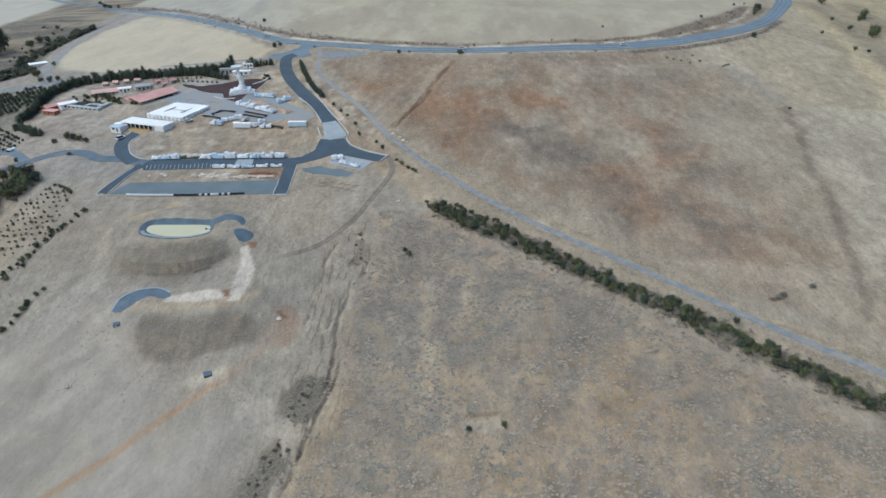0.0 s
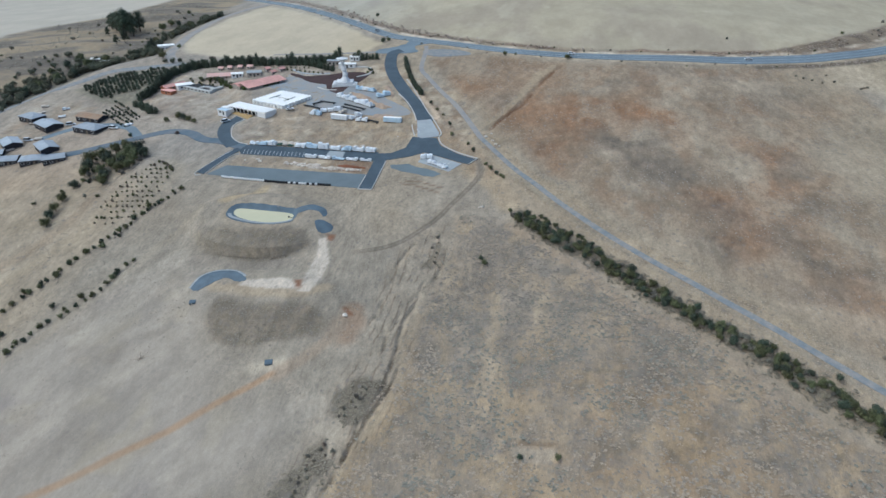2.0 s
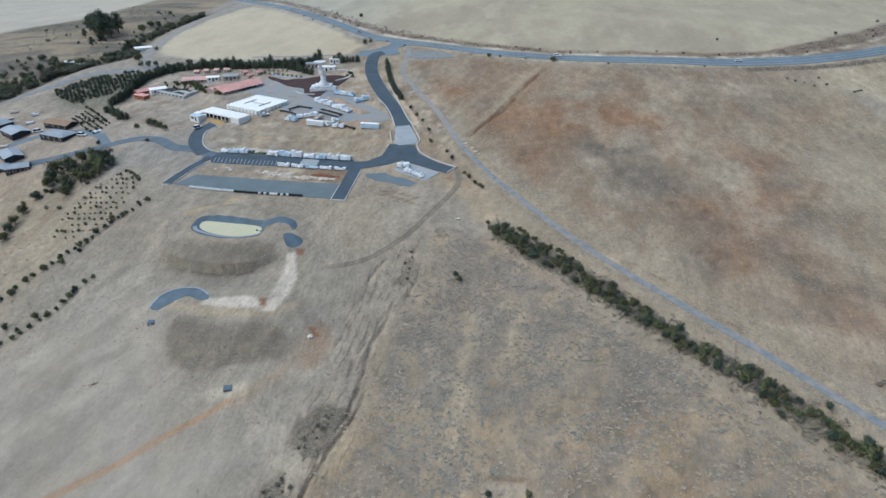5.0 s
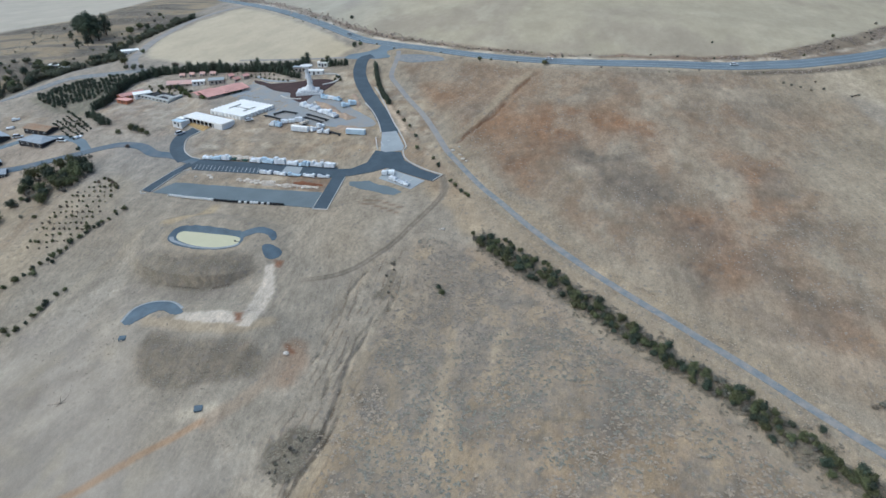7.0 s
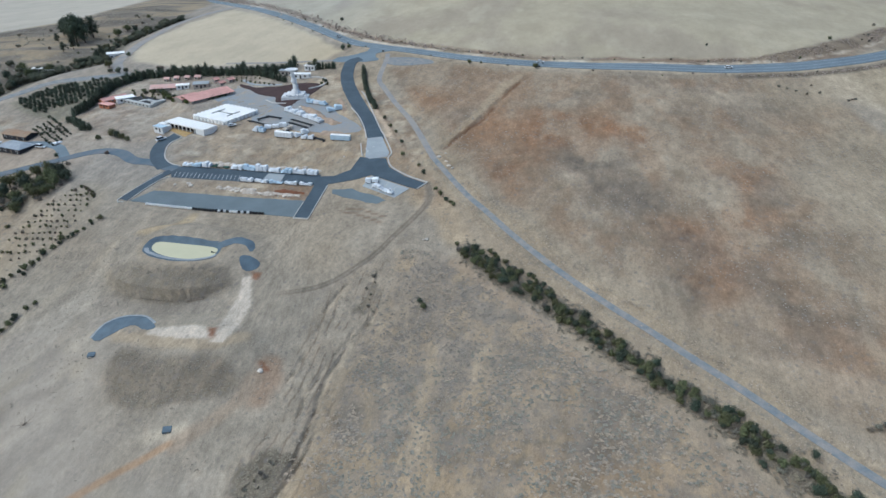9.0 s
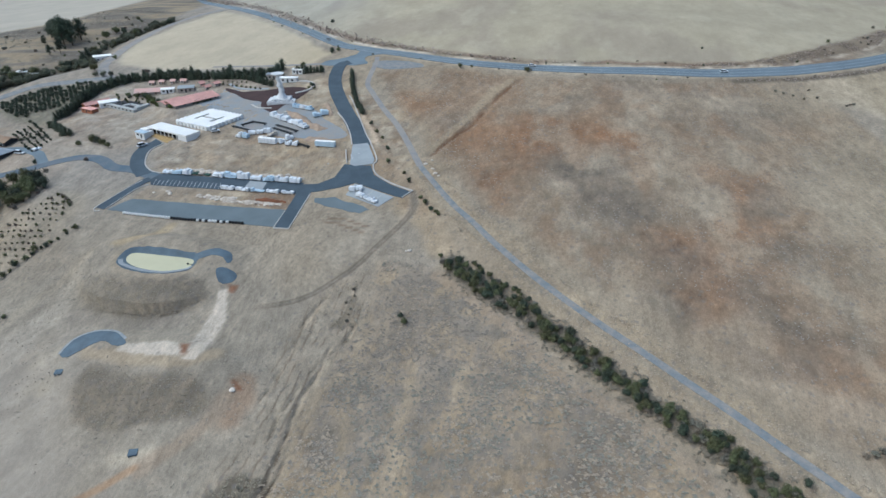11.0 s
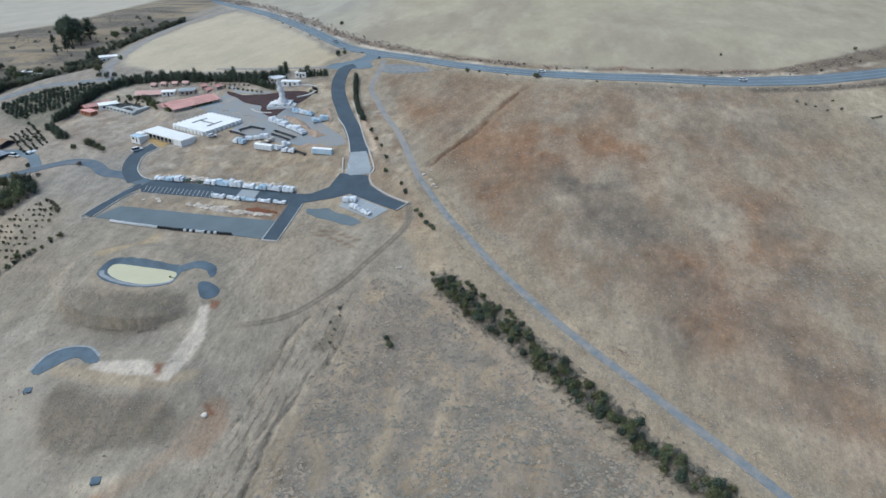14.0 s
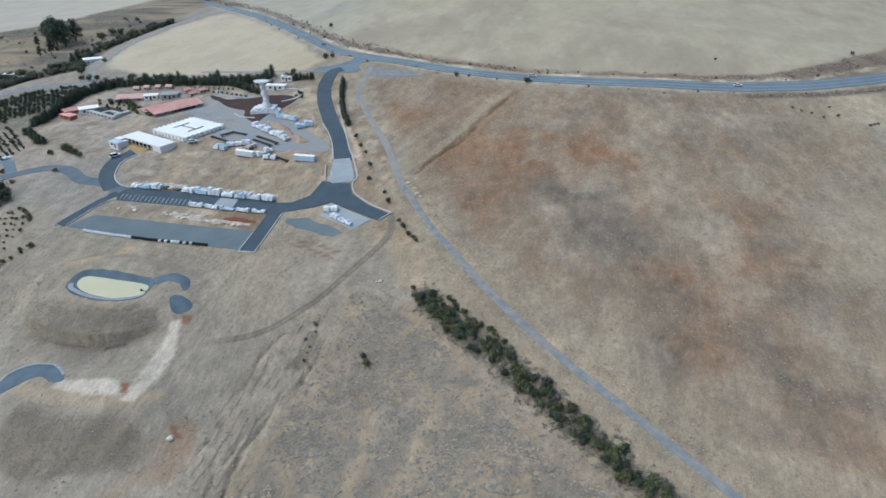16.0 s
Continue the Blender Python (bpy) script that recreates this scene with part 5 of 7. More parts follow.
BELT = [(69, -14), (79, -23.5), (89, -31.8), (104, -43), (118, -56.5), (130, -66.5), (137, -73), (146, -80.5), (157, -90), (172, -104.5), (184, -115), (204, -132)]
for k, (x, y) in enumerate(along(BELT, 1.0, 0.9, 3.0) + along(BELT, 1.7, 0.9, 3.4)):
    thin = 1.0 if x < 136 else (0.6 if x < 141 else 0.95)
    if rng.uniform() < thin:
        if rng.uniform() < (0.22 if x < 136 else 0.36):
            put("dry", x, y, rng.uniform(0.8, 1.2))
        else:
            put("belt", x, y, rng.uniform(0.75, 1.3))
for x, y in along([(78.3, -12.8), (82.5, -19.5), (89, -25.4), (97.3, -30.6), (102.5, -35.5)], 1.5, 0.5, 0.6):
    put("belt" if rng.uniform() < 0.6 else "dry", x, y, rng.uniform(0.55, 0.95))
for x, y in [(157, -83.5), (173, -95), (66.5, -12.6), (170, -97), (150, -84), (142.7, -74.2), (141.8, -77)]:
    put("belt", x, y, rng.uniform(0.7, 0.95))
for x, y in [(10.2, 94), (15.8, 84.5), (20.3, 78), (26.1, 67), (29, 55), (39, 45), (42.7, 38.2), (50.9, 25.6), (53.7, 22), (57, 17.2), (59.3, 15.3), (60.6, 13.6), (81.5, -131), (92.2, -130), (60, -45), (58, -42.5)]:
    put("bush", x, y, rng.uniform(0.8, 1.15) if y > -100 else 0.95)
for x, y in along([(-21.8, 166), (-18, 154), (-14.3, 142), (-5.8, 121), (2.3, 106)], 1.5, 0.3, 0.3):
    put("cypress", x, y, rng.uniform(0.55, 0.68))
WINDBREAK = [(-176, 94), (-174, 110), (-177, 122), (-177, 138), (-170, 150), (-159, 156), (-143, 158), (-127, 158), (-116, 158), (-92, 158.5), (-77, 160), (-66, 162.5)]
for x, y in along(WINDBREAK, 1.4, 0.5, 1.0):
    put("cypress", x, y, rng.uniform(0.8, 1.15))
for x, y in along([(-60, 166), (-41, 168.5)], 1.8, 0.3, 0.4) + along([(-95, 160), (-81, 153), (-65, 144.5)], 2.2, 0.4, 0.4):
    put("cypress", x, y, rng.uniform(0.65, 0.85))
for x, y in along([(-176, 88), (-165, 81.5), (-153, 75)], 2.2, 0.5, 0.9):
    put("cypress", x, y, rng.uniform(0.7, 0.95))
for x, y in [(-71, 168), (-70, 173), (-127, 163), (-102, 166), (-150, 162)]:
    put("cypress", x, y, 1.15)
ux, uy = 0.77, 0.64
for i in range(-10, 12):
    for j in range(-16, 26):
        x, y = -213 + j * 2.5 * ux - i * 4.2 * uy, 121 + j * 2.5 * uy + i * 4.2 * ux
        if float(poly_dist(np.array(x), np.array(y), [(-232, 115), (-226, 137), (-210, 146), (-196, 153), (-183, 150), (-181, 136), (-183, 120), (-196, 101), (-203, 97)])) > 0.5 and rng.uniform() < 0.92:
            put("orchard", x + rng.uniform(-0.3, 0.3), y + rng.uniform(-0.3, 0.3), rng.uniform(0.72, 1.0))
for i in range(5):
    for j in range(9):
        x, y = -187 + j * 3.4 - i * 0.4, 90 - j * 2.5 - i * 3.4
        put("orchard", x + rng.uniform(-0.5, 0.5), y + rng.uniform(-0.5, 0.5), rng.uniform(0.4, 0.7))
put("dry", -164, 168.5, 2.2)
put("bush", -210.4, 205, 1.3)
for x, y in [(-172, 90), (-168, 86), (-176, 80), (-184, 88), (-186, 82), (-180, 76), (-172, 76), (-190, 92), (-166, 74), (-178, 70)]:
    put("orchard", x, y, rng.uniform(0.4, 0.75))
for i in range(10):
    for j in range(14):
        x, y = -121 + i * 2.6 + j * 0.15, -38 + j * 4.0 + i * 0.2
        if float(poly_dist(np.array(x), np.array(y), [(-122, -12), (-118, 14), (-104, 9), (-97, -8), (-99, -30), (-112, -42), (-121, -32)])) > 0 and rng.uniform() < 0.8:
            put("young", x + rng.uniform(-0.5, 0.5), y + rng.uniform(-0.5, 0.5), rng.uniform(0.6, 1.25))
for x, y in along([(-116, 15), (-106, 10), (-102, 6)], 1.6, 0.4, 0.4):
    put("young", x, y, rng.uniform(1.0, 1.5))
for x, y, s in [(-146, 16, 1.0), (-134, 20, 0.9), (-126, 20, 0.8), (-139, 2, 0.7), (-147, 0, 0.7), (-135, -2, 0.7), (-140, 26.6, 0.9), (-144, 22.5, 0.8), (-132, 23, 0.95), (-129, 15, 0.85), (-131, 5.4, 0.8), (-142, 12, 0.9), (-132, -7, 0.7), (-152, 13.7, 0.95), (-149, 6, 0.8), (-136, 16, 0.8), (-137, 8, 0.75),
                (-146, -10, 0.6), (-144.6, -21, 0.6), (-142.4, -29, 0.6), (-141.8, -34, 0.6), (-139.4, -40, 0.62), (-127, 8, 0.7), (-133, 11, 0.6), (-138.7, 63.6, 0.4), (-132.9, 67.5, 0.55), (-129, 66, 0.5), (-124.8, 64, 0.5), (-120, 61, 0.4)]:
    put("tree", x, y, s * 1.5)
for x, y in [(-108, -56), (-105, -49), (-101, -42), (-99.6, -33), (-96, -27), (-90, -79), (-94, -80), (-87, -67), (-84, -58.6), (-111, -63), (-116, -75), (-120, -80), (-121.6, -90), (-103, -86),
             (-97, -87), (-101.6, -96), (-103, -102.7), (-106, -108), (-105.5, -104), (-114, -101), (-88.9, -9.4), (-91.4, -12), (-94, -21.4), (-97, -24.5), (-128, -18), (-141, -6), (-158, -24), (-112, -70), (-99, -45), (-103, -52), (-110, -60)]:
    put("bush", x, y, rng.uniform(0.8, 1.35))
for k in range(46):
    put("dry" if k % 2 else "bush", -139 + rng.normal() * 6, 8 + rng.normal() * 13, rng.uniform(0.8, 1.4))
for x, y in [(-149, 127), (-145, 129), (-141, 128.5), (-138, 127), (-134, 124), (-130, 122), (-126, 120), (-121, 116), (-152, 130)]:
    put("tree", x, y, rng.uniform(0.5, 0.75))
for x, y in along([(-122, -90), (-116, -76), (-111, -63), (-101, -42), (-96, -26), (-90, -13)], 3.6, 0.5, 0.5) + along([(-108, -112), (-101, -96), (-90, -79), (-85, -60)], 3.4, 0.6, 0.6):
    put("bush", x, y, rng.uniform(0.6, 1.2))
for x, y in along([(30.5, -107), (26, -122)], 1.3, 0.8, 2.6) + along([(25, -130), (19, -148)], 1.3, 0.8, 3.0) + along([(38.6, -30), (40, -48)], 2.6, 0.8, 1.6):
    put("dry", x, y, rng.uniform(0.35, 0.75))
breed("green", [plant("green_shrub", "bright green garden shrub beside the hall", "shrub", "garden shrubs", bush_lumps(1.3, 2.2, 5), 200, 0.42, LEAF_GREEN, 1.2) for k in range(2)])
for x, y in along([(-137, 125), (-127, 117.5), (-118, 111), (-109, 106.5)], 1.3, 0.8, 1.3) + [(-136, 126), (-131, 123)]:
    put("green", x, y, rng.uniform(0.7, 1.25))
for x, y in [(-152, 131), (-144.7, 128), (-136, 124), (-127, 118), (-118, 112), (-114, 110), (-110, 108), (-123, 115), (-131, 121), (-148, 130),
             (-41, 146), (-37, 140), (-41, 141), (-39, 144), (-160, 131), (-156, 126), (-133, 135)]:
    put("bush", x, y, rng.uniform(0.7, 1.1))
for k in range(9):
    put("young", -98 + 3.4 * k, 147 - 0.9 * k, 1.1)
    put("young", -110 + 3.2 * k, 152 - 0.2 * k, 0.9)
for k in range(12):
    i = int(rng.integers(2, 8))
    t = rng.uniform()
    put("dry", ROAD_BANK[i][0] * (1 - t) + ROAD_BANK[i + 1][0] * t - rng.uniform(1, 9), ROAD_BANK[i][1] * (1 - t) + ROAD_BANK[i + 1][1] * t + rng.uniform(1, 8), rng.uniform(0.4, 0.8))
for x, y, s in [(-213, 184, 0.9), (-222, 197, 1.0), (-227, 202, 1.0), (-200.5, 168, 0.7), (-193, 166, 0.8), (-223, 187, 0.9), (-237, 198, 1.1), (-245, 193, 1.0), (-249, 181, 1.0), (-254, 160, 1.1), (-265, 155, 1.2), (-232, 190, 0.8), (-188, 167, 0.7)]:
    put("creek_tree", x, y, s)
for (x, y), s in zip(PINES, (0.75, 0.9, 0.95, 1.05, 1.05, 1.0, 0.95, 0.9, 0.85, 0.95)):
    put("pine", x, y, s)
for x, y, s in [(-300, 246, 0.4), (-271, 226, 0.55), (-272, 216, 0.45), (-236, 205, 0.4), (-240, 215, 0.45)]:
    put("pine", x, y, s)
for x, y in CREEK_TREES:
    put("tree", x, y, rng.uniform(0.9, 1.4))
for k in range(290):
    i = int(rng.integers(0, len(CREEK)))
    x, y = CREEK[i][0] + rng.normal() * 4 - 3, CREEK[i][1] + rng.normal() * 4
    if y > 60:
        put("creek_tree", x, y, rng.uniform(0.5, 1.05))
for k in range(130):
    i = int(rng.integers(0, len(CREEK) // 2))
    x, y = CREEK[i][0] - 4 - abs(rng.normal()) * 13, CREEK[i][1] + rng.normal() * 8
    if y > 60:
        put("creek_tree", x, y, rng.uniform(0.5, 1.1))
for k in range(80):
    i = int(rng.integers(0, len(CREEK)))
    x, y = CREEK[i][0] - abs(rng.normal()) * 40 - 8, CREEK[i][1] + rng.normal() * 12
    if y > 60:
        put("dry" if k % 3 else "bush", x, y, rng.uniform(0.8, 1.6))
for x, y, s in [(321, 269, 1.0), (325, 277, 1.1), (328, 285, 1.0), (317, 262, 0.7), (290, 195, 0.7), (265, 233, 0.5), (385, 215, 1.5), (390, 222, 1.3), (381, 209, 1.2), (348, 170, 0.6), (356, 168, 0.45), (405, 332, 1.3), (412, 277, 1.4), (406, 268, 1.2), (400, 262, 0.8), (375, 228, 0.7), (377, 259, 0.6), (346, 212, 0.5), (263, 74, 0.35),
                (187, 208, 0.3), (84.4, 169, 0.7), (43.6, 175, 0.55), (-74, 285, 0.6), (-309, 512, 1.0), (-300, 515, 0.9), (-318, 520, 1.0), (-345, 565, 0.9), (-58, 178, 0.6), (-48, 206, 0.7), (-45, 210, 0.6)]:
    put("tree", x, y, s)
for x, y in [(191, -84), (193, -83.5), (189, -85), (205, -80), (250, 141), (252, 142.5), (254, 143), (238, 149), (236, 158), (222, 152), (226, 150), (231, 147), (218, 154)]:
    put("dry", x, y, 1.0 if y < 0 else 0.7)
for k, (x, y) in enumerate(along(MAIN_ROAD[4:17], 9, 2, 3)):
    put("dry" if k % 3 else "bush", x + 2, y - (8 if k % 2 else -10), rng.uniform(0.35, 0.75))


# ---- low scrub and stones too many to count ----
def tufts(name, n, area, size, material, label, weight, seed, tall=(0.22, 0.42)):
    """Small clumps of nine leaves each, strewn by weight."""
    r = np.random.default_rng(seed)
    x0, x1, y0, y1 = area
    px, py = r.uniform(x0, x1, n * 9), r.uniform(y0, y1, n * 9)
    keep = r.uniform(size=n * 9) < weight(px, py)
    px, py = px[keep][:n], py[keep][:n]
    m = len(px)
    s = size * r.uniform(0.5, 1.35, (m, 1))
    hh = s * r.uniform(*tall, (m, 1))
    a, w, q = r.uniform(0, 6.28, (m, 9)), np.abs(r.normal(size=(m, 9))) * 0.3 * s, r.uniform(0, 6.28, (m, 9))
    cx, cy, e = px[:, None] + w * np.cos(a), py[:, None] + w * np.sin(a), s * r.uniform(0.16, 0.34, (m, 9))
    top = grid_height(px, py)[:, None] + hh * np.maximum(0.15, 1.1 - w / (0.6 * s))
    corners = []
    for j in range(3):
        drop = (0.02 + 0.28 * hh * r.uniform(size=(m, 9))) * (j > 0) * (1 + 0.4 * j)
        corners.append(np.stack([cx + e * np.cos(q + j * 2.09), cy + e * np.sin(q + j * 2.09), top - drop], -1))
    verts = np.stack(corners, 2).reshape(-1, 3)
    d = mesh_of(name, verts.tolist(), np.arange(len(verts)).reshape(-1, 3).tolist(), material)
    return tagged(new(name, d), label, "scrub", kind="stuff")


def grid_value(field, px, py):
    i = np.clip(np.searchsorted(GX, px) - 1, 0, nx - 1)
    j = np.clip(np.searchsorted(GY, py) - 1, 0, ny - 1)
    return field[j, i]


clear = calm.copy()
SLOPE = (-20, 215, -205, 0)
tufts("grey_scrub", 7500, SLOPE, 1.05, SCRUB_MAT, "low grey-brown scrub all over the slope", lambda a, b: grid_value(sm * scrub, a, b) * (0.15 + step(fnoise(a, b, 11, 91), 0.4, 0.6)) * (0.35 + 0.65 * step(b, -105, -60)) * grid_value(clear, a, b), 11, (0.12, 0.24))
tufts("straw_scrub", 6000, SLOPE, 1.4, SCRUB_STRAW, "tufts of straw-coloured dry grass on the slope", lambda a, b: grid_value(sm, a, b) * step(fnoise(a, b, 16, 96) + 0.12 * step(a - 0.6 * b, 120, 190), 0.45, 0.65) * grid_value(clear, a, b), 21, (0.1, 0.2))
tufts("green_scrub", 3500, SLOPE, 1.3, SCRUB_GREEN, "low grey-green scrub on the slope", lambda a, b: grid_value(sm * scrub, a, b) * step(fnoise(a, b, 18, 97), 0.45, 0.65) * grid_value(clear, a, b), 22, (0.12, 0.24))
tufts("belt_undergrowth", 7500, (60, 215, -140, -8), 1.6, BELT_SCRUB, "brown undergrowth beneath the shrub belt", lambda a, b: np.exp(-(line_dist(a, b, BELT) / 3.4) ** 2) * step(a, 67, 72), 23, (0.2, 0.4))
tufts("gully_scrub", 1500, (10, 50, -170, -25), 0.55, SCRUB_DARK, "dark brown scrub along the eroded gully", lambda a, b: np.maximum(np.exp(-(np.minimum(line_dist(a, b, GULLY), line_dist(a, b, GULLY_FORK)) / 0.9) ** 2), 0.7 * np.exp(-(np.minimum(line_dist(a, b, GULLY_SIDE), line_dist(a, b, RILL)) / 0.8) ** 2)) * step(fnoise(a, b, 6, 92), 0.35, 0.55), 12)
tufts("gully_thicket", 1500, (8, 50, -165, -25), 1.2, SCRUB_DARK, "dense dark scrub beside the eroded gully", lambda a, b: np.maximum(np.maximum(step(poly_dist(a, b, THICKETS[1]), -1.2, 0.6), step(poly_dist(a, b, THICKETS[2]), -1.2, 0.6)), 0.4 * step(poly_dist(a, b, THICKETS[0]), -1.0, 1.0)) * step(fnoise(a, b, 4.5, 86, 4), 0.44, 0.56), 24, (0.12, 0.24))
tufts("dam_scrub", 1500, (-66, 14, -100, -34), 0.55, DAM_SCRUB, "brown weeds on the faces of the dams", lambda a, b: grid_value(scrub, a, b) * grid_value(clear, a, b), 13)
tufts("weeds", 8500, (-235, 60, -200, 165), 0.75, SCRUB_GREY, "scattered grey weeds on bare dry ground", lambda a, b: 0.6 * step(fnoise(a, b, 14, 93), 0.4, 0.65) * (1 - 0.75 * grid_value(low_ground, a, b)) * grid_value(clear, a, b), 14)
tufts("field_weeds", 3500, (20, 250, -110, 165), 0.7, SCRUB_MAT, "thin brown weeds in the ploughed field", lambda a, b: grid_value(bf, a, b) * step(fnoise(a, b, 20, 94), 0.45, 0.7) * grid_value(clear, a, b), 15)
tufts("creek_scrub", 2600, (-430, -235, 60, 400), 1.7, SCRUB_BANK, "grey-green scrub on the bank above the creek", lambda a, b: grid_value(up * (1 - top_land), a, b) * step(fnoise(a, b, 22, 95), 0.35, 0.65), 16)
tufts("highway_scrub", 2600, (-300, 130, 180, 520), 2.2, VERGE_SCRUB, "tall brown scrub on the bank along the highway", lambda a, b: np.exp(-((line_dist(a, b, [(-293, 505), (-224, 419), (-152, 346), (-98, 290), (-61, 254), (-30, 231), (-5, 218), (23, 203), (60, 190), (100, 183)]) / (2.0 + 3.5 * step(-a, -60, 60))) ** 2)), 26, (0.4, 0.75))
tufts("bank_shrubs", 1800, (165, 335, 165, 305), 1.2, VERGE_SCRUB, "grey-brown scrub on the cut bank of the highway bend", lambda a, b: np.maximum(step(poly_dist(a, b, ROAD_BANK), -1, 1.5) * step(fnoise(a, b, 8, 98), 0.35, 0.55), 0.8 * np.exp(-(line_dist(a, b, [(200, 164.5), (216, 168), (230, 171), (246, 176), (262, 183), (279, 192), (304, 211), (330, 245)]) / 1.6) ** 2)), 27, (0.2, 0.4))
tufts("verge_grass", 5000, (40, 225, -140, 40), 0.65, SCRUB_BROWN, "dry grass on the verge of the gravel road", lambda a, b: np.exp(-((line_dist(a, b, GRAVEL_ROAD) - 5) / 3) ** 2), 17)


def dead_tree(x, y):
    e = thing("dead_tree", at_ground(x, y), "fallen bare grey tree with spread branches", "tree")
    for k in range(7):
        a, n = k * 0.9 + 0.3, rng.uniform(2.0, 4.2)
        bm = bmesh.new()
        root, tip = Vector((0, 0, 0.15)), Vector((math.cos(a) * n, math.sin(a) * n, 0.5 + rng.uniform(0, 0.9)))
        u = Vector((-math.sin(a), math.cos(a), 0))
        w = u.cross(tip - root).normalized()
        lo = [bm.verts.new(root + 0.09 * v) for v in (u, w, -u, -w)]
        hi = [bm.verts.new(tip + 0.03 * v) for v in (u, w, -u, -w)]
        for i in range(4):
            bm.faces.new((lo[i], lo[(i + 1) % 4], hi[(i + 1) % 4], hi[i]))
        bmesh.ops.recalc_face_normals(bm, faces=bm.faces)
        part("branch", bm, WOOD, e)


def at_ground(x, y):
    return Matrix.Translation((x, y, zg(x, y)))


dead_tree(-53, -106)


# ---- buildings ----
def at(x, y, deg=0.0, dz=0.0):
    return Matrix.Translation((x, y, zg(x, y) + dz)) @ Matrix.Rotation(radians(deg), 4, "Z")


def low(x, y, w, d, deg):
    """Lowest ground under a footprint."""
    c, s = math.cos(radians(deg)), math.sin(radians(deg))
    return min(zg(x + a * w / 2 * c - b * d / 2 * s, y + a * w / 2 * s + b * d / 2 * c) for a in (-1, 0, 1) for b in (-1, 0, 1))


def white_shed():
    w, d, h = 29.8, 9.2, 3.3
    e = thing("open_shed", Matrix.Translation((-91.7, 77.0, zg(-91.7, 77.0))) @ Matrix.Rotation(radians(-20.3), 4, "Z"),
              "long white shed with a flat roof and open front", "shed")
    bm = bmesh.new()
    box(bm, -w / 2, w / 2, -d / 2, d / 2, h - 0.7, h, 0.06)
    box(bm, -w / 2 + 0.3, w / 2 - 0.3, -d / 2 + 0.3, d / 2 - 0.3, h + 0.02, h + 0.12)
    roof = part("roof", bm, WHITE_ROOF, e, "flat white sheet roof")
    for k in range(9):
        part("roof_seam", boxed(-w / 2 + 3 * k + 2.6, -w / 2 + 3 * k + 2.75, -d / 2 + 0.4, d / 2 - 0.4, h + 0.12, h + 0.18), WHITE_WALL, roof)
    part("back_wall", boxed(-w / 2 + 0.2, w / 2 - 0.2, d / 2 - 0.35, d / 2 - 0.1, -2.5, h - 0.72), WHITE_WALL, e)
    part("side_wall", boxed(w / 2 - 0.4, w / 2 - 0.15, -d / 2 + 0.1, d / 2 - 0.4, -2.5, h - 0.72), WHITE_WALL, e)
    part("side_wall", boxed(-w / 2 + 0.15, -w / 2 + 0.4, -d / 2 + 0.1, d / 2 - 0.4, -2.5, h - 0.72), WHITE_WALL, e)
    part("front_wall", boxed(w / 2 - 6.5, w / 2 - 0.4, -d / 2 + 0.1, -d / 2 + 0.35, -2.5, h - 0.72), WHITE_WALL, e)
    part("floor", boxed(-w / 2 + 0.4, w / 2 - 0.4, -d / 2 + 0.4, d / 2 - 0.4, -1.0, -0.3), DARK_WALL, e)
    for k in range(8):
        x = -w / 2 + 0.8 + k * 3.05
        part("post", boxed(x - 0.18, x + 0.18, -d / 2 + 0.15, -d / 2 + 0.5, -2.5, h - 0.72, bevel=0.03), WHITE_WALL, e)
    for k in range(7):
        x = -w / 2 + 2.3 + k * 3.05
        # added dark sheet in the open bay, standing for the shade inside
        part("bay_shade_panel", boxed(x - 1.2, x + 1.2, -d / 2 + 2.4, -d / 2 + 2.5, -0.3, 2.4), GLASS, e, "dark panel standing for the shade inside the bay")
    a = thing("annexe", Matrix.Translation((-106.2, 73.4, zg(-106.2, 73.4))) @ Matrix.Rotation(radians(-20), 4, "Z"), "small bluish-white annexe beside the shed", "building")
    part("wall", boxed(-3.4, 3.4, -3, 3, -1.5, 2.6), WHITE_WALL, a)
    r = part("roof", boxed(-3.7, 3.7, -3.3, 0.4, 2.6, 2.85, bevel=0.04), WRAP_BLUE, a, "light blue sheet roof")
    part("upper_roof", boxed(-3.7, 1.0, 0.45, 3.3, 2.9, 3.3, bevel=0.04), WHITE_ROOF, a)
    part("window", boxed(-2.2, -0.6, -3.06, -2.98, 0.9, 2.0), GLASS, a)
    part("door", boxed(0.6, 1.6, -3.06, -2.98, -0.1, 2.0), STEEL, a)


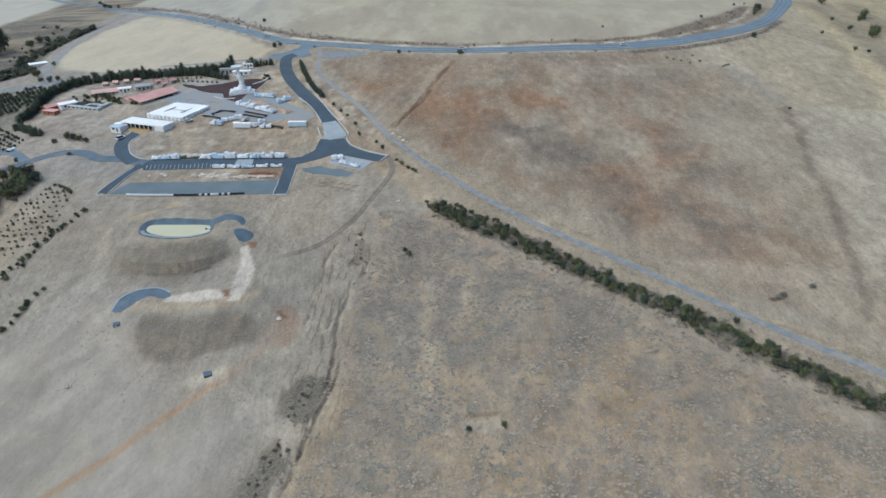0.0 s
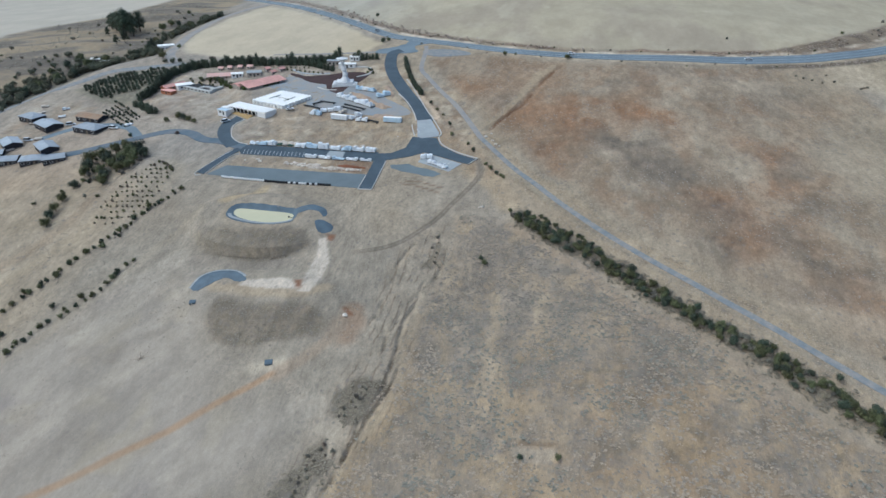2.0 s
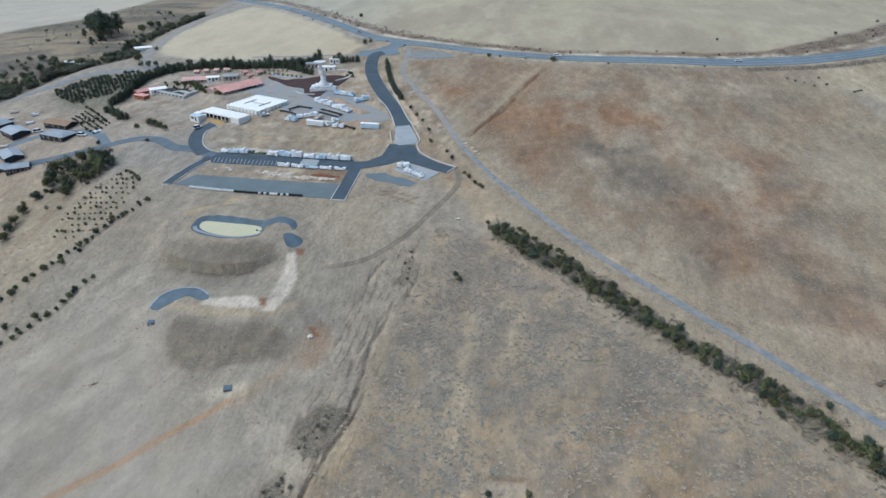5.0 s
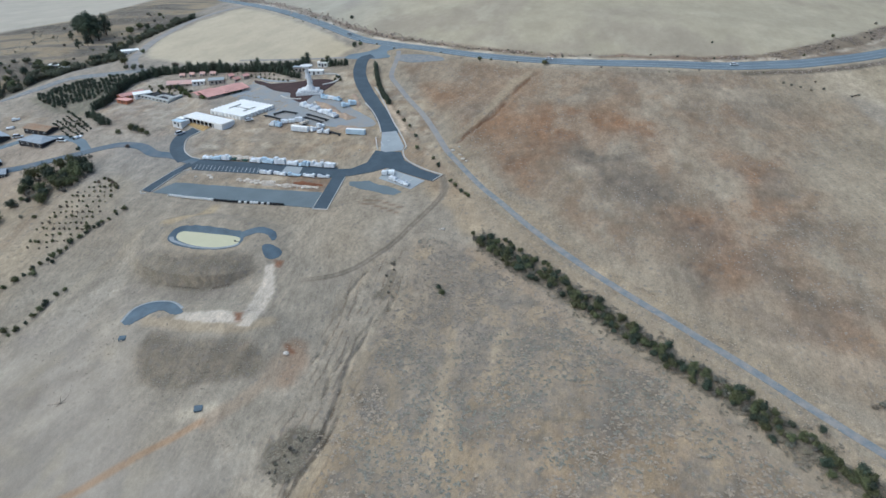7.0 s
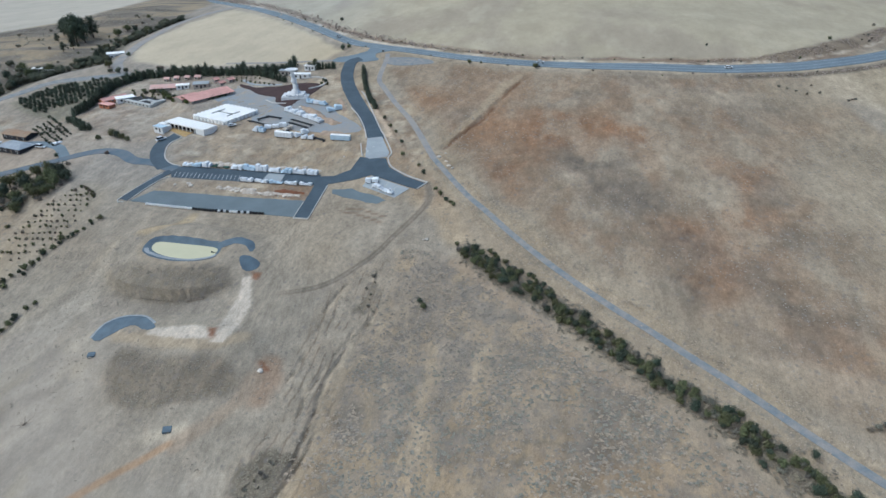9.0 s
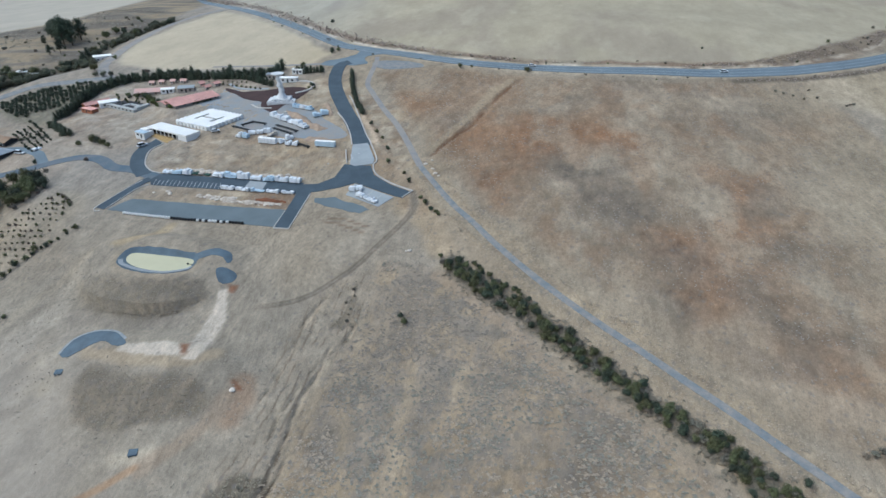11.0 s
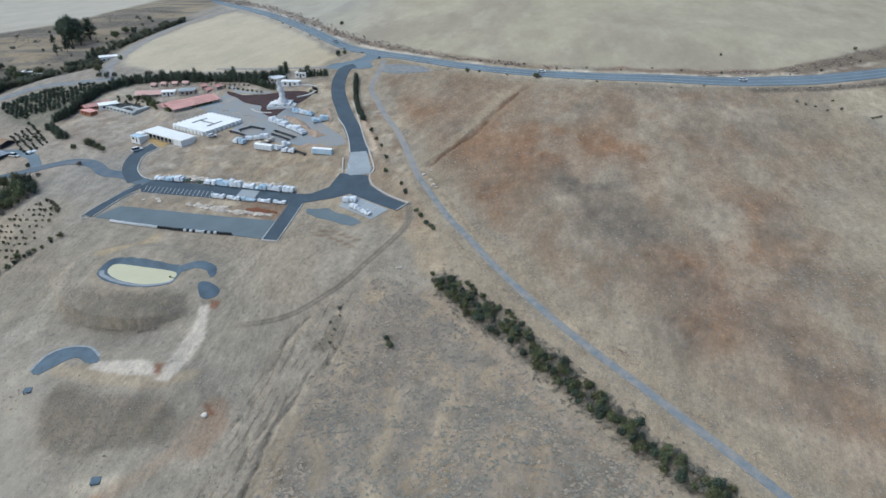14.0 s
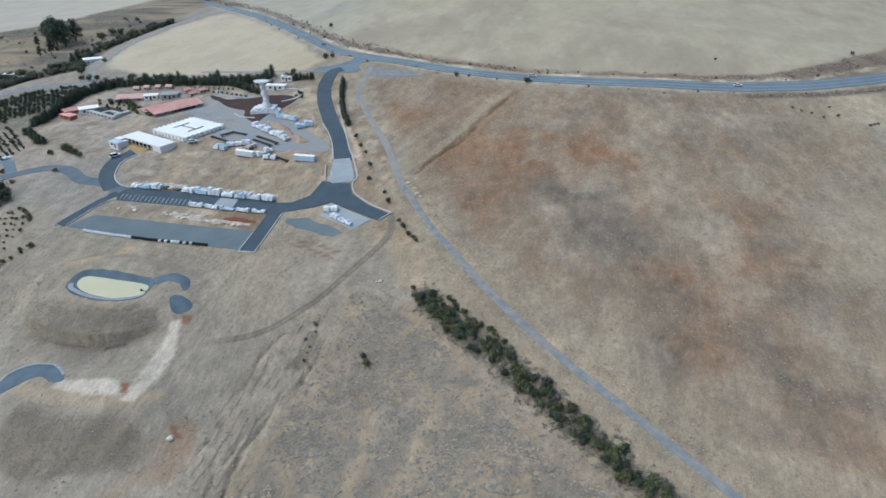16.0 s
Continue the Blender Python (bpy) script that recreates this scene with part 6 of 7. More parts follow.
def court_building():
    """White square block, an H-shaped dark cut in its roof, fins all round."""
    w, d, h = 23.8, 25.0, 2.0
    x0, y0, deg = -80.3, 94.6, -19
    e = thing("white_block_building", Matrix.Translation((x0, y0, zg(x0, y0))) @ Matrix.Rotation(radians(deg), 4, "Z"),
              "low white building with an H-shaped slot in its roof", "building")
    slots = [(-6.3, -4.7, -5.0, 5.2), (4.7, 6.3, -5.0, 5.2), (-4.7, 4.7, -0.8, 0.8)]
    xs = sorted({-w / 2, w / 2, *[s[0] for s in slots], *[s[1] for s in slots]})
    ys = sorted({-d / 2, d / 2, *[s[2] for s in slots], *[s[3] for s in slots]})
    bm = bmesh.new()
    for a, b in zip(xs, xs[1:]):
        for c, f in zip(ys, ys[1:]):
            mx, my = (a + b) / 2, (c + f) / 2
            if not any(s[0] < mx < s[1] and s[2] < my < s[3] for s in slots):
                box(bm, a, b, c, f, h - 0.5, h)
    bmesh.ops.remove_doubles(bm, verts=bm.verts, dist=0.001)
    part("roof", bm, WHITE_ROOF, e, "flat white roof with an H-shaped opening")
    part("wall", boxed(-w / 2 + 0.4, w / 2 - 0.4, -d / 2 + 0.4, -d / 2 + 0.8, -3, h - 0.52), WHITE_WALL, e)
    part("wall", boxed(-w / 2 + 0.4, w / 2 - 0.4, d / 2 - 0.8, d / 2 - 0.4, -3, h - 0.52), WHITE_WALL, e)
    part("wall", boxed(-w / 2 + 0.4, -w / 2 + 0.8, -d / 2 + 0.9, d / 2 - 0.9, -3, h - 0.52), WHITE_WALL, e)
    part("wall", boxed(w / 2 - 0.8, w / 2 - 0.4, -d / 2 + 0.9, d / 2 - 0.9, -3, h - 0.52), WHITE_WALL, e)
    part("court_floor", boxed(-8, 8, -7, 7, -0.6, -0.2), DARK_WALL, e)
    for side in range(4):
        n = 9
        for k in range(n):
            t = (k + 0.5) / n - 0.5
            px, py = (t * w, -d / 2) if side == 0 else (t * w, d / 2) if side == 1 else (-w / 2, t * d) if side == 2 else (w / 2, t * d)
            out = prism(bmesh.new(), [(-0.75, -3), (0.75, -3), (0.75, h - 0.1), (0.0, h + 0.35), (-0.75, h - 0.1)], -0.5, 0.5)
            bmesh.ops.transform(out, verts=out.verts, matrix=Matrix.Translation((px, py, 0)) @ Matrix.Rotation(radians(0 if side < 2 else 90), 4, "Z"))
            part("fin", out, WHITE_ROOF, e, "white pointed wall fin")


def gable(name, label, x, y, deg, w, d, h, rise, roof_mat, wall_mat, over=0.6, windows=4, category="house", chim=False, group="", hip=False):
    z = low(x, y, w, d, deg)
    e = thing(name, Matrix.Translation((x, y, z + 0.5)) @ Matrix.Rotation(radians(deg), 4, "Z"), label, category, group)
    part("wall", boxed(-w / 2, w / 2, -d / 2, d / 2, -2.2, h), wall_mat, e)
    if not hip:
        for sx in (-1, 1):
            bm = bmesh.new()
            prof = [(-d / 2, h), (d / 2, h), (0, h + rise - 0.12)]
            v = [bm.verts.new((sx * w / 2, q, zz)) for q, zz in prof] + [bm.verts.new((sx * (w / 2 - 0.25), q, zz)) for q, zz in prof]
            bm.faces.new(v[:3]), bm.faces.new(v[3:][::-1])
            for i in range(3):
                bm.faces.new((v[i], v[(i + 1) % 3], v[3 + (i + 1) % 3], v[3 + i]))
            bmesh.ops.recalc_face_normals(bm, faces=bm.faces)
            part("gable_wall", bm, wall_mat, e)
    for sy in (-1, 1):
        bm = bmesh.new()
        out, lo_ = sy * (d / 2 + over), h - rise * over / (d / 2)
        ridge = w / 2 + over - (d / 2 if hip else 0)
        q = [(-w / 2 - over, out, lo_), (w / 2 + over, out, lo_), (ridge, 0, h + rise), (-ridge, 0, h + rise)]
        v = [bm.verts.new(p) for p in q] + [bm.verts.new((p[0], p[1], p[2] - 0.18)) for p in q]
        bm.faces.new(v[:4]), bm.faces.new(v[4:][::-1])
        for i in range(4):
            bm.faces.new((v[i], v[(i + 1) % 4], v[4 + (i + 1) % 4], v[4 + i]))
        bmesh.ops.recalc_face_normals(bm, faces=bm.faces)
        part("roof_slope", bm, roof_mat, e)
        if hip:
            bm = bmesh.new()
            q = [(sy * (w / 2 + over), -d / 2 - over, lo_), (sy * (w / 2 + over), d / 2 + over, lo_), (sy * ridge, 0, h + rise)]
            v = [bm.verts.new(p) for p in q] + [bm.verts.new((p[0], p[1], p[2] - 0.18)) for p in q]
            bm.faces.new(v[:3]), bm.faces.new(v[3:][::-1])
            for i in range(3):
                bm.faces.new((v[i], v[(i + 1) % 3], v[3 + (i + 1) % 3], v[3 + i]))
            bmesh.ops.recalc_face_normals(bm, faces=bm.faces)
            part("roof_hip", bm, roof_mat, e)
    part("ridge_cap", boxed(-w / 2 + (d / 2 if hip else 0), w / 2 - (d / 2 if hip else 0), -0.16, 0.16, h + rise - 0.08, h + rise + 0.08, bevel=0.04), roof_mat, e)
    for k in range(windows):
        px = -w / 2 + w * (k + 0.5) / windows
        if k == windows // 2:
            part("door", boxed(px - 0.5, px + 0.5, -d / 2 - 0.05, -d / 2 + 0.03, -0.4, min(2.1, h - 0.45)), WOOD, e)
        else:
            f = part("window", boxed(px - 0.75, px + 0.75, -d / 2 - 0.05, -d / 2 + 0.03, min(0.9, h - 1.4), min(2.1, h - 0.45)), WHITE_WALL, e)
            part("pane", boxed(px - 0.62, px + 0.62, -d / 2 - 0.07, -d / 2 - 0.052, min(1.0, h - 1.3), min(2.0, h - 0.55)), GLASS, f)
    if chim:
        part("chimney", boxed(w * 0.2 - 0.4, w * 0.2 + 0.4, 0.8, 1.6, h, h + rise + 0.9, bevel=0.04), wall_mat, e)
    return e


def flat_block(name, label, x, y, deg, w, d, h, roof_mat, wall_mat, category="building", group=""):
    e = thing(name, Matrix.Translation((x, y, low(x, y, w, d, deg) + 0.4)) @ Matrix.Rotation(radians(deg), 4, "Z"), label, category, group)
    part("wall", boxed(-w / 2, w / 2, -d / 2, d / 2, -2, h - 0.25), wall_mat, e)
    part("roof", boxed(-w / 2 - 0.3, w / 2 + 0.3, -d / 2 - 0.3, d / 2 + 0.3, h - 0.245, h, bevel=0.05), roof_mat, e)
    part("door", boxed(-0.5, 0.5, -d / 2 - 0.05, -d / 2 + 0.03, 0, min(2.1, h - 0.4)), STEEL, e)
    if w > 5:
        part("window", boxed(w * 0.2, w * 0.2 + 1.2, -d / 2 - 0.05, -d / 2 + 0.03, 0.9, min(2.0, h - 0.5)), GLASS, e)
        part("window", boxed(-w * 0.2 - 1.2, -w * 0.2, -d / 2 - 0.05, -d / 2 + 0.03, 0.9, min(2.0, h - 0.5)), GLASS, e)
    return e


white_shed()
court_building()
gable("red_roof_hall", "long hall with a faded red tiled roof", -106.2, 121.8, 62, 28, 13, 1.7, 1.5, RED_TILE, PALE_WALL, 1.1, 7, "building")
gable("red_roof_house", "broad house with a faded pink tiled roof and pale walls", -139.5, 136.5, 25, 19, 10, 2.4, 1.0, PINK_TILE, PALE_WALL, 0.6, 4, "house")
gable("red_porch", "low red-roofed porch against the hall", -114.5, 114.5, 64, 12, 8, 2.4, 1.0, RED_TILE, PALE_WALL, 0.5, 2, "porch")
flat_block("white_flat_building", "small flat-roofed white building between red roofs", -129, 136, 25, 7.5, 4.5, 2.6, WHITE_ROOF, WHITE_WALL)
flat_block("grey_flat_building", "flat-roofed grey concrete building behind the hall", -118, 138.5, 25, 9, 7, 2.8, CONCRETE, PALE_WALL)
gable("orange_house", "narrow house with orange walls and red roof", -164.5, 117, 62, 15, 5, 2.4, 1.1, RED_TILE, ORANGE_WALL, 0.4, 4)
flat_block("orange_annexe", "low orange block with a tiled top", -162.5, 107.5, -18, 9, 4.4, 2.2, RED_TILE, ORANGE_WALL)
flat_block("white_store", "small store with a bright white flat roof", -156.8, 117.2, 44, 10, 6.5, 2.8, WHITE_ROOF, WHITE_WALL)
for x, y, w in [(-147, 149, 3.2), (-141, 150.5, 3), (-134, 151.5, 3), (-127, 152, 3.6)]:
    gable("small_hut", "small red-roofed hut beside the windbreak", x, y, 8, w, 2.8, 1.5, 0.8, PINK_TILE, PALE_WALL, 0.3, 2, "hut", group="huts along the windbreak")
for x, y, w in [(-107, 143.5, 4), (-102, 146, 4), (-112, 146, 3.5)]:
    gable("small_hut", "small red-roofed hut behind the long hall", x, y, 60, w, 3.2, 1.8, 0.9, RED_TILE, PALE_WALL, 0.3, 2, "hut", group="huts behind the hall")
flat_block("white_cabin", "white site cabin beside the windbreak", -57, 166.5, 4, 6.5, 4, 3, WHITE_ROOF, WHITE_WALL, "cabin")
flat_block("white_cabin", "long white cabin behind the monument", -58, 152.5, 8, 11, 4, 2.8, WHITE_ROOF, WHITE_WALL, "cabin")
flat_block("grey_cabin", "grey cabin under the evergreens", -69, 158, 8, 9, 5, 3.2, GREY_ROOF, PALE_WALL, "cabin")
e = thing("walled_court", Matrix.Translation((-144.3, 109.3, zg(-144.3, 111) + 0.2)) @ Matrix.Rotation(radians(-20), 4, "Z"), "low court of pale flat-roofed galleries round dark planting", "building")
for q in [(-12.2, 12.2, 0.0, 2.4, -2.5, 1.5), (9.6, 12.2, 2.5, 11.5, -2.5, 2.3), (-1.0, 1.2, 2.5, 7.0, -2.5, 1.8), (1.3, 9.5, 5.6, 7.4, -2.5, 2.1), (-12.2, -10.6, 2.5, 8.5, -2.5, 1.7)]:
    part("gallery", boxed(*q, bevel=0.05), GALLERY, e)
part("paving", boxed(-10.5, 9.5, 2.5, 12.0, -2.2, 1.35), DARK_WALL, e)
for k in range(7):
    part("window", boxed(-11 + 3.3 * k, -9.6 + 3.3 * k, -0.05, 0.03, 0.3, 1.0), GLASS, e)
for x, y in [(-151, 118), (-148, 122), (-145, 119), (-150, 124), (-141, 121), (-138, 119), (-147, 116.5), (-143, 125), (-139, 124.5), (-153, 121)]:
    put("bush", x, y, 0.8)
for x, y in along([(-107.8, 111.4), (-101, 118.5), (-96.5, 125.8)], 1.2, 0.3, 0.5):
    put("bush", x, y, 0.95)

HOUSES = [(-231, 68, -18, 13, 9, True), (-211.5, 57.5, -28, 15, 10, False), (-181, 53.5, -12, 17, 9.5, True), (-219, 35, -38, 13, 9, False), (-192, 30, -38, 14, 9, False),
          (-206, 16.5, 24, 11, 8.5, False), (-191, 17, 30, 11, 8.5, True), (-178, 17.5, 36, 10.5, 8, False), (-220, 23, 26, 10, 8, False)]
for x, y, deg, w, d, hip in HOUSES:
    gable("new_house", "new house with grey roof and dark walls", x, y, deg, w, d, 3.1, 1.2 if not hip else 1.5, GREY_ROOF, DARK_WALL, 0.45, 4, "house", group="houses of the new estate", hip=hip)
gable("unfinished_house", "unfinished house with bare sand-coloured roof", -190, 68, -10, 17, 8, 2.8, 1.2, DIRT_ORANGE, DARK_WALL, 0.4, 4, "house")


# ---- the monument on the plaza ----
def monument():
    e = thing("monument", at(-50, 122.5, 12, 0.1), "tall white monument with a round disc on top", "monument")
    bm = bmesh.new()
    box(bm, -7.6, 7.6, -5.2, 5.2, -1.5, 0.8, 0.1)
    part("lower_plinth", bm, STATUE, e)
    part("middle_plinth", boxed(-5.2, 5.2, -3.8, 3.8, 0.82, 2.0, bevel=0.1), STATUE, e)
    part("upper_plinth", turned(bmesh.new(), [(3.2, 2.02, 0), (2.9, 2.8, 0), (2.2, 3.4, 0)], 12), STATUE, e)
    for k in range(6):
        part("block", boxed(-6.6 + 2.5 * k, -5.4 + 2.5 * k, -5.0, -4.0, 0.82, 1.6 + 0.3 * (k % 2), bevel=0.08), STATUE, e)
    part("column", turned(bmesh.new(), [(2.4, 3.4, 0), (1.5, 4.6, 0.2), (1.7, 6.2, 0.3), (1.3, 7.4, 0.0), (1.8, 8.6, -0.5), (1.5, 9.8, -0.3), (1.0, 11, -0.7), (1.25, 12.2, -1.2), (0.9, 13.4, -0.9), (1.5, 14.6, -1.1)], 10), STATUE, e)
    part("disc", turned(bmesh.new(), [(2.4, 14.6, -1.1), (3.6, 15.2, -1.1), (3.7, 15.6, -1.1), (3.2, 15.75, -1.1), (3.1, 15.45, -1.1)], 20), STATUE, e)


monument()
ribbon("plaza_wall", [(-46, 133), (-40, 138), (-39, 145), (-44, 151), (-52, 152)], 1.2, KERB, 0.7, 1.5, "curved pale wall round the plaza", "wall", thick=1.2)
ribbon("plaza_step", [(-66, 116.5), (-60, 112.5), (-52, 112)], 1.0, KERB, 0.4, 1.5, "pale step at the edge of the plaza", "step", thick=0.9)
ribbon("garden_path", [(-95, 149), (-86, 142), (-76, 140), (-66, 141)], 2.0, CONCRETE, 0.12, 2, "curved pale garden path", "path")


# ---- stored goods ----
def stack(x, y, deg, w, d, h, material, label, group, category="stack"):
    """A wrapped, uneven stack on timber bearers."""
    e = thing("wrapped_stack", at(x, y, deg, 0.12), label, category, group)
    n = max(1, round(w / 1.7))
    for k in range(n):
        a, b = -w / 2 + w * k / n, -w / 2 + w * (k + 1) / n - 0.08
        hh = h * rng.uniform(0.5, 1.1)
        bm = boxed(a, b, -d / 2 * rng.uniform(0.8, 1), d / 2 * rng.uniform(0.8, 1), 0.16, hh, bevel=0.16)
        for v in bm.verts:
            v.co += Vector(rng.normal(size=3) * 0.13)
            if v.co.z > hh * 0.8:
                v.co.y *= 0.82
            v.co.z = max(v.co.z, 0.16)
        part("bale", bm, material, e)
    for s in (-1, 1):
        part("bearer", boxed(-w / 2, w / 2 - 0.1, s * d * 0.3 - 0.08, s * d * 0.3 + 0.08, -0.35, 0.16), WOOD, e)
    return e


def container(x, y, deg, w, material, label, group="storage containers"):
    e = thing("container", at(x, y, deg, 0.12), label, "container", group)
    part("body", boxed(-w / 2, w / 2, -1.2, 1.2, 0.1, 2.55, bevel=0.03), material, e)
    for k in range(int(w / 0.6)):
        px = -w / 2 + 0.4 + k * 0.6
        part("rib", boxed(px - 0.1, px + 0.1, -1.26, -1.2, 0.25, 2.4), material, e)
    part("roof", boxed(-w / 2 + 0.05, w / 2 - 0.05, -1.15, 1.15, 2.56, 2.62), WHITE_ROOF, e)
    for s in (-1, 1):
        part("bearer", boxed(s * w * 0.35 - 0.15, s * w * 0.35 + 0.15, -1.2, 1.2, -0.4, 0.1), STEEL, e)
    return e


def goods_row(a, b, n, depth, h, mats, label, group):
    ax, ay, bx, by = *a, *b
    deg = math.degrees(math.atan2(by - ay, bx - ax))
    length = math.hypot(bx - ax, by - ay)
    for k in range(n):
        t = (k + 0.5) / n
        stack(ax + (bx - ax) * t, ay + (by - ay) * t, deg + rng.uniform(-4, 4), length / n * rng.uniform(0.8, 0.96), depth * rng.uniform(0.85, 1.1), h * rng.uniform(0.8, 1.15), mats[k % len(mats)], label, group)


W2 = (WRAP, WRAP_BLUE)
LABEL_W = "white plastic-wrapped stack of goods on bearers"
goods_row((-75, 37.2), (-60, 37.6), 3, 3.2, 2.2, W2, LABEL_W, "stacks along the upper car park")
goods_row((-50, 37), (-5.5, 34.8), 7, 3.2, 2.4, (WRAP, WRAP_BLUE, WRAP), LABEL_W, "stacks along the upper car park")
goods_row((-41, 26.6), (-5, 25.4), 5, 2.2, 1.7, (WRAP, WRAP, WRAP_BLUE), LABEL_W, "stacks below the stalls")
goods_row((-48.4, 103.2), (-22, 87.5), 4, 4.2, 2.8, (WRAP,), LABEL_W, "stacks in the yard")
goods_row((-40, 114.2), (-27, 110), 3, 3.0, 2.2, (WRAP_BLUE, WRAP), LABEL_W, "stacks beside the bank")
goods_row((-24, 101.5), (-17, 106), 2, 4.0, 2.6, (WRAP_BLUE,), "light blue tarpaulin-covered stack beside the bank", "stacks beside the bank")
goods_row((-56.5, 76.5), (-49, 75.5), 2, 3.2, 2.2, W2, LABEL_W, "stacks in the yard")
goods_row((-51, 79), (-40, 82.5), 3, 2.8, 2.4, (WRAP,), LABEL_W, "stacks in the yard")
goods_row((-43, 73), (-36, 81), 2, 2.8, 2.0, (STONE_PALE,), "pale dusty stack of blocks in the yard", "stacks in the yard")
goods_row((-31, 70), (-26, 77), 2, 2.8, 2.4, (WRAP,), LABEL_W, "stacks in the yard")
goods_row((-27, 69.5), (-20, 69), 2, 2.8, 2.0, (WRAP,), LABEL_W, "stacks in the yard")
goods_row((17.8, 29.6), (24, 30.4), 2, 2.6, 2.2, (WRAP,), "white wrapped stack on the concrete pad", "stacks on the pad")
goods_row((22.5, 26.6), (33, 20.6), 4, 2.6, 1.8, (WRAP,), "white wrapped stack on the concrete pad", "stacks on the pad")
goods_row((-60, 37.6), (-51, 37.2), 3, 2.4, 1.2, (GREEN_TARP, STONE_PALE, GREEN_TARP), "low dark green covered stack by the stalls", "covered stacks by the stalls")
container(-36.8, 70.6, -6, 9.5, WRAP, "long white container standing in the yard")
container(-6, 68.8, 0, 10, WRAP_BLUE, "long pale blue-white container beside the road")
for x, y, deg, w in [(-58, 85.2, -24, 14), (-57, 91, 60, 7), (-51, 92.3, -15, 10), (-33, 86.5, -28, 17), (-34, 83.2, -28, 15), (-17, 68, -25, 8), (-37, 76.5, -50, 9)]:
    f = thing("steel_rack", at(x, y, deg, 0.1), "low dark steel rack lying in the yard", "rack", "steel racks in the yard")
    for s in (-1, 1):
        part("beam", boxed(-w / 2, w / 2, s * 0.55 - 0.12, s * 0.55 + 0.12, 0.5, 0.9), STEEL, f)
    for k in range(int(w / 1.5)):
        part("cross_bar", boxed(-w / 2 + 0.6 + 1.5 * k, -w / 2 + 0.75 + 1.5 * k, -0.5, 0.5, 0.6, 0.75), STEEL, f)
    for s in (-1, 1):
        part("foot", boxed(s * w * 0.4 - 0.1, s * w * 0.4 + 0.1, -0.6, 0.6, -0.3, 0.5), STEEL, f)
patch("timber_floor", [(-105, 74.5), (-104.2, 77.2), (-88, 71), (-89.5, 66)], YELLOW, 0.22, label="yellowish plank floor in front of the shed", category="floor")
patch("grey_slab", [(-30.2, 34), (-21.8, 33.6), (-21.4, 27), (-30.6, 27.3)], CONCRETE, 0.24, label="pale slab across the car park", category="pavement")


# ---- rings, rocks, vehicles ----
def ring(material, label, group):
    e = thing("pipe_ring", Matrix(), label, "ring", group)
    bm = bmesh.new()
    seg, prof = 12, [(0.62, 0.0), (0.66, 0.12), (0.66, 0.5), (0.6, 0.58), (0.42, 0.58), (0.4, 0.5), (0.4, 0.1), (0.44, 0.0)]
    rows = [[bm.verts.new((r * math.cos(2 * math.pi * i / seg), r * math.sin(2 * math.pi * i / seg), z)) for r, z in prof] for i in range(seg)]
    for i in range(seg):
        for k in range(len(prof)):
            bm.faces.new((rows[i][k], rows[(i + 1) % seg][k], rows[(i + 1) % seg][(k + 1) % len(prof)], rows[i][(k + 1) % len(prof)]))
    bmesh.ops.recalc_face_normals(bm, faces=bm.faces)
    part("tread", bm, material, e)
    return e


ring_w = ring(WHITE_WALL, "white-painted tyre lying along the gravel lot", "tyres along the gravel lot")
ring_b = ring(RUBBER, "black tyre lying along the gravel lot", "tyres along the gravel lot")
first = {}
for k in range(42):
    t = k / 41
    x, y = -74 + 54.5 * t, 2.9 - 0.9 * t - 0.5 * math.sin(3.1 * t) + rng.uniform(-0.1, 0.1)
    white = k < 17 or k in (26, 28, 30, 31, 32, 34, 36)
    src = ring_w if white else ring_b
    m = at(x, y, rng.uniform(0, 90), 0.16) @ Matrix.Diagonal((1.0, 1.0, 1.2, 1))
    if white not in first:
        first[white] = src.matrix_basis = m
    else:
        copy_thing(src, Matrix()).matrix_basis = m


def rock(seed):
    r = np.random.default_rng(seed)
    bm = bmesh.new()
    bmesh.ops.create_icosphere(bm, subdivisions=2, radius=0.7)
    for v in bm.verts:
        v.co *= r.uniform(0.75, 1.2)
        v.co.z *= 0.62
        v.co.x *= 1.25
    d = bpy.data.meshes.new("boulder")
    bm.to_mesh(d)
    bm.free()
    d.materials.append(STONE_PALE)
    return d


rocks = [rock(k) for k in range(4)]
spots = [(-45, 19.5), (-43, 19), (-41, 18.6), (-38.7, 17.7), (-36, 18.4), (-34.8, 17.6), (-32, 18), (-31, 17), (-28, 17.5), (-26.7, 16.8), (-24, 17), (-22, 16.4), (-15.3, 16.2), (-13, 16.4), (-9.8, 16.8), (-63.8, 21.5), (-62, 20), (-70, 20), (-18, 15.4)]
spots += [(-68 + 4.4 * k + rng.uniform(-1.5, 1.5), 40.2 + rng.uniform(-0.8, 0.8) - 0.03 * k) for k in range(14)]
spots += [(-66 + 10 * rng.uniform(), 41 + rng.uniform()) for k in range(4)] + [(-42 + 3.2 * k, 107.5 - 1.5 * k - 0.2 * k * k) for k in range(6)]
spots += [(13.8, -79.8), (-46, -81), (54, -9.9), (52.8, -10.3), (1, 52), (47, 54), (51, 50), (53, 46), (49.5, 57.5), (55, 44)]
spots += [(-48 + 1.3 * k + rng.uniform(-1, 1), 20.4 - 0.07 * k + rng.uniform(-1.6, 1.0)) for k in range(14)]
spots += [(-74 + 3.3 * k + rng.uniform(-1, 1), 40.4 + rng.uniform(-0.7, 1.4) - 0.07 * k) for k in range(20)]
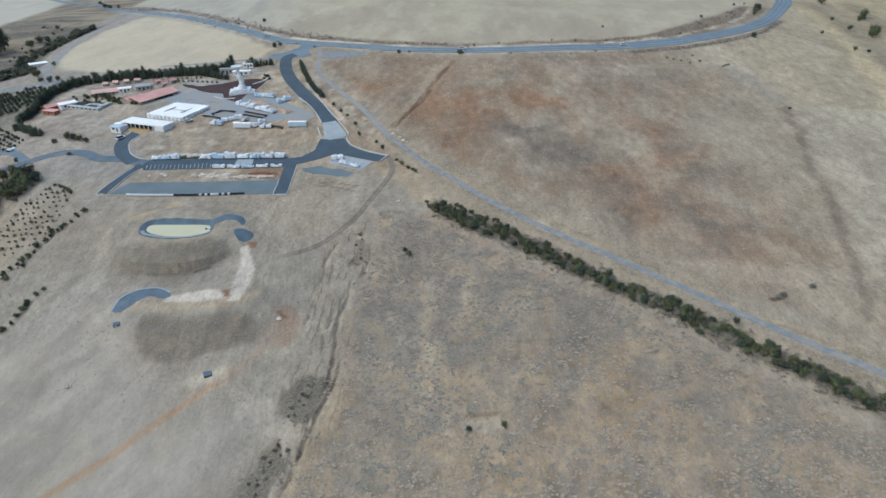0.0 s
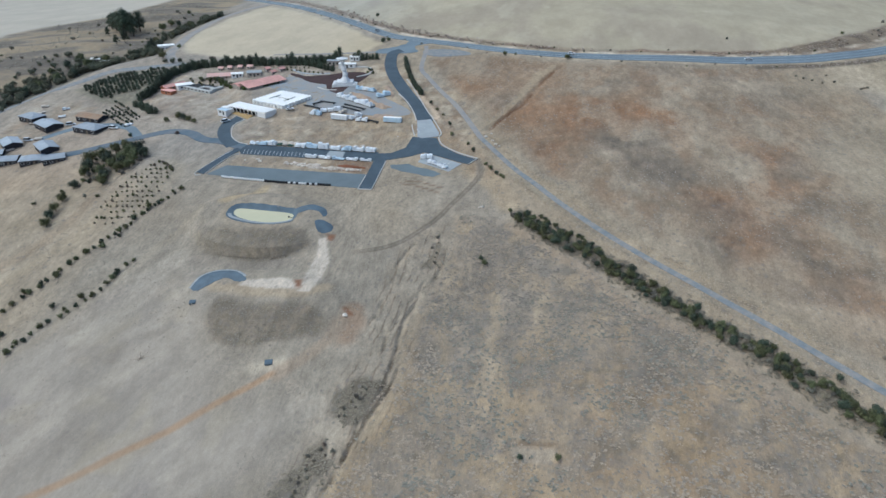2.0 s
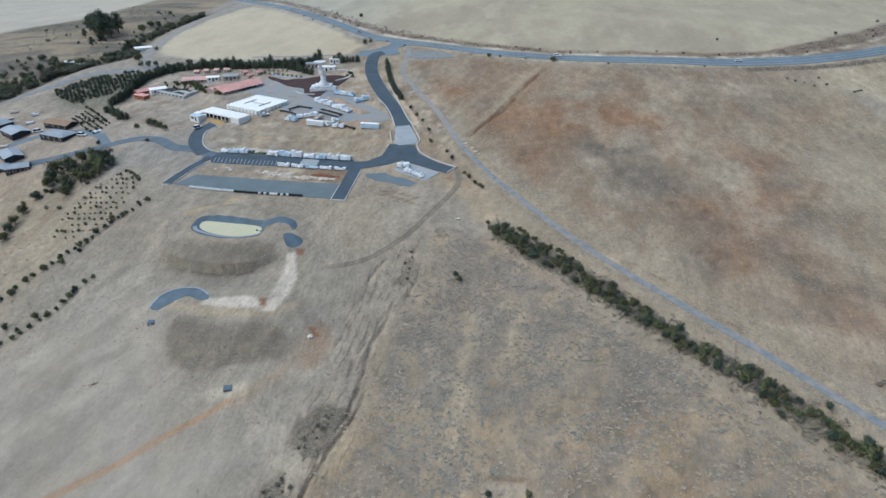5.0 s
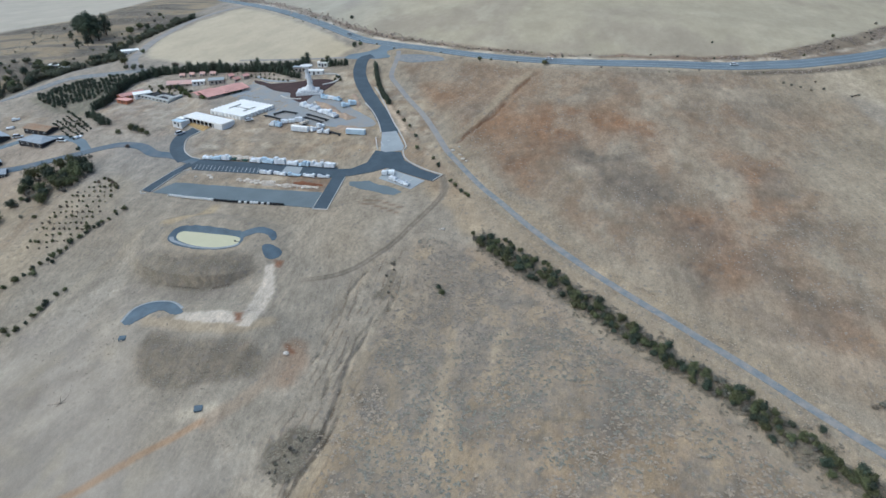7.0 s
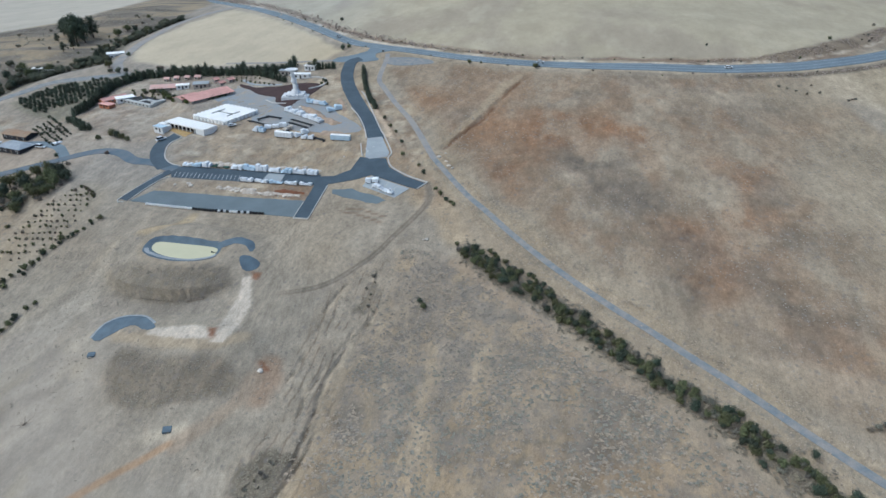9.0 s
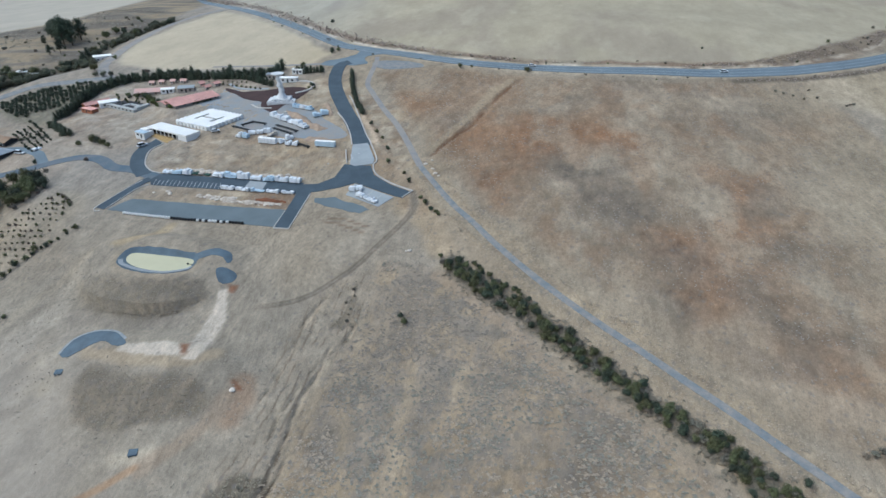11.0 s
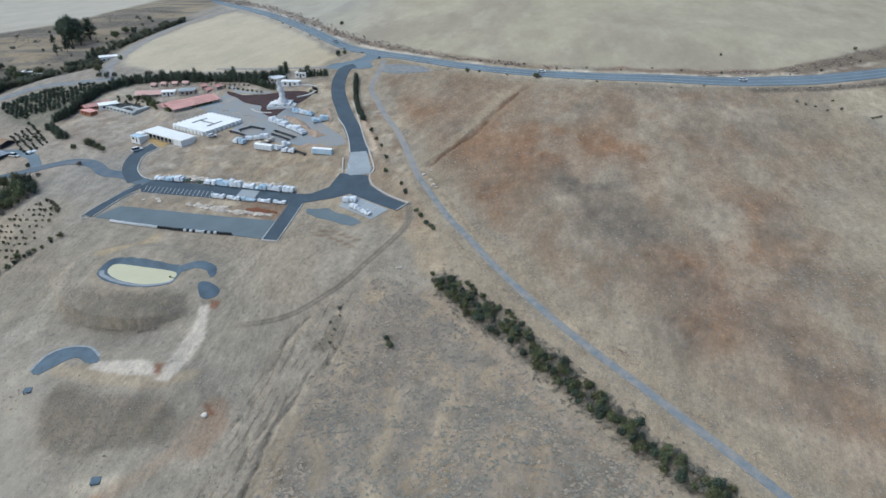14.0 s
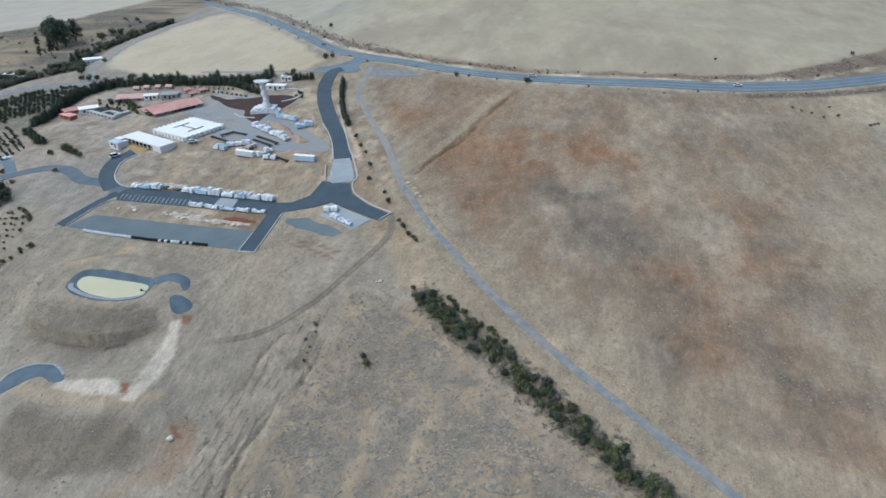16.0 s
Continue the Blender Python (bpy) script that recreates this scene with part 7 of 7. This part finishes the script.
for x, y in spots:
    s = rng.uniform(0.6, 1.7)
    ob = new("boulder", rocks[int(rng.integers(4))])
    ob.matrix_basis = at(x, y, rng.uniform(0, 360), 0.12) @ Matrix.Diagonal((s, s, s * 0.8, 1))
    tagged(ob, "pale weathered boulder lying on the ground", "rock", "boulders")


def car(x, y, deg, material, label, tall=1.45, long=4.4):
    e = thing("car" if long < 5 else "van", at(x, y, deg, 0.17), label, "car" if long < 5 else "van")
    w = long / 2
    bm = prism(bmesh.new(), [(-w, 0.35), (-w, 0.85), (-w * 0.62, 0.95), (w * 0.86, 0.95), (w, 0.75), (w, 0.35)], -0.85, 0.85)
    part("body", bm, material, e)
    bm = prism(bmesh.new(), [(-w * 0.9, 0.96), (-w * 0.78, tall), (w * 0.2, tall), (w * 0.5, 0.96)], -0.76, 0.76)
    c = part("cabin", bm, GLASS, e)
    part("roof", boxed(-w * 0.76, w * 0.2, -0.74, 0.74, tall + 0.004, tall + 0.06, bevel=0.02), material, c)
    for sx in (-0.62, 0.62):
        for sy in (-0.82, 0.82):
            bm = bmesh.new()
            bmesh.ops.create_cone(bm, cap_ends=True, segments=12, radius1=0.33, radius2=0.33, depth=0.2)
            bmesh.ops.rotate(bm, verts=bm.verts, matrix=Matrix.Rotation(radians(90), 3, "X"))
            bmesh.ops.translate(bm, verts=bm.verts, vec=(sx * w, sy, 0.33))
            part("wheel", bm, RUBBER, e)
    return e


car(-101.4, 63, 60, WRAP, "white van parked at the end of the road", 1.9, 5.4)
car(-69.5, 79.6, 40, WRAP, "white car parked beside the court building")
car(86.8, 176.8, -3, WRAP, "white car on the highway", 1.45)
car(195, 175.2, 8, WRAP, "white car on the far highway bend")
car(-60.5, 235.5, -45, GREY_ROOF, "grey car on the highway")
for x, y, deg in [(-212, 40, 10), (-166.8, 54.4, 0), (-199, 60, 30)]:
    car(x, y, deg, WRAP, "white van parked on the building site", 1.9, 5.4)
for k, (x, y) in enumerate([(-236, 86), (-218, 82), (-226, 62), (-200, 36), (-207, 42), (-213, 71), (-231, 76), (-160, 59), (-215, 29)]):
    stack(x, y, rng.uniform(0, 90), 4.2, 2.4, 1.3, WRAP if k % 2 else STONE_PALE, "pale heap of building material on the site", "heaps on the building site", "heap")
flat_block("creek_shed", "low white-roofed shed beside the creek road", -226.6, 213, 38, 12, 7, 3.6, WHITE_ROOF, WHITE_WALL, "shed")
flat_block("creek_hut", "small white hut among creek trees", -263, 176, 20, 7, 5, 3, WHITE_ROOF, PALE_WALL, "hut")
flat_block("creek_hut", "small white hut among creek trees", -254, 175, 20, 6, 5, 3, WHITE_ROOF, PALE_WALL, "hut")

# small concrete boxes and debris on the slope
for x, y, w, label in [(-6, -103.4, 2.4, "small dark concrete box set in the slope"), (-46, -80.4, 2.2, "small dark liner-covered box on the slope")]:
    e = thing("valve_box", at(x, y, 20), label, "box")
    part("box_wall", boxed(-w / 2, w / 2, -w / 2, w / 2, -0.5, 0.3, bevel=0.05), LINER, e)
    part("lid", boxed(-w / 2 - 0.1, w / 2 + 0.1, -w / 2 - 0.1, w / 2 + 0.1, 0.31, 0.42, bevel=0.03), LINER, e)

# ---- kerbs, lines and joints ----
ribbon("kerb", [(-12.6, 130), (-9.2, 124.4), (-0.4, 106), (5.9, 92.6), (11.8, 80.3), (15.6, 73.4), (23.2, 57), (22.8, 52), (26.6, 43.6), (36, 36), (46.2, 30.8)], 0.55, KERB, 0.42, 1.5, "pale concrete kerb along the entry road", "kerb", thick=0.8)
ribbon("kerb", [(-11.9, 107.1), (-5, 96.8), (1.2, 85), (5, 76), (6.8, 70.6)], 0.5, KERB, 0.42, 1.5, "pale concrete kerb along the entry road", "kerb", thick=0.8)
ribbon("kerb", [(5.6, 65.2), (7.6, 59), (10, 52.5)], 0.5, KERB, 0.55, 1.5, "pale concrete barrier beside the pad", "kerb", thick=0.9)
for q in ([(1.5, 26), (1.5, 14), (1.4, 0.2)], [(1.4, 0.2), (-5.2, 0.2)], [(-5.2, 0.2), (-5.0, 6), (-4.8, 12)]):
    ribbon("kerb", q, 0.35, KERB, 0.36, 1.5, "pale concrete kerb round the ramp", "kerb", thick=0.8)
ribbon("kerb", [(-76, 26), (-79.5, 22), (-84.2, 5)], 0.35, KERB, 0.38, 1.5, "pale concrete kerb along the ramp", "kerb", thick=0.8)
ribbon("kerb", [(-81, 29), (-84, 22), (-89.4, 4.4), (-85.8, 3.6)], 0.35, KERB, 0.38, 1.5, "pale concrete kerb along the ramp", "kerb", thick=0.8)
ribbon("kerb", [(-76, 36.5), (-82, 38.2), (-88.5, 44), (-93, 53), (-94.4, 60), (-91.5, 66)], 0.5, KERB, 0.36, 1.5, "pale concrete kerb round the bend", "kerb", thick=0.8)
ribbon("kerb", [(45.8, 30.4), (42.5, 25.2)], 0.4, KERB, 0.45, 1.0, "white kerb across the end of the asphalt", "kerb", thick=0.8)
lot = bpy.data.objects["upper_lot"]
for k in range(17):
    x = -74 + 2.0 * k
    bm = bmesh.new()
    v = [bm.verts.new(p) for p in [(x + a, b, zg(x + a, b) + 0.2) for a, b in ((-0.1, 26.3), (0.1, 26.3), (-0.72, 30.8), (-0.92, 30.8))]]
    bm.faces.new(v)
    part("stall_line", bm, WHITE_LINE, lot, "white painted stall line")
pad = bpy.data.objects["loading_pad"]
for k in range(1, 4):
    t = k / 4
    ax, ay, bx, by = 19 + 20 * t, 35.4 - 9.8 * t, 17.5 + 16.7 * t, 26.3 - 8.2 * t
    bm = bmesh.new()
    v = [bm.verts.new((px, py, zg(px, py) + 0.19)) for px, py in ((ax - 0.15, ay), (ax + 0.15, ay), (bx + 0.15, by), (bx - 0.15, by))]
    bm.faces.new(v)
    part("joint", bm, KERB, pad, "pale filled joint in the concrete")
for k, (a, b) in enumerate([((12.5, 62), (13.5, 62.3)), ((10.6, 58), (11.6, 58.3)), ((9.4, 60.6), (11.6, 56.6))]):
    ribbon("road_marking", [a, b], 0.4, WHITE_LINE, 0.32, 0.5, "short white marking beside the pad", "marking", thick=0.05)

# floating pump on the pond
e = thing("pump_raft", Matrix.Translation((-27.6, -28.2, zg(-27.6, -28.2) + 0.2)), "small dark pump raft floating in the pond", "pump")
part("float", turned(bmesh.new(), [(0.9, 0.0, 0), (1.0, 0.12, 0), (0.9, 0.3, 0)], 12), RUBBER, e)
part("motor", turned(bmesh.new(), [(0.35, 0.3, 0), (0.35, 0.8, 0), (0.25, 0.9, 0)], 10), STEEL, e)
part("hose", boxed(0.3, 3.2, -0.09, 0.09, 0.32, 0.46, bevel=0.03), RUBBER, e)
